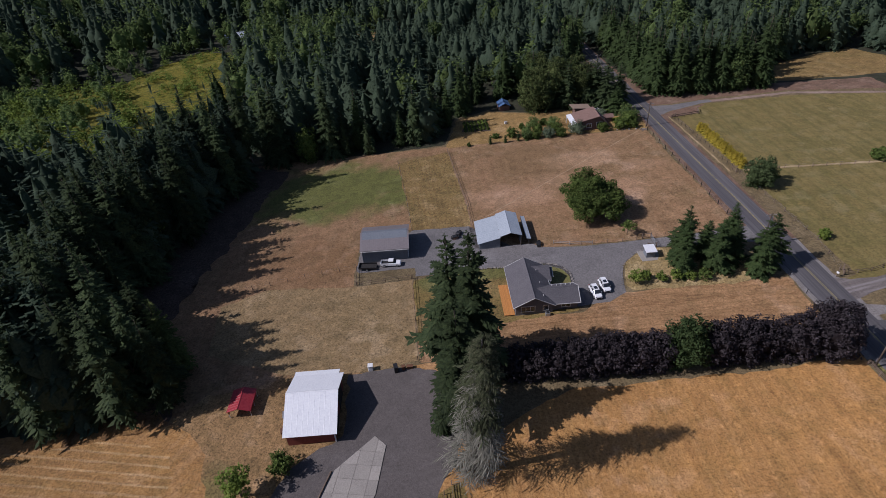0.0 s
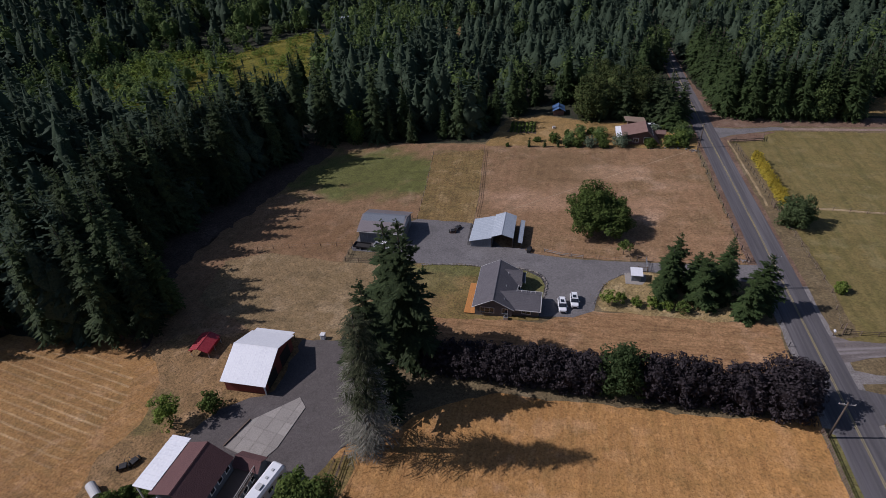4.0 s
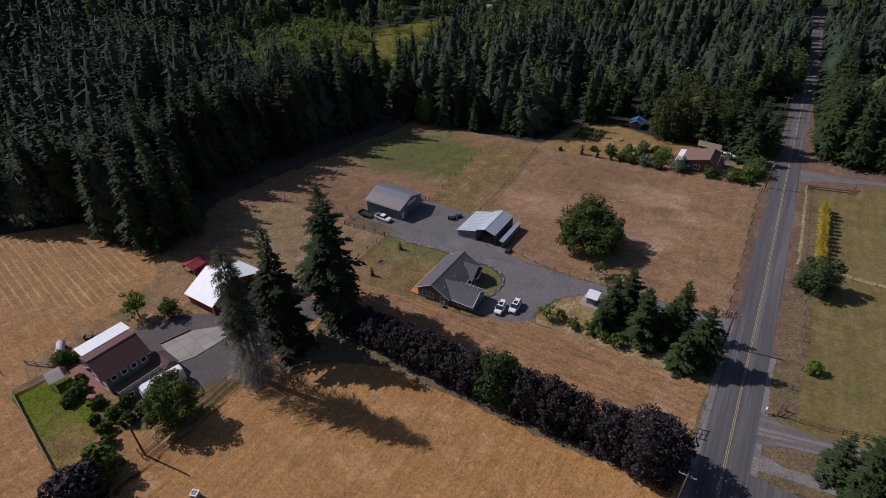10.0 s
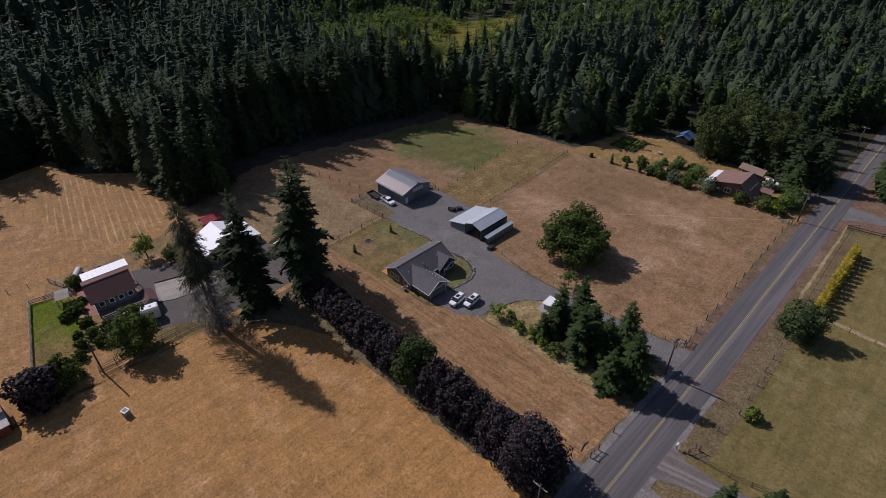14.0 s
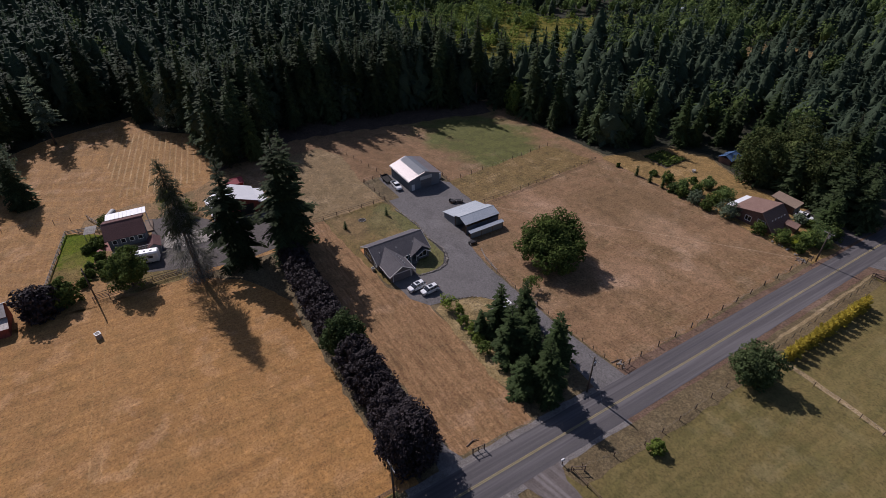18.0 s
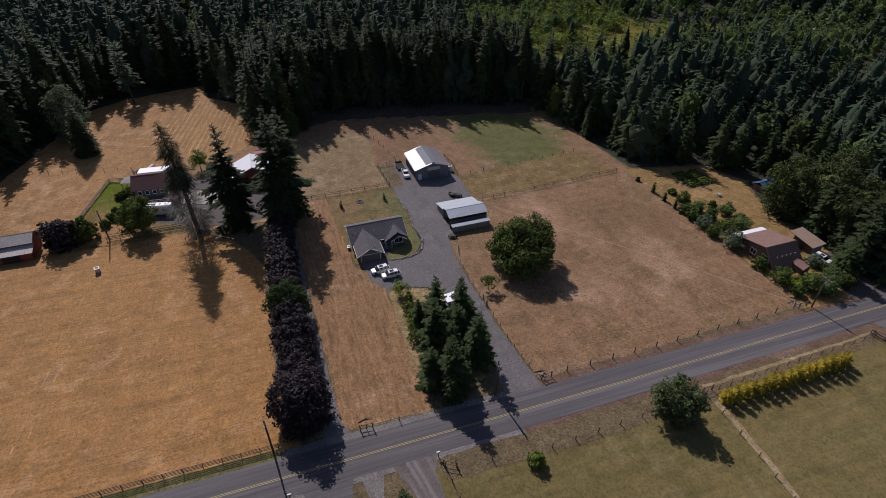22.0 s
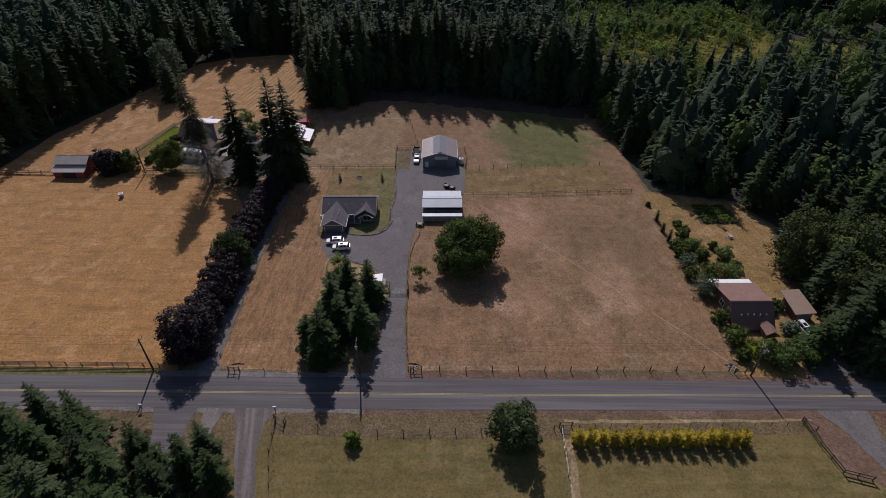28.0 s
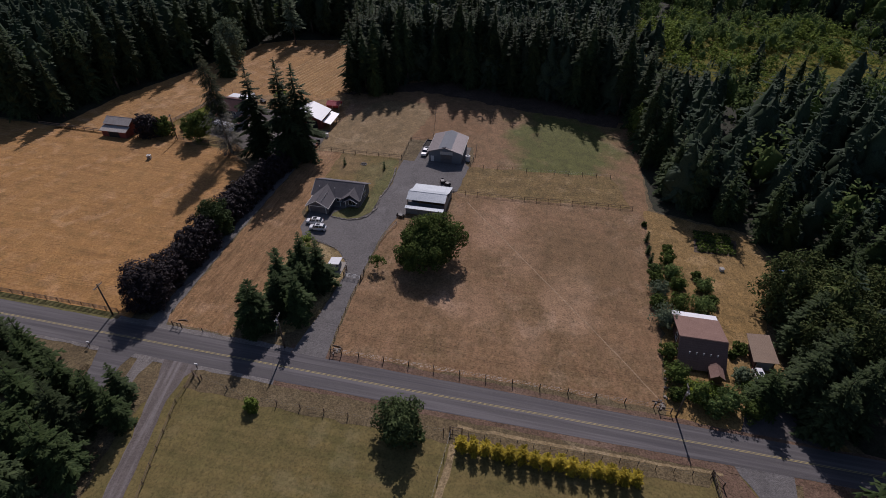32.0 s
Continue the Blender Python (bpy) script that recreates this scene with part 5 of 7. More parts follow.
def ribbed(s, a, b, c, d, thick=0.07, pitch=0.0, rib=0.022):
    """A roof plane: a to b along the eave, d to c along the ridge; raised seams run from eave to ridge at the pitch given."""
    a, b, c, d = (Vector(p) for p in (a, b, c, d))
    nor = (b - a).cross(d - a).normalized()
    nor = nor if nor.z > 0 else -nor
    length = (b - a).length
    cuts = [(0.0, 0.0)]
    for i in range(int(length / pitch) if pitch else 0):
        m = (i + 0.5) * pitch
        cuts += [(m - 0.05, 0.0), (m - 0.025, rib), (m + 0.025, rib), (m + 0.05, 0.0)]
    cuts = [(q / length, h) for q, h in cuts if q < length] + [(1.0, 0.0)]
    n = len(cuts)
    v = [p.lerp(q, f) + nor * h for p, q in ((a, b), (d, c)) for f, h in cuts] + [p.lerp(q, f) - nor * thick for p, q in ((a, b), (d, c)) for f, _ in cuts]
    f = []
    for i in range(n - 1):
        f += [(i, i + 1, n + i + 1, n + i), (2 * n + i + 1, 2 * n + i, 3 * n + i, 3 * n + i + 1), (i + 1, i, 2 * n + i, 2 * n + i + 1), (n + i, n + i + 1, 3 * n + i + 1, 3 * n + i)]
    f += [(0, n, 3 * n, 2 * n), (n - 1, 3 * n - 1, 4 * n - 1, 2 * n - 1)]
    return s.add(v, f)


def gable_roof(parent, axis, lo, hi, u0, z0, u1, z1, ur, zr, mat, pitch=0.0, label="", thick=0.1, cap=True, name="roof", rib=0.016):
    """Two slopes from the eaves (u0, z0) and (u1, z1) to the ridge (ur, zr), from lo to hi along the axis. Local metres."""
    def P(c, u, z):
        return (c, u, z) if axis == "x" else (u, c, z)
    for u, z in ((u0, z0), (u1, z1)):
        s = Shape()
        ribbed(s, P(lo, u, z), P(hi, u, z), P(hi, ur, zr), P(lo, ur, zr), thick, pitch, rib)
        s.make(name, mat, parent, label)
    if cap:
        s = Shape()
        s.prism([(ur - 0.16, zr - 0.05), (ur, zr + 0.06), (ur + 0.16, zr - 0.05), (ur, zr - 0.1)], axis, lo, hi)
        s.make("ridge_cap", mat, parent)


def window_part(parent, face, c, z, w, h, at, panes=1, frame_mat=None):
    """A framed window on a wall that looks along face ('+x', '-y' and so on), at the wall's plane."""
    fm = frame_mat or M_TRIM
    sgn = 1 if face[0] == "+" else -1

    def B(s, a0, a1, z0, z1, d0, d1):
        lo, hi = sorted((at + sgn * d0, at + sgn * d1))
        s.box(*((lo, a0, z0, hi, a1, z1) if face[1] == "x" else (a0, lo, z0, a1, hi, z1)))
    f = Shape()
    t = 0.12
    B(f, c - w / 2 - t, c + w / 2 + t, z + h, z + h + t, -0.02, 0.05)
    B(f, c - w / 2 - t, c + w / 2 + t, z - t, z, -0.02, 0.08)
    B(f, c - w / 2 - t, c - w / 2, z, z + h, -0.02, 0.05)
    B(f, c + w / 2, c + w / 2 + t, z, z + h, -0.02, 0.05)
    for k in range(1, panes):
        m = c - w / 2 + w * k / panes
        B(f, m - 0.04, m + 0.04, z, z + h, -0.02, 0.045)
    win = f.make("window", fm, parent, "white-framed window")
    for k in range(panes):
        g = Shape()
        B(g, c - w / 2 + w * k / panes + 0.02, c - w / 2 + w * (k + 1) / panes - 0.02, z + 0.01, z + h - 0.01, -0.01, 0.02)
        g.make("pane", M_GLASS, win)
    return win


def lap_wall(parent, axis, lo, hi, profile, mat, name="wall", lap=0.0):
    """A solid block under a gable profile of (u, z) points."""
    s = Shape()
    s.prism(profile, axis, lo, hi)
    return s.make(name, mat, parent)


# the grey house
HZ = gz(20, 88)
house = thing("house", 0, 0, HZ, label="single-storey grey house with grey shingle roof and attached garage", category="house")
s = Shape()
s.box(14.5, 82.3, -0.6, 22.0, 95.0, 0.25)
s.box(22.0, 82.9, -0.6, 27.2, 88.1, 0.25)
s.make("foundation", M_CONCRETE, house)
lap_wall(house, "y", 82.3, 95.0, [(14.5, 0.2), (22.0, 0.2), (22.0, 2.55), (18.25, 4.55), (14.5, 2.55)], M_GREYWALL)
lap_wall(house, "x", 19.0, 27.2, [(82.9, 0.2), (88.1, 0.2), (88.1, 2.45), (85.5, 4.0), (82.9, 2.45)], M_GREYWALL)
lap_wall(house, "x", 19.0, 22.9, [(91.6, 0.2), (94.8, 0.2), (94.8, 2.45), (93.2, 3.5), (91.6, 2.45)], M_GREYWALL)
gable_roof(house, "y", 81.85, 95.45, 13.95, 2.35, 22.55, 2.35, 18.25, 4.72, M_SHINGLE, label="dark grey shingle roof slope")
gable_roof(house, "x", 19.2, 27.65, 82.4, 2.25, 88.6, 2.25, 85.5, 4.16, M_SHINGLE, label="dark grey shingle roof slope")
gable_roof(house, "x", 19.2, 23.3, 90.2, 2.20, 95.35, 2.30, 92.9, 4.05, M_SHINGLE, label="dark grey shingle roof slope")
gable_roof(house, "x", 20.4, 23.9, 91.2, 2.2, 94.9, 2.2, 93.1, 3.35, M_SHINGLE, label="small front gable roof slope")
gable_roof(house, "x", 20.4, 23.4, 89.9, 2.1, 91.6, 2.1, 90.75, 2.75, M_SHINGLE, label="small porch gable roof slope")
for (a, b) in (((13.97, 81.85), (13.97, 95.45)), ((22.6, 88.7), (22.6, 90.1))):
    Shape().box(a[0] - 0.06, a[1], 2.20, a[0] + 0.06, b[1], 2.34).make("gutter", M_GUTTER, house)
for y in (82.36, 88.64):
    Shape().box(22.6, y - 0.06, 2.1, 27.65, y + 0.06, 2.24).make("gutter", M_GUTTER, house)
for u0, u1, z0, z1, x in ((82.35, 85.5, 2.2, 4.12, 27.68), (88.65, 85.5, 2.2, 4.12, 27.68), (91.15, 93.1, 2.15, 3.3, 23.93), (94.95, 93.1, 2.15, 3.3, 23.93)):
    Shape().tube((x, u0, z0), (x, u1, z1), 0.09, n=4).make("barge_board", M_GUTTER, house)
for y in (81.84, 95.46):
    for u0 in (13.95, 22.55):
        Shape().tube((u0, y, 2.28), (18.25, y, 4.64), 0.09, n=4).make("barge_board", M_GUTTER, house)
g = Shape()
for k in range(4):
    g.box(27.2, 83.4, 0.12 + 0.53 * k, 27.26, 87.6, 0.12 + 0.53 * k + 0.5, 0.02)
g.make("garage_door", M_GREYWALL, house, "grey panelled garage door")
Shape().box(27.18, 83.25, 0.1, 27.29, 83.39, 2.36).box(27.18, 87.61, 0.1, 27.29, 87.75, 2.36).box(27.18, 83.25, 2.24, 27.29, 87.75, 2.38).make("garage_frame", M_TRIM, house)
window_part(house, "-y", 17.0, 0.95, 2.7, 1.2, 82.3, 3)
window_part(house, "-y", 20.6, 1.0, 1.0, 1.2, 82.3, 1)
window_part(house, "-y", 24.8, 1.0, 1.7, 1.1, 82.9, 2)
window_part(house, "+x", 93.2, 0.9, 1.9, 1.35, 22.9, 2)
window_part(house, "+x", 89.3, 0.95, 1.2, 1.2, 22.0, 2)
window_part(house, "+y", 18.0, 1.0, 1.4, 1.2, 95.0, 2)
window_part(house, "-x", 92.9, 0.9, 1.6, 1.3, 14.5, 2)
window_part(house, "-x", 84.6, 0.9, 1.6, 1.3, 14.5, 2)
Shape().box(21.98, 90.3, 0.25, 22.06, 91.3, 2.3, 0.02).make("front_door", M_FARMWALL, house, "dark front door")
Shape().box(14.42, 87.4, 0.25, 14.5, 89.4, 2.3).make("patio_door", M_GLASS, house, "glazed sliding patio door")
for y in (90.0, 91.45):
    Shape().box(23.0, y - 0.08, 0.05, 23.16, y + 0.08, 2.15).make("porch_post", M_TRIM, house)
Shape().box(22.0, 88.15, -0.4, 23.6, 91.6, 0.2, 0.03).make("porch_slab", M_CONCRETE, house)
for k in range(5):
    Shape().tube((22.6 + 0.95 * k, 86.6, 3.3), (22.6 + 0.95 * k, 86.6, 3.85), 0.09, n=6).make("roof_vent", M_GUTTER, house)
for k in range(3):
    Shape().tube((20.3, 83.6 + 4.2 * k, 3.45), (20.3, 83.6 + 4.2 * k, 4.0), 0.07, n=6).make("roof_vent", M_GUTTER, house)
# cedar deck
deck = thing("deck", 0, 0, HZ, label="orange-stained wooden deck along the house", category="deck")
s = Shape()
for y in (82.7, 87.2, 91.7):
    for x in (12.4, 14.2):
        s.box(x - 0.07, y - 0.07, -0.7, x + 0.07, y + 0.07, 0.2)
s.box(12.25, 82.4, 0.02, 14.38, 92.0, 0.16)
s.make("frame", M_WOOD, deck)
for k in range(15):
    Shape().box(12.2 + 0.147 * k, 82.35, 0.17, 12.2 + 0.147 * k + 0.135, 92.05, 0.21).make("board", M_CEDARDECK, deck)

# the workshop
SZ = gz(-13, 111.4)
shop = thing("workshop", 0, 0, SZ, label="blue-grey metal workshop with grey gable roof", category="workshop")
lap_wall(shop, "x", -18.4, -7.5, [(106.6, -0.5), (116.3, -0.5), (116.3, 3.55), (111.45, 5.45), (106.6, 3.55)], M_BLUEWALL)
gable_roof(shop, "x", -18.8, -7.1, 106.2, 3.65, 116.7, 3.65, 111.45, 5.3, M_GREYMETAL, 0.9, "grey ribbed metal roof slope")
for y in (106.14, 116.76):
    Shape().box(-18.8, y - 0.06, 3.34, -7.1, y + 0.06, 3.5).make("gutter", M_GUTTER, shop)
s = Shape()
for k in range(5):
    s.box(-7.5, 110.2, 0.05 + 0.56 * k, -7.42, 113.6, 0.05 + 0.56 * k + 0.52, 0.02)
s.make("roll_door", M_GREYWALL, shop, "grey sectional roll-up door")
Shape().box(-7.5, 110.0, 2.9, -7.36, 113.8, 3.9, 0.03).make("door_canopy", M_GUTTER, shop, "pale panel above the roll-up door")
Shape().box(-7.5, 107.2, 0.05, -7.42, 108.15, 2.15, 0.02).make("side_door", M_TRIM, shop, "white side door")
s = Shape()
for k in range(22):
    s.box(-18.4 + 0.5 * k, 106.53, -0.4, -18.3 + 0.5 * k, 106.6, 3.45)
s.make("wall_ribs", M_BLUEWALL, shop)

# the equipment shed
EZ = gz(15.5, 112)
shed = thing("equipment_shed", 0, 0, EZ, label="galvanised open-sided equipment shed with three roof sections", category="shed")
Y0, Y1 = 107.2, 117.0
s = Shape()
ribbed(s, (9.3, Y0 - 0.25, 1.6), (9.3, Y1 + 0.15, 1.6), (14.75, Y1 + 0.15, 3.0), (14.75, Y0 - 0.25, 3.0), 0.06, 0.75)
s.make("low_roof", M_GALV, shed, "pale blue-grey metal roof slope")
gable_roof(shed, "y", Y0 - 0.25, Y1 + 0.15, 14.7, 3.35, 19.95, 3.35, 17.2, 4.25, M_GALV, 0.75, "weathered pale metal roof slope", 0.06)
s = Shape()
ribbed(s, (22.1, Y0 - 0.2, 2.1), (22.1, Y1 + 0.1, 2.1), (21.0, Y1 + 0.1, 2.35), (21.0, Y0 - 0.2, 2.35), 0.06, 0.75)
s.make("lean_to_roof", M_GALV, shed)
lap_wall(shed, "y", Y0, Y1, [(9.7, -0.5), (9.82, -0.5), (9.82, 1.5), (9.7, 1.5)], M_BLUEWALL)
lap_wall(shed, "x", 9.82, 14.8, [(Y1 - 0.12, -0.5), (Y1, -0.5), (Y1, 1.6), (Y1 - 0.12, 1.6)], M_SHEDWALL)
lap_wall(shed, "x", 9.82, 14.75, [(Y0, -0.5), (Y0 + 0.12, -0.5), (Y0 + 0.12, 1.6), (Y0, 1.6)], M_BLUEWALL)
lap_wall(shed, "y", Y0, Y1, [(14.76, -0.5), (14.86, -0.5), (14.86, 3.3), (14.76, 3.3)], M_SHEDWALL)
lap_wall(shed, "x", 14.86, 19.7, [(Y1 - 0.12, -0.5), (Y1, -0.5), (Y1, 3.2), (Y1 - 0.12, 3.2)], M_SHEDWALL)
lap_wall(shed, "y", Y0, Y1, [(19.7, -0.5), (19.8, -0.5), (19.8, 2.5), (19.7, 2.5)], M_BLUEWALL)
lap_wall(shed, "y", Y0, Y1, [(21.7, -0.5), (21.82, -0.5), (21.82, 2.1), (21.7, 2.1)], M_SHEDWALL)
for y in (Y0, Y0 + 3.2, Y0 + 6.5, Y1 - 0.2):
    for x, z in ((14.8, 3.3), (19.75, 3.3), (21.75, 2.1)):
        Shape().box(x - 0.09, y - 0.0, -0.4, x + 0.09, y + 0.18, z).make("post", M_WOOD, shed)
Shape().prism([(9.75, 1.4), (14.8, 1.4), (14.8, 2.95), (9.75, 1.62)], "y", Y0 + 0.01, Y0 + 0.07).make("gable_panel", M_BLUEWALL, shed)

# pump house on its slab
PZ = gz(47, 97.8)
pump = thing("pump_house", 0, 0, PZ, label="small white pump house with a pale lean roof", category="shed")
Shape().box(46.2, 96.9, 0.0, 48.1, 98.8, 1.8).make("wall", M_BLUEWALL, pump)
Shape().add(*slab(((45.9, 96.5, 1.85), (48.4, 96.5, 1.85), (48.4, 99.1, 2.2), (45.9, 99.1, 2.2)), 0.1)).make("roof", M_WHITEMETAL, pump)
Shape().box(48.1, 97.4, 0.1, 48.16, 98.3, 1.75, 0.02).make("door", M_TRIM, pump)
tagged(Shape().box(45.0, 95.8, PZ - 0.3, 49.4, 99.6, PZ + 0.13, 0.04).make("concrete_slab", M_CONCRETE), "pale concrete slab under the pump house", "slab")

# red barn
BZ = gz(-23, 62)
barn = thing("barn", 0, 0, BZ, label="red barn with a broad white metal roof", category="barn")
lap_wall(barn, "x", -27.3, -19.4, [(56.4, -0.4), (68.0, -0.4), (68.0, 3.4), (62.6, 5.45), (56.4, 2.75)], M_REDWALL)
gable_roof(barn, "x", -27.7, -18.8, 55.9, 2.75, 68.5, 3.35, 62.6, 5.75, M_WHITEMETAL, 0.9, "white ribbed metal roof slope", rib=0.008)
Shape().box(-19.4, 57.6, -0.2, -19.32, 61.0, 2.7).make("barn_door", M_DARK, barn, "dark open barn door")
Shape().box(-19.4, 63.0, -0.2, -19.32, 66.6, 3.0).make("barn_door", M_DARK, barn, "dark open barn door")
Shape().box(-19.42, 56.2, -0.3, -19.25, 56.45, 2.9).make("corner_post", M_TRIM, barn)
s = Shape()
ribbed(s, (-28.2, 70.9, 1.75), (-20.0, 70.9, 1.75), (-20.0, 68.15, 2.45), (-28.2, 68.15, 2.45), 0.06, 0.9, 0.01)
s.make("lean_to_roof", M_WHITEMETAL, barn)
for x in (-28.0, -25.4, -22.8, -20.2):
    Shape().box(x - 0.07, 70.6, -0.4, x + 0.07, 70.75, 1.75).make("lean_to_post", M_WOOD, barn)
# red carport
CZ = gz(-37, 65)
cp = thing("carport", 0, 0, CZ, label="small open carport with a red metal roof", category="carport")
gable_roof(cp, "y", 63.2, 68.2, -39.2, 1.75, -35.0, 1.75, -37.1, 2.5, M_REDROOF, 0.6, "red metal roof slope", 0.05)
for x in (-39.0, -35.2):
    for y in (63.5, 65.7, 67.9):
        Shape().box(x - 0.05, y - 0.05, -0.1, x + 0.05, y + 0.05, 1.75).make("post", M_GUTTER, cp)
    Shape().box(x - 0.03, 63.4, 0.9, x + 0.03, 68.0, 1.7).make("side_panel", M_REDROOF, cp)

# farmhouse
FZ = gz(-20, 37)
farm = thing("farmhouse", 0, 0, FZ, label="slate-blue farmhouse with maroon roof and white porch roof", category="house")
farm.matrix_world = pose(-20, 37, FZ, 0, 0, -5) @ pose(20, -37, 0)
lap_wall(farm, "y", 32.9, 40.6, [(-23.7, -0.5), (-16.7, -0.5), (-16.7, 4.6), (-20.0, 6.75), (-23.7, 5.3)], M_FARMWALL)
gable_roof(farm, "y", 32.3, 41.1, -24.2, 5.35, -16.2, 4.45, -20.0, 7.0, M_MAROON, 0.0, "dark maroon roof slope", 0.12)
s = Shape()
ribbed(s, (-27.4, 32.8, 5.3), (-27.4, 41.7, 5.3), (-23.9, 41.7, 5.6), (-23.9, 32.8, 5.6), 0.06, 0.85, 0.06)
s.make("porch_roof", M_WHITEMETAL, farm, "white ribbed porch roof")
for y in (33.1, 37.2, 41.4):
    Shape().box(-27.2, y - 0.08, -0.3, -27.0, y + 0.08, 5.32).make("porch_post", M_TRIM, farm)
lap_wall(farm, "y", 33.4, 41.6, [(-16.6, -0.5), (-13.6, -0.5), (-13.6, 1.75), (-16.6, 1.75)], M_FARMWALL)
Shape().box(-16.6, 33.2, 1.75, -13.3, 41.8, 1.9).make("balcony_floor", M_WOOD, farm, "dark balcony floor")
for y in (33.3, 35.0, 36.7, 38.4, 40.1, 41.7):
    Shape().box(-13.45, y - 0.05, 1.9, -13.35, y + 0.05, 2.85).make("balcony_post", M_GREYWOOD, farm)
Shape().box(-13.46, 33.25, 2.8, -13.34, 41.75, 2.88).box(-13.43, 33.25, 2.35, -13.37, 41.75, 2.4).make("balcony_rail", M_GREYWOOD, farm)
gable_roof(farm, "x", -17.0, -12.4, 40.6, 2.3, 43.6, 2.3, 42.1, 3.3, M_MAROON, 0, "small maroon roof slope over the side entrance", 0.1)
lap_wall(farm, "x", -16.8, -12.8, [(40.9, -0.5), (43.3, -0.5), (43.3, 2.25), (42.1, 3.0), (40.9, 2.25)], M_FARMWALL)
for y in (34.2, 36.0, 37.8, 39.6):
    window_part(farm, "+x", y, 3.0, 0.85, 0.95, -16.7, 1)
for y in (34.6, 36.6, 38.6, 40.6):
    window_part(farm, "+x", y, 0.4, 1.0, 0.85, -13.6, 1)
window_part(farm, "-y", -22.2, 0.6, 1.6, 1.3, 32.9, 2)
window_part(farm, "-y", -18.6, 0.6, 1.4, 1.3, 32.9, 2)
window_part(farm, "-y", -20.3, 3.4, 1.2, 1.2, 32.9, 2)
fd = thing("farm_deck", 0, 0, FZ, label="worn red-brown deck round the farmhouse", category="deck")
fd.matrix_world = farm.matrix_world.copy()
Shape().box(-28.0, 30.9, -0.5, -16.8, 32.85, 0.1).box(-29.2, 31.0, -0.5, -24.1, 42.0, 0.1).make("frame", M_WOOD, fd)
for k in range(12):
    Shape().box(-29.3, 30.8 + 0.17 * k, 0.1, -16.6, 30.8 + 0.17 * k + 0.155, 0.14).make("board", M_REDDECK, fd)

# brown neighbour house
NZ = gz(56, 174)
nh = thing("brown_house", 0, 0, NZ, label="brown house with a brown shingle roof", category="house")
lap_wall(nh, "y", 170.3, 177.9, [(49.2, -0.5), (59.5, -0.5), (59.5, 1.2), (56.1, 4.6), (49.2, 2.95)], M_BROWNWALL)
gable_roof(nh, "y", 169.6, 178.3, 48.6, 3.0, 60.3, 0.75, 56.1, 4.85, M_BROWNROOF, 0, "brown shingle roof slope", 0.12)
s = Shape()
ribbed(s, (46.9, 169.6, 2.55), (46.9, 178.2, 2.55), (49.2, 178.2, 2.95), (49.2, 169.6, 2.95), 0.07, 0.7)
s.make("patio_roof", M_WHITEMETAL, nh, "white patio roof")
for y in (170.0, 173.9, 177.8):
    Shape().box(47.1, y - 0.07, -0.3, 47.24, y + 0.07, 2.55).make("patio_post", M_TRIM, nh)
for k in range(5):
    Shape().tube((58.2, 171.6 + 1.25 * k, 2.7), (58.2, 171.6 + 1.25 * k, 3.2), 0.1, n=6).make("roof_vent", M_GUTTER, nh)
lap_wall(nh, "x", 59.5, 62.3, [(175.2, -0.5), (177.2, -0.5), (177.2, 1.9), (176.2, 2.6), (175.2, 1.9)], M_BROWNWALL)
gable_roof(nh, "x", 60.0, 62.7, 174.9, 1.85, 177.5, 1.85, 176.2, 2.75, M_BROWNROOF, 0, "small brown porch roof slope")
window_part(nh, "-y", 53.0, 0.9, 1.5, 1.2, 170.3, 2)
window_part(nh, "-y", 56.4, 0.9, 1.9, 1.6, 170.3, 2)
ng = thing("brown_garage", 0, 0, NZ - 0.3, label="small brown-roofed garage beside the brown house", category="garage")
Shape().box(51.6, 183.9, -0.4, 56.8, 187.2, 2.4).make("wall", M_BROWNWALL, ng)
Shape().add(*slab(((50.6, 183.2, 2.95), (57.4, 183.2, 2.5), (57.0, 187.8, 2.5), (50.2, 187.4, 2.95)), 0.12)).make("roof", M_TANROOF, ng)
Shape().box(56.8, 184.2, -0.1, 56.88, 186.9, 2.1).make("garage_door", M_GUTTER, ng)

# ---- fences, poles, vehicles and small things ----
def shared(name, mesh, parent, m):
    ob = new(name, mesh)
    ob.parent = parent
    ob.matrix_basis = m
    return ob


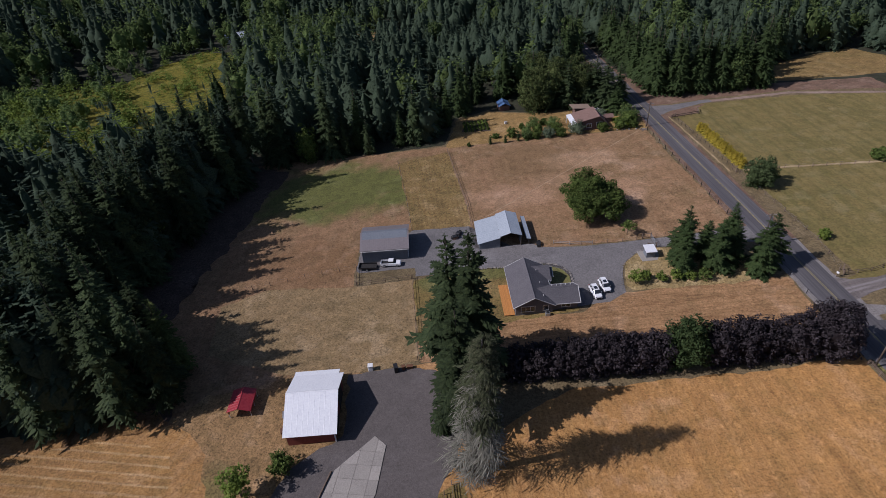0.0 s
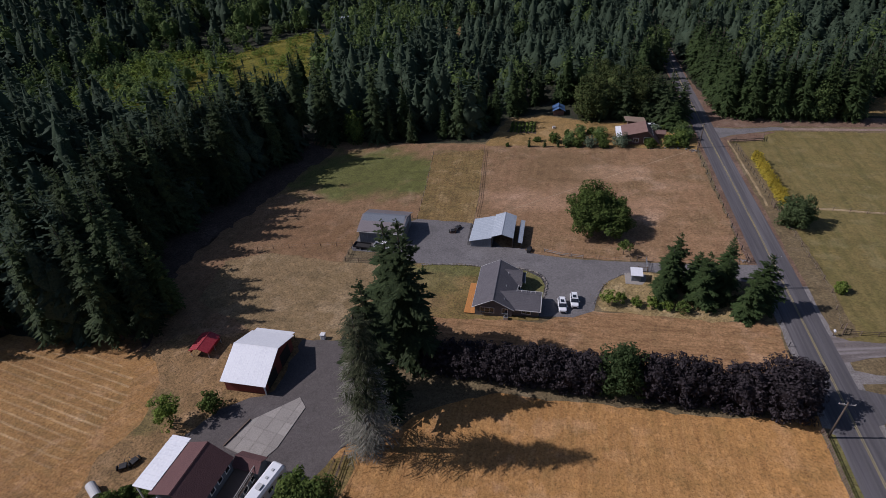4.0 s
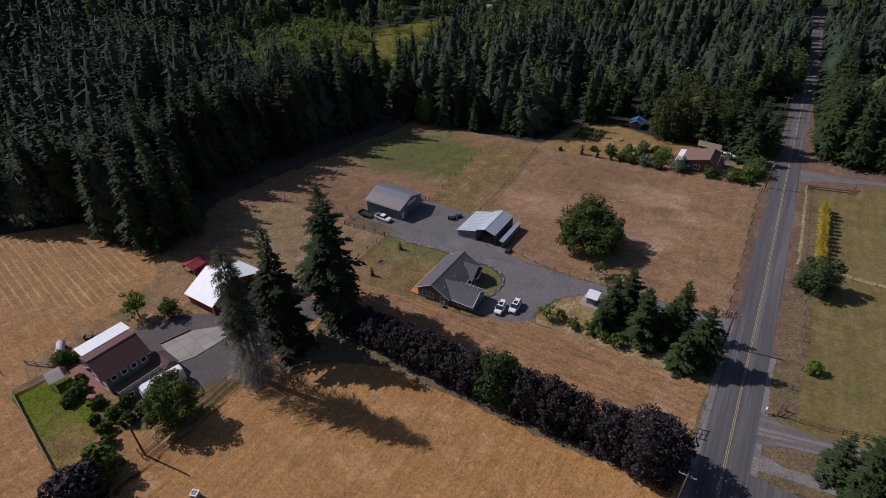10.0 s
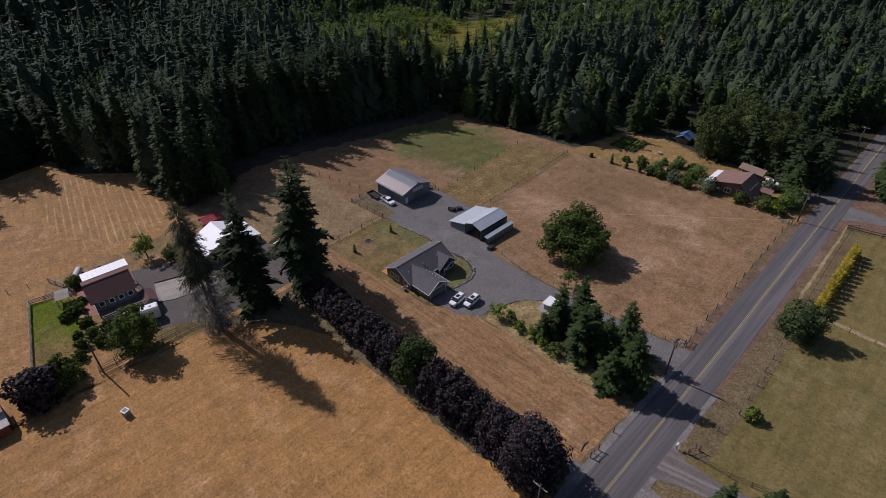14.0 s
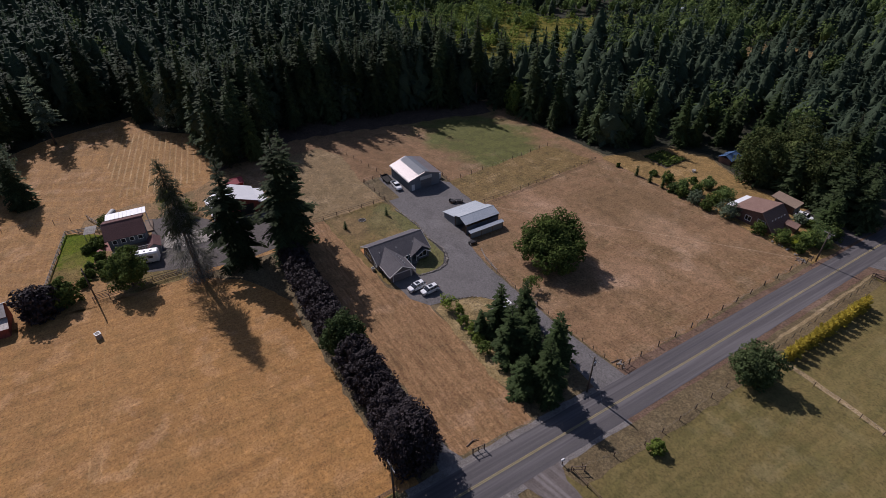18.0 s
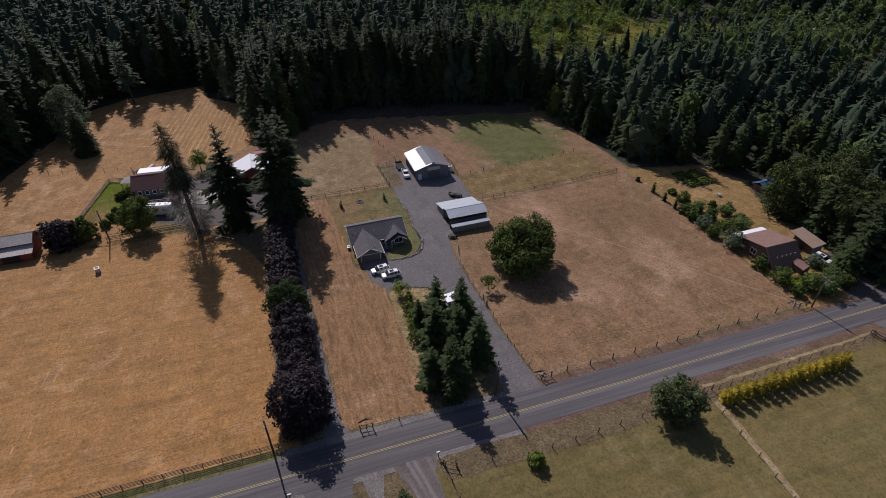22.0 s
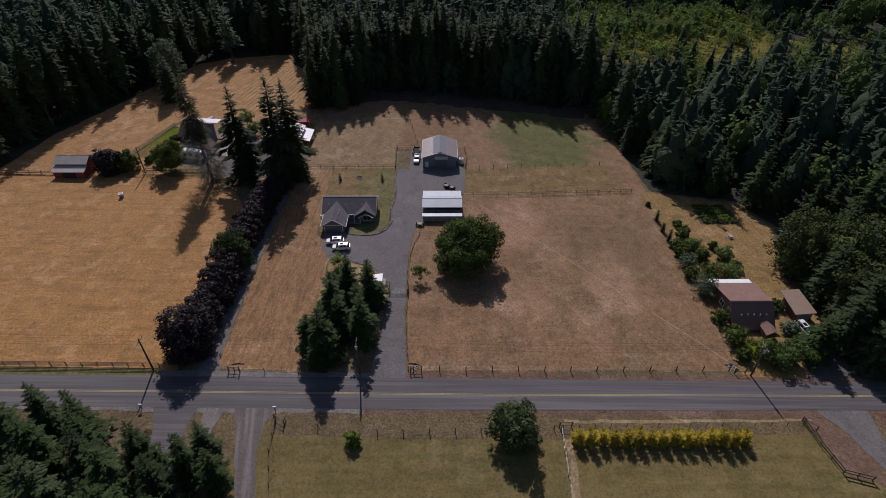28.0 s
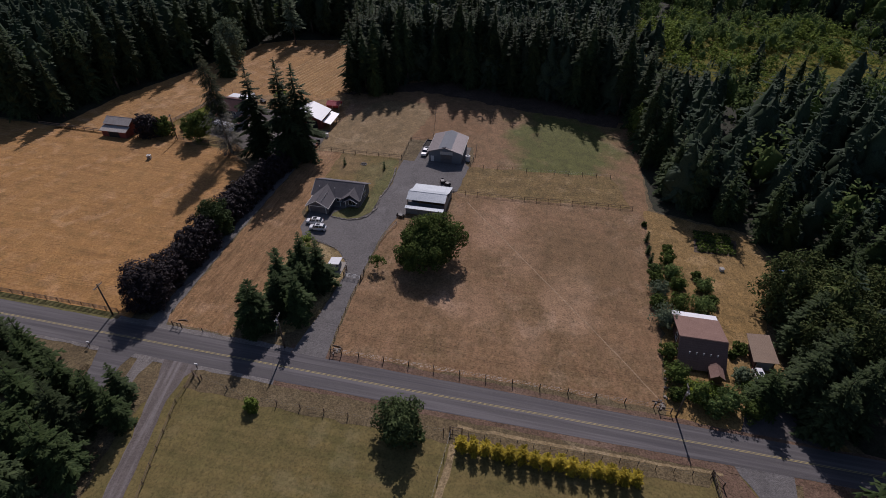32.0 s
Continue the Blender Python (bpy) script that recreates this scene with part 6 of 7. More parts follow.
def fence(points, spacing, label, mat=None, post=0.07, height=1.25, rails=(0.55, 1.05), rail=0.045, wire=False, every=1):
    """Posts along a line, with rails or wires between them."""
    mat = mat or M_WOOD
    f = thing("fence", points[0][0], points[0][1], 0.0, label=label, category="fence")
    x0, y0 = points[0]
    pm = Shape().box(-post, -post, -0.3, post, post, height, post * 0.3).make("post", mat, f)
    mesh = pm.data
    first, spots = True, []
    for (ax, ay), (bx, by) in zip(points, points[1:]):
        n = max(1, round(math.hypot(bx - ax, by - ay) / spacing))
        spots += [(ax + (bx - ax) * k / n, ay + (by - ay) * k / n) for k in range(n)]
    spots.append(points[-1])
    for x, y in spots:
        m = pose(x - x0, y - y0, gz(x, y), rng.uniform(-2.5, 2.5), rng.uniform(-2.5, 2.5), rng.uniform(0, 20))
        if first:
            pm.matrix_basis, first = m, False
        else:
            shared("post", mesh, f, m)
    for (ax, ay), (bx, by) in zip(spots, spots[1:]):
        for h in rails:
            s = Shape()
            a, b = (ax - x0, ay - y0, gz(ax, ay) + h), (bx - x0, by - y0, gz(bx, by) + h)
            if wire:
                s.tube(a, b, 0.006, n=3)
                s.make("wire", M_STEEL, f)
            else:
                d = Vector((bx - ax, by - ay, 0)).normalized()
                w = Vector((-d.y, d.x, 0)) * rail * 0.5
                u = Vector((0, 0, rail * 1.4))
                A, B = Vector(a) - d * 0.05, Vector(b) + d * 0.05
                s.add([A - w - u, A + w - u, A + w + u, A - w + u, B - w - u, B + w - u, B + w + u, B - w + u],
                      [(0, 1, 2, 3), (7, 6, 5, 4), (0, 4, 5, 1), (1, 5, 6, 2), (2, 6, 7, 3), (3, 7, 4, 0)])
                s.make("rail", mat, f)
    return f


WIRED = "dark wooden posts with wire along the pasture"
fence([(71.2, 106.5), (70.9, 140), (70.5, 164.6)], 4.9, WIRED, M_BLACKMETAL, 0.075, 1.4, (0.4, 0.8, 1.2), wire=True)
fence([(71.9, 74.6), (72.0, 80), (72.2, 86)], 4.2, "posts and wire along the mown strip", M_BLACKMETAL, 0.06, 1.2, (0.5, 1.0), wire=True)
fence([(70.6, 105.6), (60, 104.7), (50, 104.5), (43.2, 104.2), (36.2, 104.5)], 3.0, "wire fence with dark posts beside the gravel drive", M_WOOD, 0.05, 1.15, (0.5, 1.0), wire=True)
fence([(36.2, 104.5), (31.0, 105.2), (27.4, 106.4)], 2.6, "low weathered rail fence beside the gravel drive", M_GREYWOOD, 0.06, 1.0, (0.45, 0.85), 0.045)
fence([(8.8, 117.4), (8.4, 130.3), (5.2, 165.2)], 3.1, "dark wooden rail fence along the grass lane", M_WOOD, 0.06, 1.15, (0.5, 1.0), 0.03)
fence([(-6.6, 119.0), (-8.6, 140), (-11.0, 160.0)], 4.2, "dark wooden posts with wire along the grass lane", M_WOOD, 0.07, 1.25, (0.5, 1.0), wire=True)
fence([(-5.6, 72.8), (-6.0, 84), (-6.6, 98.4)], 3.3, "wooden rail fence behind the house lawn", M_WOOD, 0.07, 1.25, (0.6, 1.1), 0.028)
fence([(-6.8, 98.4), (-12.8, 98.2), (-19.2, 97.8)], 3.1, "wooden rail fence beside the workshop", M_WOOD, 0.07, 1.25, (0.6, 1.1), 0.028)
fence([(-19.4, 98.2), (-19.8, 103.6)], 2.7, "wooden rail fence beside the workshop", M_WOOD, 0.07, 1.25, (0.6, 1.1), 0.028)
fence([(-20.0, 105.0), (-32, 103), (-48, 100)], 4.0, "wire fence across the back pasture", M_WOOD, 0.06, 1.2, (0.6, 1.1), wire=True)
fence([(-8.0, 119.2), (-14.0, 119.8), (-19.5, 119.2)], 3.0, "wooden rail fence behind the workshop", M_WOOD, 0.07, 1.25, (0.6, 1.1), 0.04)
fence([(-0.4, 27.4), (-0.4, 36), (-0.8, 46.5)], 2.6, "dark weathered rail fence along the straw field", M_WOOD, 0.07, 1.15, (0.35, 0.7, 1.05), 0.045)
fence([(-1.9, 27.6), (-1.9, 36), (-2.0, 45.0)], 2.6, "dark weathered rail fence beside the farm garden", M_WOOD, 0.06, 1.1, (0.4, 0.9), 0.04)
fence([(-33.2, 23.5), (-22, 21.2), (-10.8, 19.0)], 2.4, "pale wooden rail fence round the green lawn", M_GREYWOOD, 0.07, 1.15, (0.35, 0.7, 1.05), 0.06)
fence([(-33.2, 23.5), (-32.2, 28.9), (-30.5, 31.5)], 2.4, "pale wooden rail fence round the green lawn", M_GREYWOOD, 0.07, 1.15, (0.35, 0.7, 1.05), 0.06)
fence([(-30.5, 31.5), (-35, 30.4), (-39.4, 28.6)], 2.5, "weathered rail fence behind the farm garden", M_GREYWOOD, 0.07, 1.1, (0.5, 1.0), 0.07)
fence([(-39.4, 28.6), (-44.5, 6.0), (-48, -3)], 4.0, "wire fence between the cut fields", M_WOOD, 0.06, 1.2, (0.6, 1.1), wire=True)
fence([(0.9, -20), (0.9, 3)], 3.2, "wooden rail fence beside the small barn", M_WOOD, 0.07, 1.2, (0.5, 1.0), 0.07)
fence([(71.1, -30), (71.1, 20), (71.1, 61.0)], 2.7, "dark four-rail board fence along the road", M_WOOD, 0.06, 1.3, (0.35, 0.65, 0.95, 1.22), 0.04)
fence([(82.4, 172.0), (82.8, 150), (83.4, 131.5)], 2.6, "bent metal posts with wire behind the golden hedge", M_BLACKMETAL, 0.04, 1.3, (0.5, 1.0), wire=True)
fence([(83.5, 130.0), (84.0, 118), (84.6, 97), (82.4, 86)], 4.6, "wooden posts with wire along the meadow", M_WOOD, 0.07, 1.25, (0.5, 1.0), wire=True)
fence([(83.6, 131.2), (96, 130.6), (121, 128.0), (160, 122)], 3.6, "wooden posts with wire across the meadow", M_WOOD, 0.06, 1.2, (0.6, 1.1), wire=True)
fence([(82.2, 84.4), (88, 84.6), (96.5, 86.8), (108, 90)], 3.0, "weathered rail fence beside the gravel drive", M_WOOD, 0.06, 1.1, (0.5, 0.95), 0.035)
fence([(81.4, 172.4), (86.0, 172.8), (91.0, 173.6), (92.2, 177.4)], 2.5, "dark rail fence at the meadow corner", M_WOOD, 0.08, 1.3, (0.5, 1.1), 0.08)
# braced corner frames
for x, y, tn in ((71.6, 106.0, 96), (71.9, 73.6, 85), (82.0, 84.2, 60), (71.0, 165.4, 90), (83.0, 131.0, 92), (81.8, 172.4, 40), (50.0, 104.6, 180), (49.8, 100.6, 180)):
    b = thing("corner_brace", x, y, turn=tn, label="dark braced wooden fence corner", category="fence", group="fence corners")
    for dx in (0, 2.0):
        Shape().box(dx - 0.09, -0.09, -0.2, dx + 0.09, 0.09, 1.5, 0.03).make("post", M_WOOD, b)
    for h in (0.55, 1.25):
        Shape().tube((0, 0, h), (2.0, 0, h), 0.06, n=6).make("rail", M_WOOD, b)
# drive gate, standing across the drive
gt = thing("drive_gate", 49.9, 100.9, turn=90, label="grey tubular steel gate across the gravel drive", category="gate")
for h in (0.3, 0.6, 0.9, 1.2):
    Shape().tube((0, 0, h), (3.5, 0, h), 0.035, n=6).make("bar", M_STEEL, gt)
for dx in (0, 1.2, 2.4, 3.5):
    Shape().tube((dx, 0, 0.2), (dx, 0, 1.25), 0.035, n=6).make("upright", M_STEEL, gt)


def utility_pole(x, y, h, label, arm=1.1, transformer=False, turn=0):
    p = thing("utility_pole", x, y, turn=turn, label=label, category="pole", group="utility poles")
    Shape().tube((0, 0, -0.5), (0, 0, h), 0.17, 0.12, 10).make("post", M_BARK, p, smooth=True)
    Shape().box(-arm, -0.06, h - 0.55, arm, 0.06, h - 0.42, 0.01).make("crossarm", M_GREYWOOD, p)
    for k in (-0.95, -0.4, 0.4, 0.95):
        Shape().tube((k * arm, 0, h - 0.42), (k * arm, 0, h - 0.2), 0.05, 0.03, 6).make("insulator", M_GUTTER, p)
    if transformer:
        Shape().tube((0.28, 0, h - 1.7), (0.28, 0, h - 0.9), 0.2, n=10).make("transformer", M_STEEL, p)
    return p


POLES = [(71.6, 23.5, 8.4), (71.8, 60.2, 8.2), (72.1, 97.0, 8.6), (71.6, 168.2, 8.2), (70.6, 225, 8.6)]
for i, (x, y, h) in enumerate(POLES):
    utility_pole(x, y, h, "dark wooden utility pole beside the road", transformer=i in (2, 3))
utility_pole(-0.6, 27.9, 8.4, "dark wooden utility pole at the straw field's edge", 0.7)
wires = thing("power_line", 0, 0, 0, label="thin dark overhead wires between roadside poles", category="wire")
for (ax, ay, ah), (bx, by, bh) in zip(POLES, POLES[1:]):
    for off in (-1.0, -0.45, 0.45, 1.0):
        s = Shape()
        pts = []
        for k in range(9):
            t = k / 8
            x, y = ax + (bx - ax) * t + off, ay + (by - ay) * t
            z = (gz(ax, ay) + ah) * (1 - t) + (gz(bx, by) + bh) * t - 0.2 - 4 * t * (1 - t) * 0.012 * (by - ay)
            pts.append((x, y, z))
        ring = [(x + 0.009 * math.cos(q), y, z + 0.009 * math.sin(q)) for x, y, z in pts for q in (1.57, 3.67, 5.76)]
        s.add(ring, [(3 * k + i, 3 * k + (i + 1) % 3, 3 * k + 3 + (i + 1) % 3, 3 * k + 3 + i) for k in range(8) for i in range(3)])
        s.make("wire", M_BLACKMETAL, wires)
s = Shape()
s.tube((72.1, 97.0, gz(72, 97) + 7.6), (76.4, 96.6, gz(76, 97)), 0.016, n=3)
s.make("guy_wire", M_STEEL, wires)


# ---- vehicles ----
def loft(sections, mat, name, parent, label="", smooth=True):
    """A body from cross-sections (y, half width at the bottom, half width at the top, z bottom, z top)."""
    v, f = [], []
    n = 8
    for y, wb, wt, zb, zt in sections:
        c = 0.12 * (zt - zb)
        v += [(-wb * 0.94, y, zb), (-wb, y, zb + c), (-wb * 0.5 - wt * 0.5, y, (zb + zt) / 2 + c), (-wt, y, zt - c), (-wt + c * 1.2, y, zt), (wt - c * 1.2, y, zt), (wt, y, zt - c), (wb * 0.5 + wt * 0.5, y, (zb + zt) / 2 + c), (wb, y, zb + c), (wb * 0.94, y, zb)]
    n = 10
    for k in range(len(sections) - 1):
        f += [(k * n + i, k * n + (i + 1) % n, (k + 1) * n + (i + 1) % n, (k + 1) * n + i) for i in range(n)]
    f += [tuple(range(n)), tuple(range(len(v) - 1, len(v) - n - 1, -1))]
    s = Shape()
    s.add(v, f)
    return s.make(name, mat, parent, label)


def wheels(parent, xs, ys, r=0.36, w=0.24):
    for y in ys:
        for x in xs:
            sx = 1 if x > 0 else -1
            wh = Shape().tube((x - w / 2, y, r), (x + w / 2, y, r), r, n=16).make("wheel", M_RUBBER, parent, "black rubber tyre")
            Shape().tube((x + sx * w / 2, y, r), (x + sx * (w / 2 + 0.02), y, r), r * 0.62, n=12).make("rim", M_STEEL, wh)


def suv(x, y, turn, label):
    """A white sport utility vehicle; its nose points along -y before the turn."""
    c = thing("suv", x, y, gz(x, y) + 0.1, turn, label, "car", "parked cars")
    c.scale = (0.88, 0.88, 0.88)
    loft([(-2.35, 0.7, 0.66, 0.42, 0.78), (-2.2, 0.88, 0.82, 0.32, 0.98), (-1.2, 0.96, 0.9, 0.3, 1.08), (0.0, 0.97, 0.93, 0.3, 1.1), (1.8, 0.96, 0.92, 0.3, 1.12), (2.25, 0.92, 0.86, 0.34, 1.1), (2.4, 0.82, 0.78, 0.45, 1.0)], M_WHITECAR, "body", c)
    loft([(-1.3, 0.84, 0.8, 1.04, 1.1), (-0.55, 0.85, 0.70, 1.04, 1.66), (1.7, 0.84, 0.70, 1.04, 1.68), (2.2, 0.82, 0.74, 1.04, 1.25)], M_GLASS, "windows", c, "dark tinted windows")
    loft([(-0.62, 0.70, 0.66, 1.63, 1.73), (1.75, 0.70, 0.66, 1.63, 1.74)], M_WHITECAR, "roof", c)
    Shape().box(-0.42, -0.3, 1.735, 0.42, 0.75, 1.755, 0.01).make("sunroof", M_GLASS, c, "black glass sunroof")
    for sx in (-1, 1):
        Shape().tube((sx * 0.66, -0.4, 1.79), (sx * 0.66, 1.6, 1.79), 0.025, n=5).make("roof_rail", M_BLACKMETAL, c)
        Shape().box(sx * 1.02 - 0.09, -0.95, 1.0, sx * 1.02 + 0.09, -0.78, 1.16, 0.03).make("mirror", M_WHITECAR, c)
        Shape().box(sx * 0.66 - 0.16, -2.34, 0.72, sx * 0.66 + 0.16, -2.18, 0.88, 0.03).make("headlight", M_GLASS, c)
        Shape().box(sx * 0.76 - 0.1, 2.3, 0.8, sx * 0.76 + 0.1, 2.42, 1.06, 0.02).make("tail_light", M_TAILRED, c)
        for yy in (-0.45, 0.65, 1.55):
            Shape().box(sx * 0.78 - 0.05, yy - 0.05, 1.08, sx * 0.78 + 0.05, yy + 0.05, 1.62).make("pillar", M_WHITECAR, c)
    Shape().box(-0.5, -2.42, 0.5, 0.5, -2.3, 0.7, 0.02).make("grille", M_BLACKMETAL, c)
    wheels(c, (-0.86, 0.86), (-1.45, 1.45))
    return c


suv(31.9, 86.5, 6, "white sport utility car with black sunroof on the gravel")
suv(59.6, 184.4, 100, "white car parked in the shade beside the brown garage")
suv(34.3, 88.3, 4, "white sport utility car parked beside another")

pk = thing("pickup_truck", -11.6, 104.55, gz(-11.6, 104.5) + 0.13, 86, "white four-door pickup truck beside the workshop", "pickup")
pk.scale = (0.86, 0.86, 0.86)
loft([(-2.8, 0.8, 0.76, 0.5, 0.95), (-2.6, 0.96, 0.9, 0.42, 1.12), (-1.4, 1.0, 0.95, 0.4, 1.18), (0.7, 1.0, 0.96, 0.4, 1.2)], M_WHITECAR, "body", pk)
loft([(-1.4, 0.86, 0.8, 1.12, 1.18), (-0.7, 0.86, 0.74, 1.12, 1.74), (0.55, 0.86, 0.74, 1.12, 1.76), (0.72, 0.86, 0.8, 1.12, 1.3)], M_GLASS, "windows", pk, "dark tinted windows")
loft([(-0.75, 0.74, 0.7, 1.7, 1.82), (0.6, 0.74, 0.7, 1.7, 1.82)], M_WHITECAR, "roof", pk)
Shape().box(-0.98, 0.72, 0.5, -0.88, 2.8, 1.2, 0.02).box(0.88, 0.72, 0.5, 0.98, 2.8, 1.2, 0.02).box(-0.98, 2.7, 0.5, 0.98, 2.82, 1.2, 0.02).box(-0.9, 0.72, 0.5, 0.9, 2.7, 0.7).make("bed", M_WHITECAR, pk)
Shape().box(-0.86, 0.8, 0.7, 0.86, 2.66, 0.74).make("bed_liner", M_BLACKMETAL, pk)
wheels(pk, (-0.88, 0.88), (-1.75, 1.75), 0.4, 0.27)
ft = thing("flatbed_trailer", -17.2, 104.2, turn=86, label="flat trailer with low sides parked beside the workshop", category="trailer")
Shape().box(-1.0, -2.2, 0.55, 1.0, 2.0, 0.68, 0.02).make("bed", M_DARK, ft)
for sx in (-1, 1):
    Shape().box(sx * 1.0 - 0.04, -2.2, 0.68, sx * 1.0 + 0.04, 2.0, 1.05).make("side_board", M_BLACKMETAL, ft)
Shape().box(-1.0, 1.94, 0.68, 1.0, 2.02, 1.05).make("tail_board", M_BLACKMETAL, ft)
Shape().tube((-0.7, -2.2, 0.6), (0, -3.4, 0.55), 0.06, n=6).tube((0.7, -2.2, 0.6), (0, -3.4, 0.55), 0.06, n=6).make("drawbar", M_BLACKMETAL, ft)
wheels(ft, (-1.08, 1.08), (0.0,), 0.34, 0.2)

rv = thing("motorhome", -10.2, 38.2, gz(-10.2, 38.2), -14, "white motorhome parked beside the farmhouse", "motorhome")
loft([(-3.7, 1.0, 0.9, 0.75, 1.7), (-3.45, 1.12, 1.05, 0.5, 2.6), (-3.0, 1.18, 1.12, 0.45, 2.95), (3.5, 1.18, 1.14, 0.45, 3.0), (3.7, 1.12, 1.05, 0.6, 2.85)], M_WHITECAR, "body", rv)
Shape().box(-0.95, -3.62, 1.55, 0.95, -3.46, 2.35, 0.03).make("windscreen", M_GLASS, rv)
for k, yy in enumerate((-1.9, 0.1, 2.1)):
    for sx in (-1, 1):
        Shape().box(sx * 1.17 - 0.03, yy - 0.5, 1.6, sx * 1.17 + 0.03, yy + 0.5, 2.2, 0.01).make("side_window", M_GLASS, rv)
Shape().box(-0.45, -1.2, 2.97, 0.45, -0.2, 3.22, 0.06).make("air_conditioner", M_GUTTER, rv)
for yy in (0.9, 2.3):
    Shape().box(-0.22, yy - 0.22, 2.98, 0.22, yy + 0.22, 3.1, 0.03).make("roof_vent", M_GUTTER, rv)
wheels(rv, (-1.0, 1.0), (-2.4, 1.7), 0.42, 0.28)

# ---- small buildings and things round the farm ----
sb = thing("small_barn", 0, 0, gz(0, 9) + 0.7, label="small red barn with pale metal roofs", category="barn")
lap_wall(sb, "y", 4.6, 13.0, [(-4.4, -1.0), (0.6, -1.0), (0.6, 2.7), (-1.7, 3.9), (-4.4, 2.5)], M_REDWALL)
lap_wall(sb, "y", 4.6, 13.0, [(0.6, -1.0), (2.9, -1.0), (2.9, 1.5), (0.6, 2.1)], M_REDWALL)
gable_roof(sb, "y", 4.2, 13.4, -4.8, 2.35, 1.0, 2.7, -1.7, 4.1, M_TANMETAL, 0.8, "weathered tan metal roof slope", 0.06)
s = Shape()
ribbed(s, (3.3, 4.2, 1.5), (3.3, 13.4, 1.5), (0.6, 13.4, 2.3), (0.6, 4.2, 2.3), 0.06, 0.8)
s.make("lean_to_roof", M_TANMETAL, sb)
Shape().box(2.9, 7.0, -0.9, 2.97, 10.6, 1.3).make("stable_door", M_DARK, sb)
bx = thing("slatted_crate", 12.6, 27.4, turn=20, label="grey slatted crate with a pale-rimmed top on the straw field", category="crate")
for dx in (-0.46, 0.46):
    for dy in (-0.41, 0.41):
        Shape().box(dx - 0.05, dy - 0.05, 0.0, dx + 0.05, dy + 0.05, 1.15).make("post", M_GREYWOOD, bx)
for k in range(5):
    z = 0.06 + 0.22 * k
    for dy in (-0.47, 0.47):
        Shape().box(-0.5, dy - 0.012, z, 0.5, dy + 0.012, z + 0.17).make("slat", M_GREYWOOD, bx)
    for dx in (-0.52, 0.52):
        Shape().box(dx - 0.012, -0.45, z, dx + 0.012, 0.45, z + 0.17).make("slat", M_GREYWOOD, bx)
for dy in (-0.44, 0.44):
    Shape().box(-0.57, dy - 0.09, 1.15, 0.57, dy + 0.09, 1.22, 0.01).make("rim", M_TRIM, bx)
for dx in (-0.48, 0.48):
    Shape().box(dx - 0.09, -0.35, 1.15, dx + 0.09, 0.35, 1.22, 0.01).make("rim", M_TRIM, bx)
Shape().box(-0.39, -0.35, 1.12, 0.39, 0.35, 1.17).make("lid", M_GREYWOOD, bx)
tk = thing("storage_tank", -36.8, 34.0, turn=-32, label="pale horizontal storage tank on a wooden cradle", category="tank")
Shape().tube((-1.5, 0, 1.0), (1.5, 0, 1.0), 0.75, n=16).make("shell", M_GUTTER, tk, smooth=False)
for dx in (-1.1, 1.1):
    Shape().box(dx - 0.12, -0.8, 0, dx + 0.12, 0.8, 0.4).make("cradle", M_WOOD, tk)
pg = thing("pergola", -28.8, 29.1, turn=-12, label="weathered grey slatted garden shelter", category="pergola")
for dx in (-1.6, 1.6):
    for dy in (-1.1, 1.1):
        Shape().box(dx - 0.06, dy - 0.06, 0, dx + 0.06, dy + 0.06, 2.0).make("post", M_GREYWOOD, pg)
for k in range(14):
    Shape().box(-1.8 + 0.265 * k, -1.3, 2.0, -1.8 + 0.265 * k + 0.2, 1.3, 2.06).make("slat", M_GREYWOOD, pg)
pt = thing("picnic_table", -19.4, 30.2, turn=30, label="small red-brown outdoor table by the deck", category="table")
Shape().box(-0.8, -0.45, 0.7, 0.8, 0.45, 0.76, 0.02).make("tabletop", M_REDDECK, pt)
for dx in (-0.6, 0.6):
    Shape().box(dx - 0.05, -0.35, 0, dx + 0.05, 0.35, 0.7).make("leg", M_REDDECK, pt)
dt = thing("deck_table", -26.4, 34.2, FZ + 0.14, 25, "pale table on the farm deck", "table")
Shape().box(-1.0, -0.5, 0.68, 1.0, 0.5, 0.74, 0.02).make("tabletop", M_TRIM, dt)
for dx in (-0.8, 0.8):
    Shape().box(dx - 0.05, -0.4, 0, dx + 0.05, 0.4, 0.68).make("leg", M_WOOD, dt)
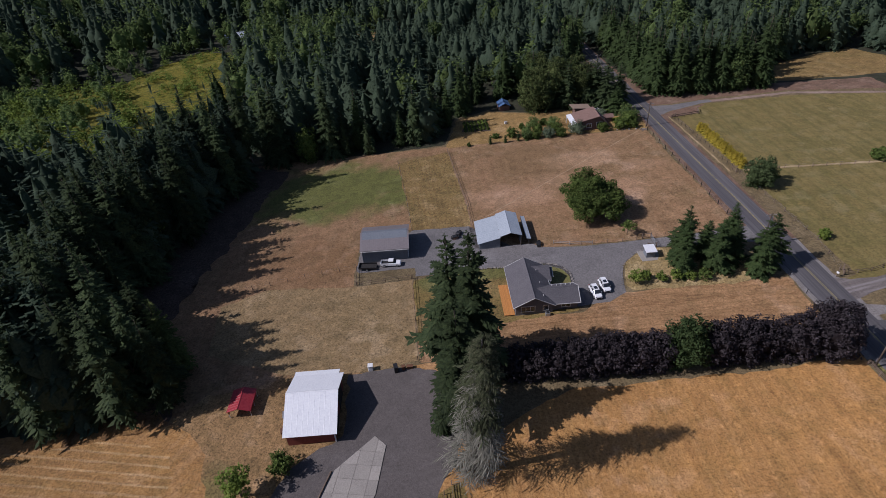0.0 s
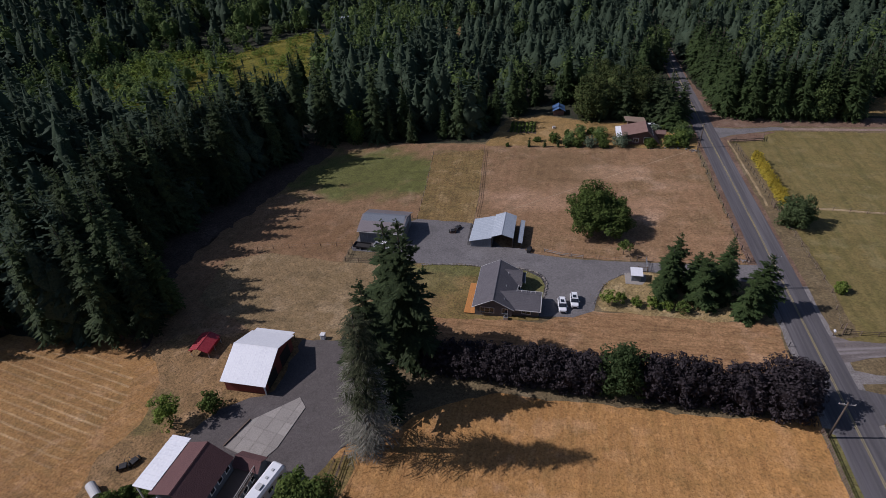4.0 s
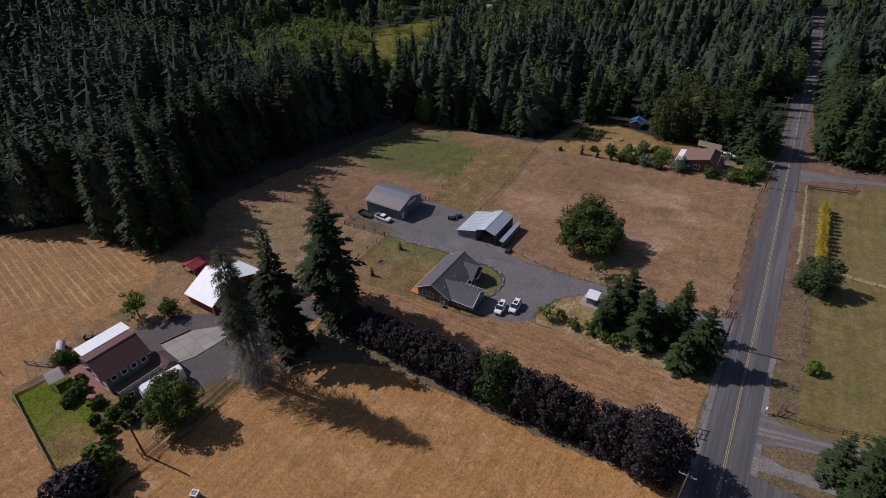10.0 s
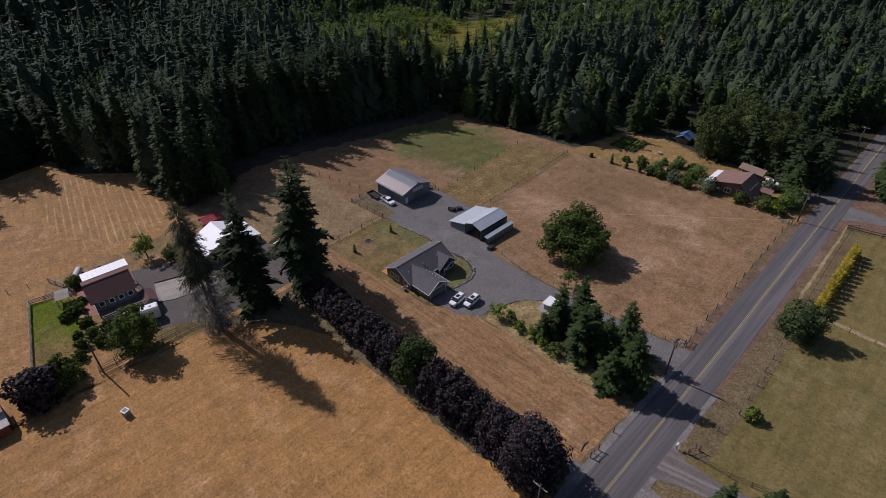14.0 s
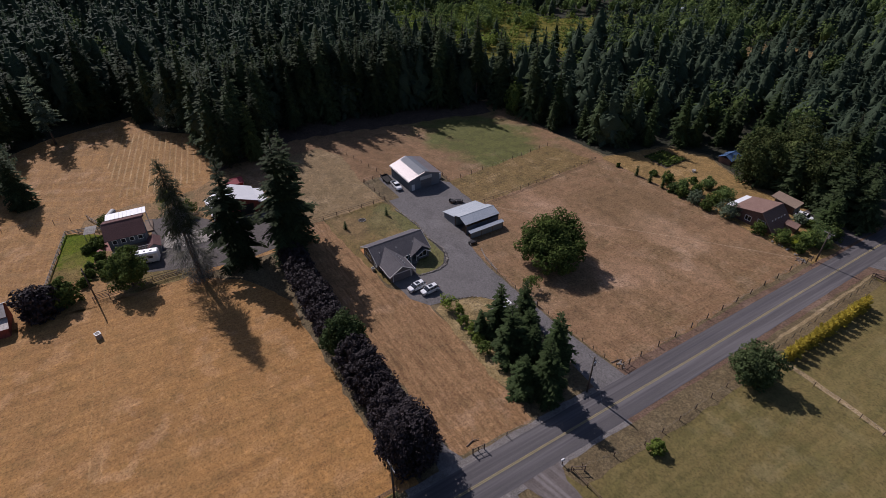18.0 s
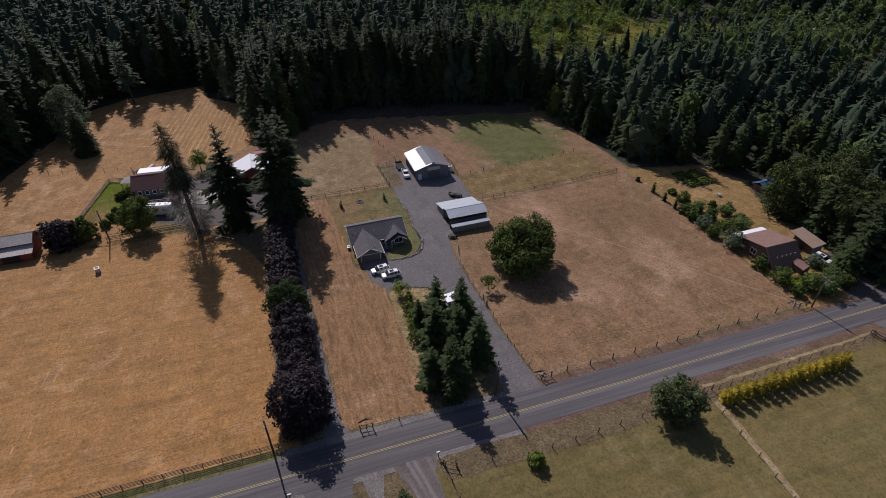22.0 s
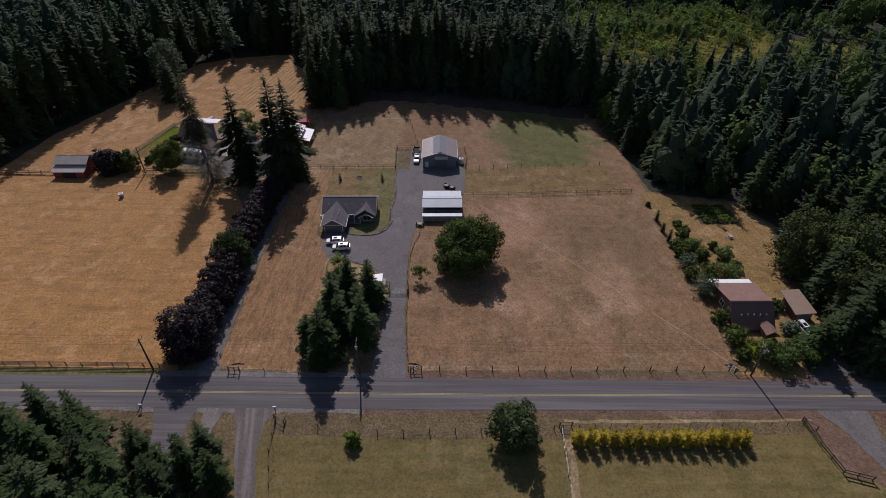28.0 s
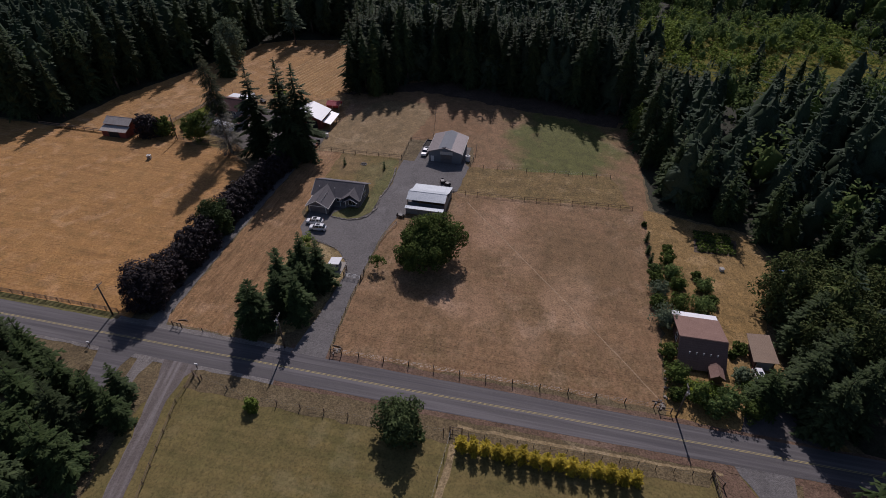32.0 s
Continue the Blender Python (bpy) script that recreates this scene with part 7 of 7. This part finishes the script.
# stacked things beside the barn
for i, (x, y, w, d, h, m, n, lab) in enumerate(((-28.6, 62.0, 1.0, 1.4, 1.3, M_STEEL, "machine_cover", "grey covered machine beside the barn wall"), (-28.4, 64.8, 0.9, 1.6, 1.0, M_WHITECAR, "white_cabinet", "white cabinet against the barn wall"),
                                                 (-28.6, 59.0, 0.8, 1.0, 0.9, M_RUST, "rusty_bin", "rusty metal bin beside the barn"), (-9.7, 70.6, 0.7, 1.2, 1.4, M_BLACKMETAL, "black_cabinet", "dark machine at the yard's edge"),
                                                 (-14.5, 71.6, 0.9, 0.9, 1.2, M_TRIM, "white_box", "small white box on a post by the fence"), (-8.3, 70.8, 0.6, 0.6, 0.9, M_RUST, "rusty_drum", "rusty drum at the yard's edge"),
                                                 (-7.1, 71.0, 1.1, 0.6, 0.6, M_RUST, "scrap_heap", "rusty scrap at the yard's edge"))):
    o = thing(n, x, y, turn=rng.uniform(-15, 15), label=lab, category="equipment")
    Shape().box(-w / 2, -d / 2, 0.06, w / 2, d / 2, h, 0.08).make("body", m, o)
    Shape().box(-w / 2 - 0.04, -d / 2 - 0.04, h, w / 2 + 0.04, d / 2 + 0.04, h + 0.06, 0.02).make("lid", m, o)
    Shape().box(-w / 2 + 0.05, -d / 2 + 0.05, -0.1, w / 2 - 0.05, d / 2 - 0.05, 0.06).make("base", M_WOOD, o)
# implements round the equipment shed and the farm
for x, y, tn in ((4.2, 113.2, 10), (5.2, 114.8, 60), (23.9, 106.4, 80), (-35.5, 38.8, 30), (-34.3, 40.0, 70)):
    o = thing("farm_implement", x, y, turn=tn, label="dark rusty farm implement with two wheels", category="implement", group="farm implements")
    Shape().tube((-1.0, 0, 0.45), (1.0, 0, 0.45), 0.07, n=6).make("axle", M_RUST, o)
    for dx in (-0.9, 0.9):
        Shape().tube((dx - 0.07, 0, 0.45), (dx + 0.07, 0, 0.45), 0.45, n=14).make("wheel", M_RUBBER, o)
    Shape().box(-0.6, -0.5, 0.45, 0.6, 0.6, 0.75, 0.06).make("frame", M_BLACKMETAL, o)
    Shape().tube((0, 0.5, 0.6), (0, 1.6, 0.35), 0.06, n=6).make("drawbar", M_BLACKMETAL, o)
    for k in range(5):
        Shape().tube((-0.6 + 0.3 * k, -0.5, 0.6), (-0.6 + 0.3 * k, -0.8, 0.05), 0.03, n=5).make("tine", M_RUST, o)
wt = thing("water_tank", -10.6, 117.9, label="white upright water tank behind the workshop", category="tank")
Shape().tube((0, 0, -0.1), (0, 0, 1.6), 0.75, n=18).tube((0, 0, 1.6), (0, 0, 1.85), 0.75, 0.25, n=18).make("shell", M_TRIM, wt)
Shape().tube((0, 0, 1.85), (0, 0, 1.95), 0.22, n=12).make("lid", M_BLACKMETAL, wt)
hp = thing("heat_pump", 20.9, 81.6, HZ, label="grey outdoor heat pump beside the house wall", category="heat pump")
Shape().box(-0.45, -0.4, 0.0, 0.45, 0.3, 0.95, 0.04).make("casing", M_STEEL, hp)
Shape().tube((0, -0.05, 0.95), (0, -0.05, 0.98), 0.32, n=14).make("fan_grille", M_BLACKMETAL, hp)
Shape().box(-0.55, -0.5, -0.4, 0.55, 0.4, 0.0).make("pad", M_CONCRETE, hp)

# stones
def stone_mesh(seed):
    r = random.Random(seed)
    bm = bmesh.new()
    bmesh.ops.create_icosphere(bm, subdivisions=1, radius=1.0)
    for v in bm.verts:
        v.co *= 0.75 + 0.45 * r.random()
        v.co.z *= 0.65
    me = bpy.data.meshes.new("stone")
    bm.to_mesh(me)
    bm.free()
    me.materials.append(M_STONE)
    return me


STONES = [stone_mesh(i) for i in range(6)]


def stones(name, spots, label, category, size=(0.18, 0.34)):
    x0, y0 = spots[0]
    t = thing(name, x0, y0, 0.0, label=label, category=category)
    for x, y in spots:
        s = rng.uniform(*size)
        shared("stone", STONES[rng.randrange(6)], t, pose(x - x0, y - y0, gz(x, y) + 0.10 + s * 0.2, 0, 0, rng.uniform(0, 360)) @ Matrix.Scale(s, 4))
    return t


def along(points, step, wob=0.12):
    out = []
    for (ax, ay), (bx, by) in zip(points, points[1:]):
        n = max(1, int(math.hypot(bx - ax, by - ay) / step))
        out += [(ax + (bx - ax) * k / n + rng.uniform(-wob, wob), ay + (by - ay) * k / n + rng.uniform(-wob, wob)) for k in range(n)]
    return out


stones("stone_border", along([(-0.5, 98.4), (4, 99.0), (10.8, 99.3), (16.5, 98.7), (22, 99.3), (25.5, 98.3), (27.6, 96.6), (28.5, 94.2), (28.4, 91.5), (28.2, 89.0)], 0.42), "row of grey field stones edging the house lawn", "stone border")
stones("stone_border", along([(38.4, 88.6), (39.6, 93), (41.5, 96.6), (44.6, 99.2), (48, 100.4)], 0.7), "row of grey stones edging the drive island", "stone border", (0.12, 0.22))
stones("fire_pit", [(-0.3 + 0.85 * math.cos(k * 0.45), 88.6 + 0.85 * math.sin(k * 0.45)) for k in range(14)], "ring of stones round a dark fire pit", "fire pit", (0.14, 0.2))
sheet("ash_bed", [(-0.3 + 0.95 * math.cos(k * 0.7), 88.6 + 0.95 * math.sin(k * 0.7)) for k in range(9)], M_DARK, 0.11, "dark ash within the fire pit", "ash", 0.03, 1.0)
for gx, gy in ((70.6, 106.6), (71.0, 74.6), (70.0, 165.6)):
    if gy != 74.6:
        stones("stone_pile", [(gx + rng.gauss(0, 0.7), gy + rng.gauss(0, 0.5)) for k in range(22)], "pile of pale field stones by the fence corner", "stones", (0.1, 0.2))
    lg = thing("driftwood_log", gx - 0.9, gy + 0.1, turn=rng.uniform(60, 120), label="weathered log lying by the fence corner", category="log")
    Shape().tube((-1.2, 0, 0.1), (0.2, 0.15, 0.14), 0.11, 0.09, 8).tube((0.2, 0.15, 0.14), (1.2, -0.2, 0.16), 0.09, 0.05, 8).make("trunk", M_WOOD, lg)
    Shape().tube((0.2, 0.15, 0.14), (0.7, 0.6, 0.3), 0.05, 0.02, 6).make("branch", M_WOOD, lg)
stones("garden_stones", along([(70.3, 166.4), (66, 167.4), (60, 168.0)], 0.9, 0.6), "scattered pale stones along the hedge", "stones", (0.2, 0.4))
for x, y in ((1.3, 83.3), (0.6, 95.1)):
    conifer("sapling", x, y, 2.3, 0.7, int(y), M_SPRUCE, "small young conifer planted on the lawn", base=0.03, whorls=10, per=8, twigs=4, droop=0.15, lift=0.6, trunk=0.05)

# concrete apron of the farmhouse, cast in bays
APRON = [(-21.3, 44.9), (-19.6, 50.3), (-12.9, 56.5), (-11.0, 54.5), (-12.3, 46.0), (-13.9, 43.0)]


def clip(poly, a, b):
    """Part of a convex polygon on the right-hand side of the line from a to b."""
    out = []
    for i in range(len(poly)):
        p, q = poly[i - 1], poly[i]
        dp = (b[0] - a[0]) * (p[1] - a[1]) - (b[1] - a[1]) * (p[0] - a[0])
        dq = (b[0] - a[0]) * (q[1] - a[1]) - (b[1] - a[1]) * (q[0] - a[0])
        if (dp <= 0) != (dq <= 0):
            t = dp / (dp - dq)
            out.append((p[0] + t * (q[0] - p[0]), p[1] + t * (q[1] - p[1])))
        if dq <= 0:
            out.append(q)
    return out


sheet("apron_bed", APRON, M_CONCRETE, 0.10, "pale concrete bed under the apron", "paving", 0.02)
apron = thing("concrete_apron", -16, 49, 0.0, label="pale concrete apron cast in square bays", category="paving", kind="structure")
for i in range(-6, 6):
    for j in range(-5, 7):
        cx, cy = -16 + 2.5 * i, 49 + 2.5 * j
        cell = [(cx + 0.02, cy + 0.02), (cx + 0.02, cy + 2.48), (cx + 2.48, cy + 2.48), (cx + 2.48, cy + 0.02)]
        ang = radians(-10)
        cell = [(-16 + (x + 16) * math.cos(ang) - (y - 49) * math.sin(ang), 49 + (x + 16) * math.sin(ang) + (y - 49) * math.cos(ang)) for x, y in cell]
        for k in range(len(APRON)):
            cell = clip(cell, APRON[k - 1], APRON[k]) if cell else cell
        if len(cell) < 3:
            continue
        v = [(x + 16, y - 49, gz(x, y) + h) for h in (0.02, 0.14) for x, y in cell]
        n = len(cell)
        s = Shape()
        s.add(v, [tuple(range(n)), tuple(range(2 * n - 1, n - 1, -1))] + [(k, k + n, (k + 1) % n + n, (k + 1) % n) for k in range(n)])
        s.make("slab", M_CONCRETE, apron)
kr = thing("timber_kerb", -20.4, 47.8, turn=72, label="dark timber kerb along the concrete apron", category="kerb")
Shape().box(-3.0, -0.12, 0, 3.0, 0.12, 0.4, 0.03).make("beam", M_WOOD, kr)

# neighbour's vegetable garden, shelter and clutter
sheet("vegetable_bed", [(11.0, 180.0), (13.8, 189.6), (20.6, 188.4), (21.2, 178.6)], M_SOIL, 0.09, "dark tilled vegetable bed", "garden bed", 0.3)
for k in range(7):
    x = 12.4 + 1.3 * k
    C = [(x + 0.16 * math.sin(q), 179.8 + 0.62 * q + 0.25 * (k % 2), gz(x, 184) + 0.4, 0.44 + 0.14 * math.sin(q * 3.1 + k)) for q in range(14)]
    V, T = leaves(C, 22, 0.24, 400 + k)
    t = thing("vegetable_row", 0, 0, 0, label="row of leafy green vegetables", category="plants", group="vegetable rows")
    obj_np("foliage", V, T, M_BRIGHT if k % 3 else M_LEAF, t)
bs = thing("blue_shed", 28.2, 198.6, turn=4, label="small shed covered with a blue tarpaulin", category="shed")
Shape().box(-1.9, -2.5, 0, 1.9, 2.5, 2.0).make("wall", M_BROWNWALL, bs)
gable_roof(bs, "y", -2.9, 2.9, -2.3, 1.85, 2.3, 1.85, 0, 3.0, M_BLUE, 0, "blue tarpaulin roof slope", 0.05)
hv = thing("beehive_box", 27.0, 183.8, turn=15, label="small pale box on the back lawn", category="box")
Shape().box(-0.45, -0.45, 0, 0.45, 0.45, 0.6, 0.03).make("body", M_TRIM, hv)
Shape().box(-0.52, -0.52, 0.6, 0.52, 0.52, 0.68, 0.02).make("lid", M_GREYWOOD, hv)
# post boxes
for x, y in ((80.4, 83.9), (80.2, 61.8)):
    mb = thing("mailbox", x, y, turn=90, label="white mailbox on a wooden post", category="mailbox", group="mailboxes")
    Shape().box(-0.06, -0.06, -0.2, 0.06, 0.06, 1.05).make("post", M_WOOD, mb)
    Shape().box(-0.3, -0.14, 1.05, 0.3, 0.14, 1.38, 0.06).make("box", M_TRIM, mb)

# lot across the road
sheet("south_lot", [(81.0, 30), (110, 30), (112, 82), (96, 79.0), (88, 79.2), (83.5, 77.2), (81.4, 76.4), (81.0, 71.4), (84, 70.8), (92, 71.0), (92, 64), (84, 64), (81.2, 62)], M_VERGE, 0.06, "dry grass and needles under the roadside conifers", "verge", 0.5)
for i, (x, y, h, r) in enumerate(((87.5, 47, 9.5, 3.4), (91.5, 53.5, 10.5, 3.8), (89.0, 58.8, 8.5, 3.2), (93.5, 62.0, 10.5, 3.8), (90.8, 67.6, 8.5, 3.2), (96.5, 66.5, 11.5, 4.0), (97.5, 73.5, 10.5, 3.8), (102.0, 69.0, 12, 4.2), (103.5, 77.0, 11, 4.0),
                                  (99.0, 59.0, 12, 4.2), (96.0, 48, 11, 4.0), (105, 62, 12, 4.2), (108, 72, 12, 4.2), (102, 52, 12, 4.2), (92.6, 74.8, 8.5, 3.2),
                                  (84.8, 50.6, 9.0, 3.2), (86.2, 56.8, 9.0, 3.2), (86.2, 43.5, 9.5, 3.4), (89.4, 76.2, 7.0, 2.6), (94.0, 79.0, 7.5, 2.8), (84.6, 37.5, 9, 3.2))):
    conifer("pine_tree", x, y, h * 1.36, r * 1.2, 430 + i, M_SPRUCE if i % 3 else M_FIR, "bushy green conifer beside the road", base=0.02, whorls=18, per=10, twigs=9, taper=0.78, ragged=0.6, droop=0.28, lift=0.5, width=0.11, core=0.4, group="roadside conifers")
# farm lane behind the plum trees, and a footpath worn across the pasture
sheet("farm_lane", [(73.0, 67.6), (73.0, 72.4), (69, 70.9), (40, 70.3), (10, 70.4), (0, 70.6), (-1, 66), (10, 67.9), (40, 68.0), (69, 68.2)], M_GRAVEL, 0.085, "gravel farm lane behind the plum trees", "driveway", 0.25)
sheet("footpath", [(12.6, 121.9), (39.9, 143.6), (50.2, 151.9), (60.1, 159.7), (68.0, 165.6), (68.15, 165.4), (60.25, 159.5), (50.35, 151.7), (40.05, 143.4), (12.8, 121.7)], M_PATH, 0.05, "pale footpath worn across the pasture", "path", 0.12)
sheet("meadow_path", [(84.5, 131.6), (96, 130.9), (122, 128.2), (170, 121), (170, 122), (122, 129.2), (96, 132.0), (84.5, 132.8)], M_PALEGRASS, 0.06, "worn strip along the meadow fence", "path", 0.3)
sheet("road_bank", [(71.2, -80), (73.1, -80), (73.1, 61), (71.2, 61)], M_BANK, 0.12, "green grass bank beside the road fence", "verge", 0.2)

# farmstead far off in the woods
for x, y, w, d, tn, m in ((-118, 366, 12, 8, 20, M_GALV), (-106, 360, 7, 6, 15, M_TANMETAL)):
    fh = thing("distant_house", x, y, turn=tn, label="distant pale house among the trees", category="house")
    lap_wall(fh, "x", -w / 2, w / 2, [(-d / 2, -0.5), (d / 2, -0.5), (d / 2, 3.0), (0, 5.0), (-d / 2, 3.0)], M_GUTTER)
    gable_roof(fh, "x", -w / 2 - 0.5, w / 2 + 0.5, -d / 2 - 0.5, 2.8, d / 2 + 0.5, 2.8, 0, 5.3, m, 0, "pale roof slope")
    for k in (-3.0, 0.0, 3.0):
        if abs(k) < w / 2 - 1:
            window_part(fh, "-y", k, 1.0, 1.2, 1.2, -d / 2, 1)
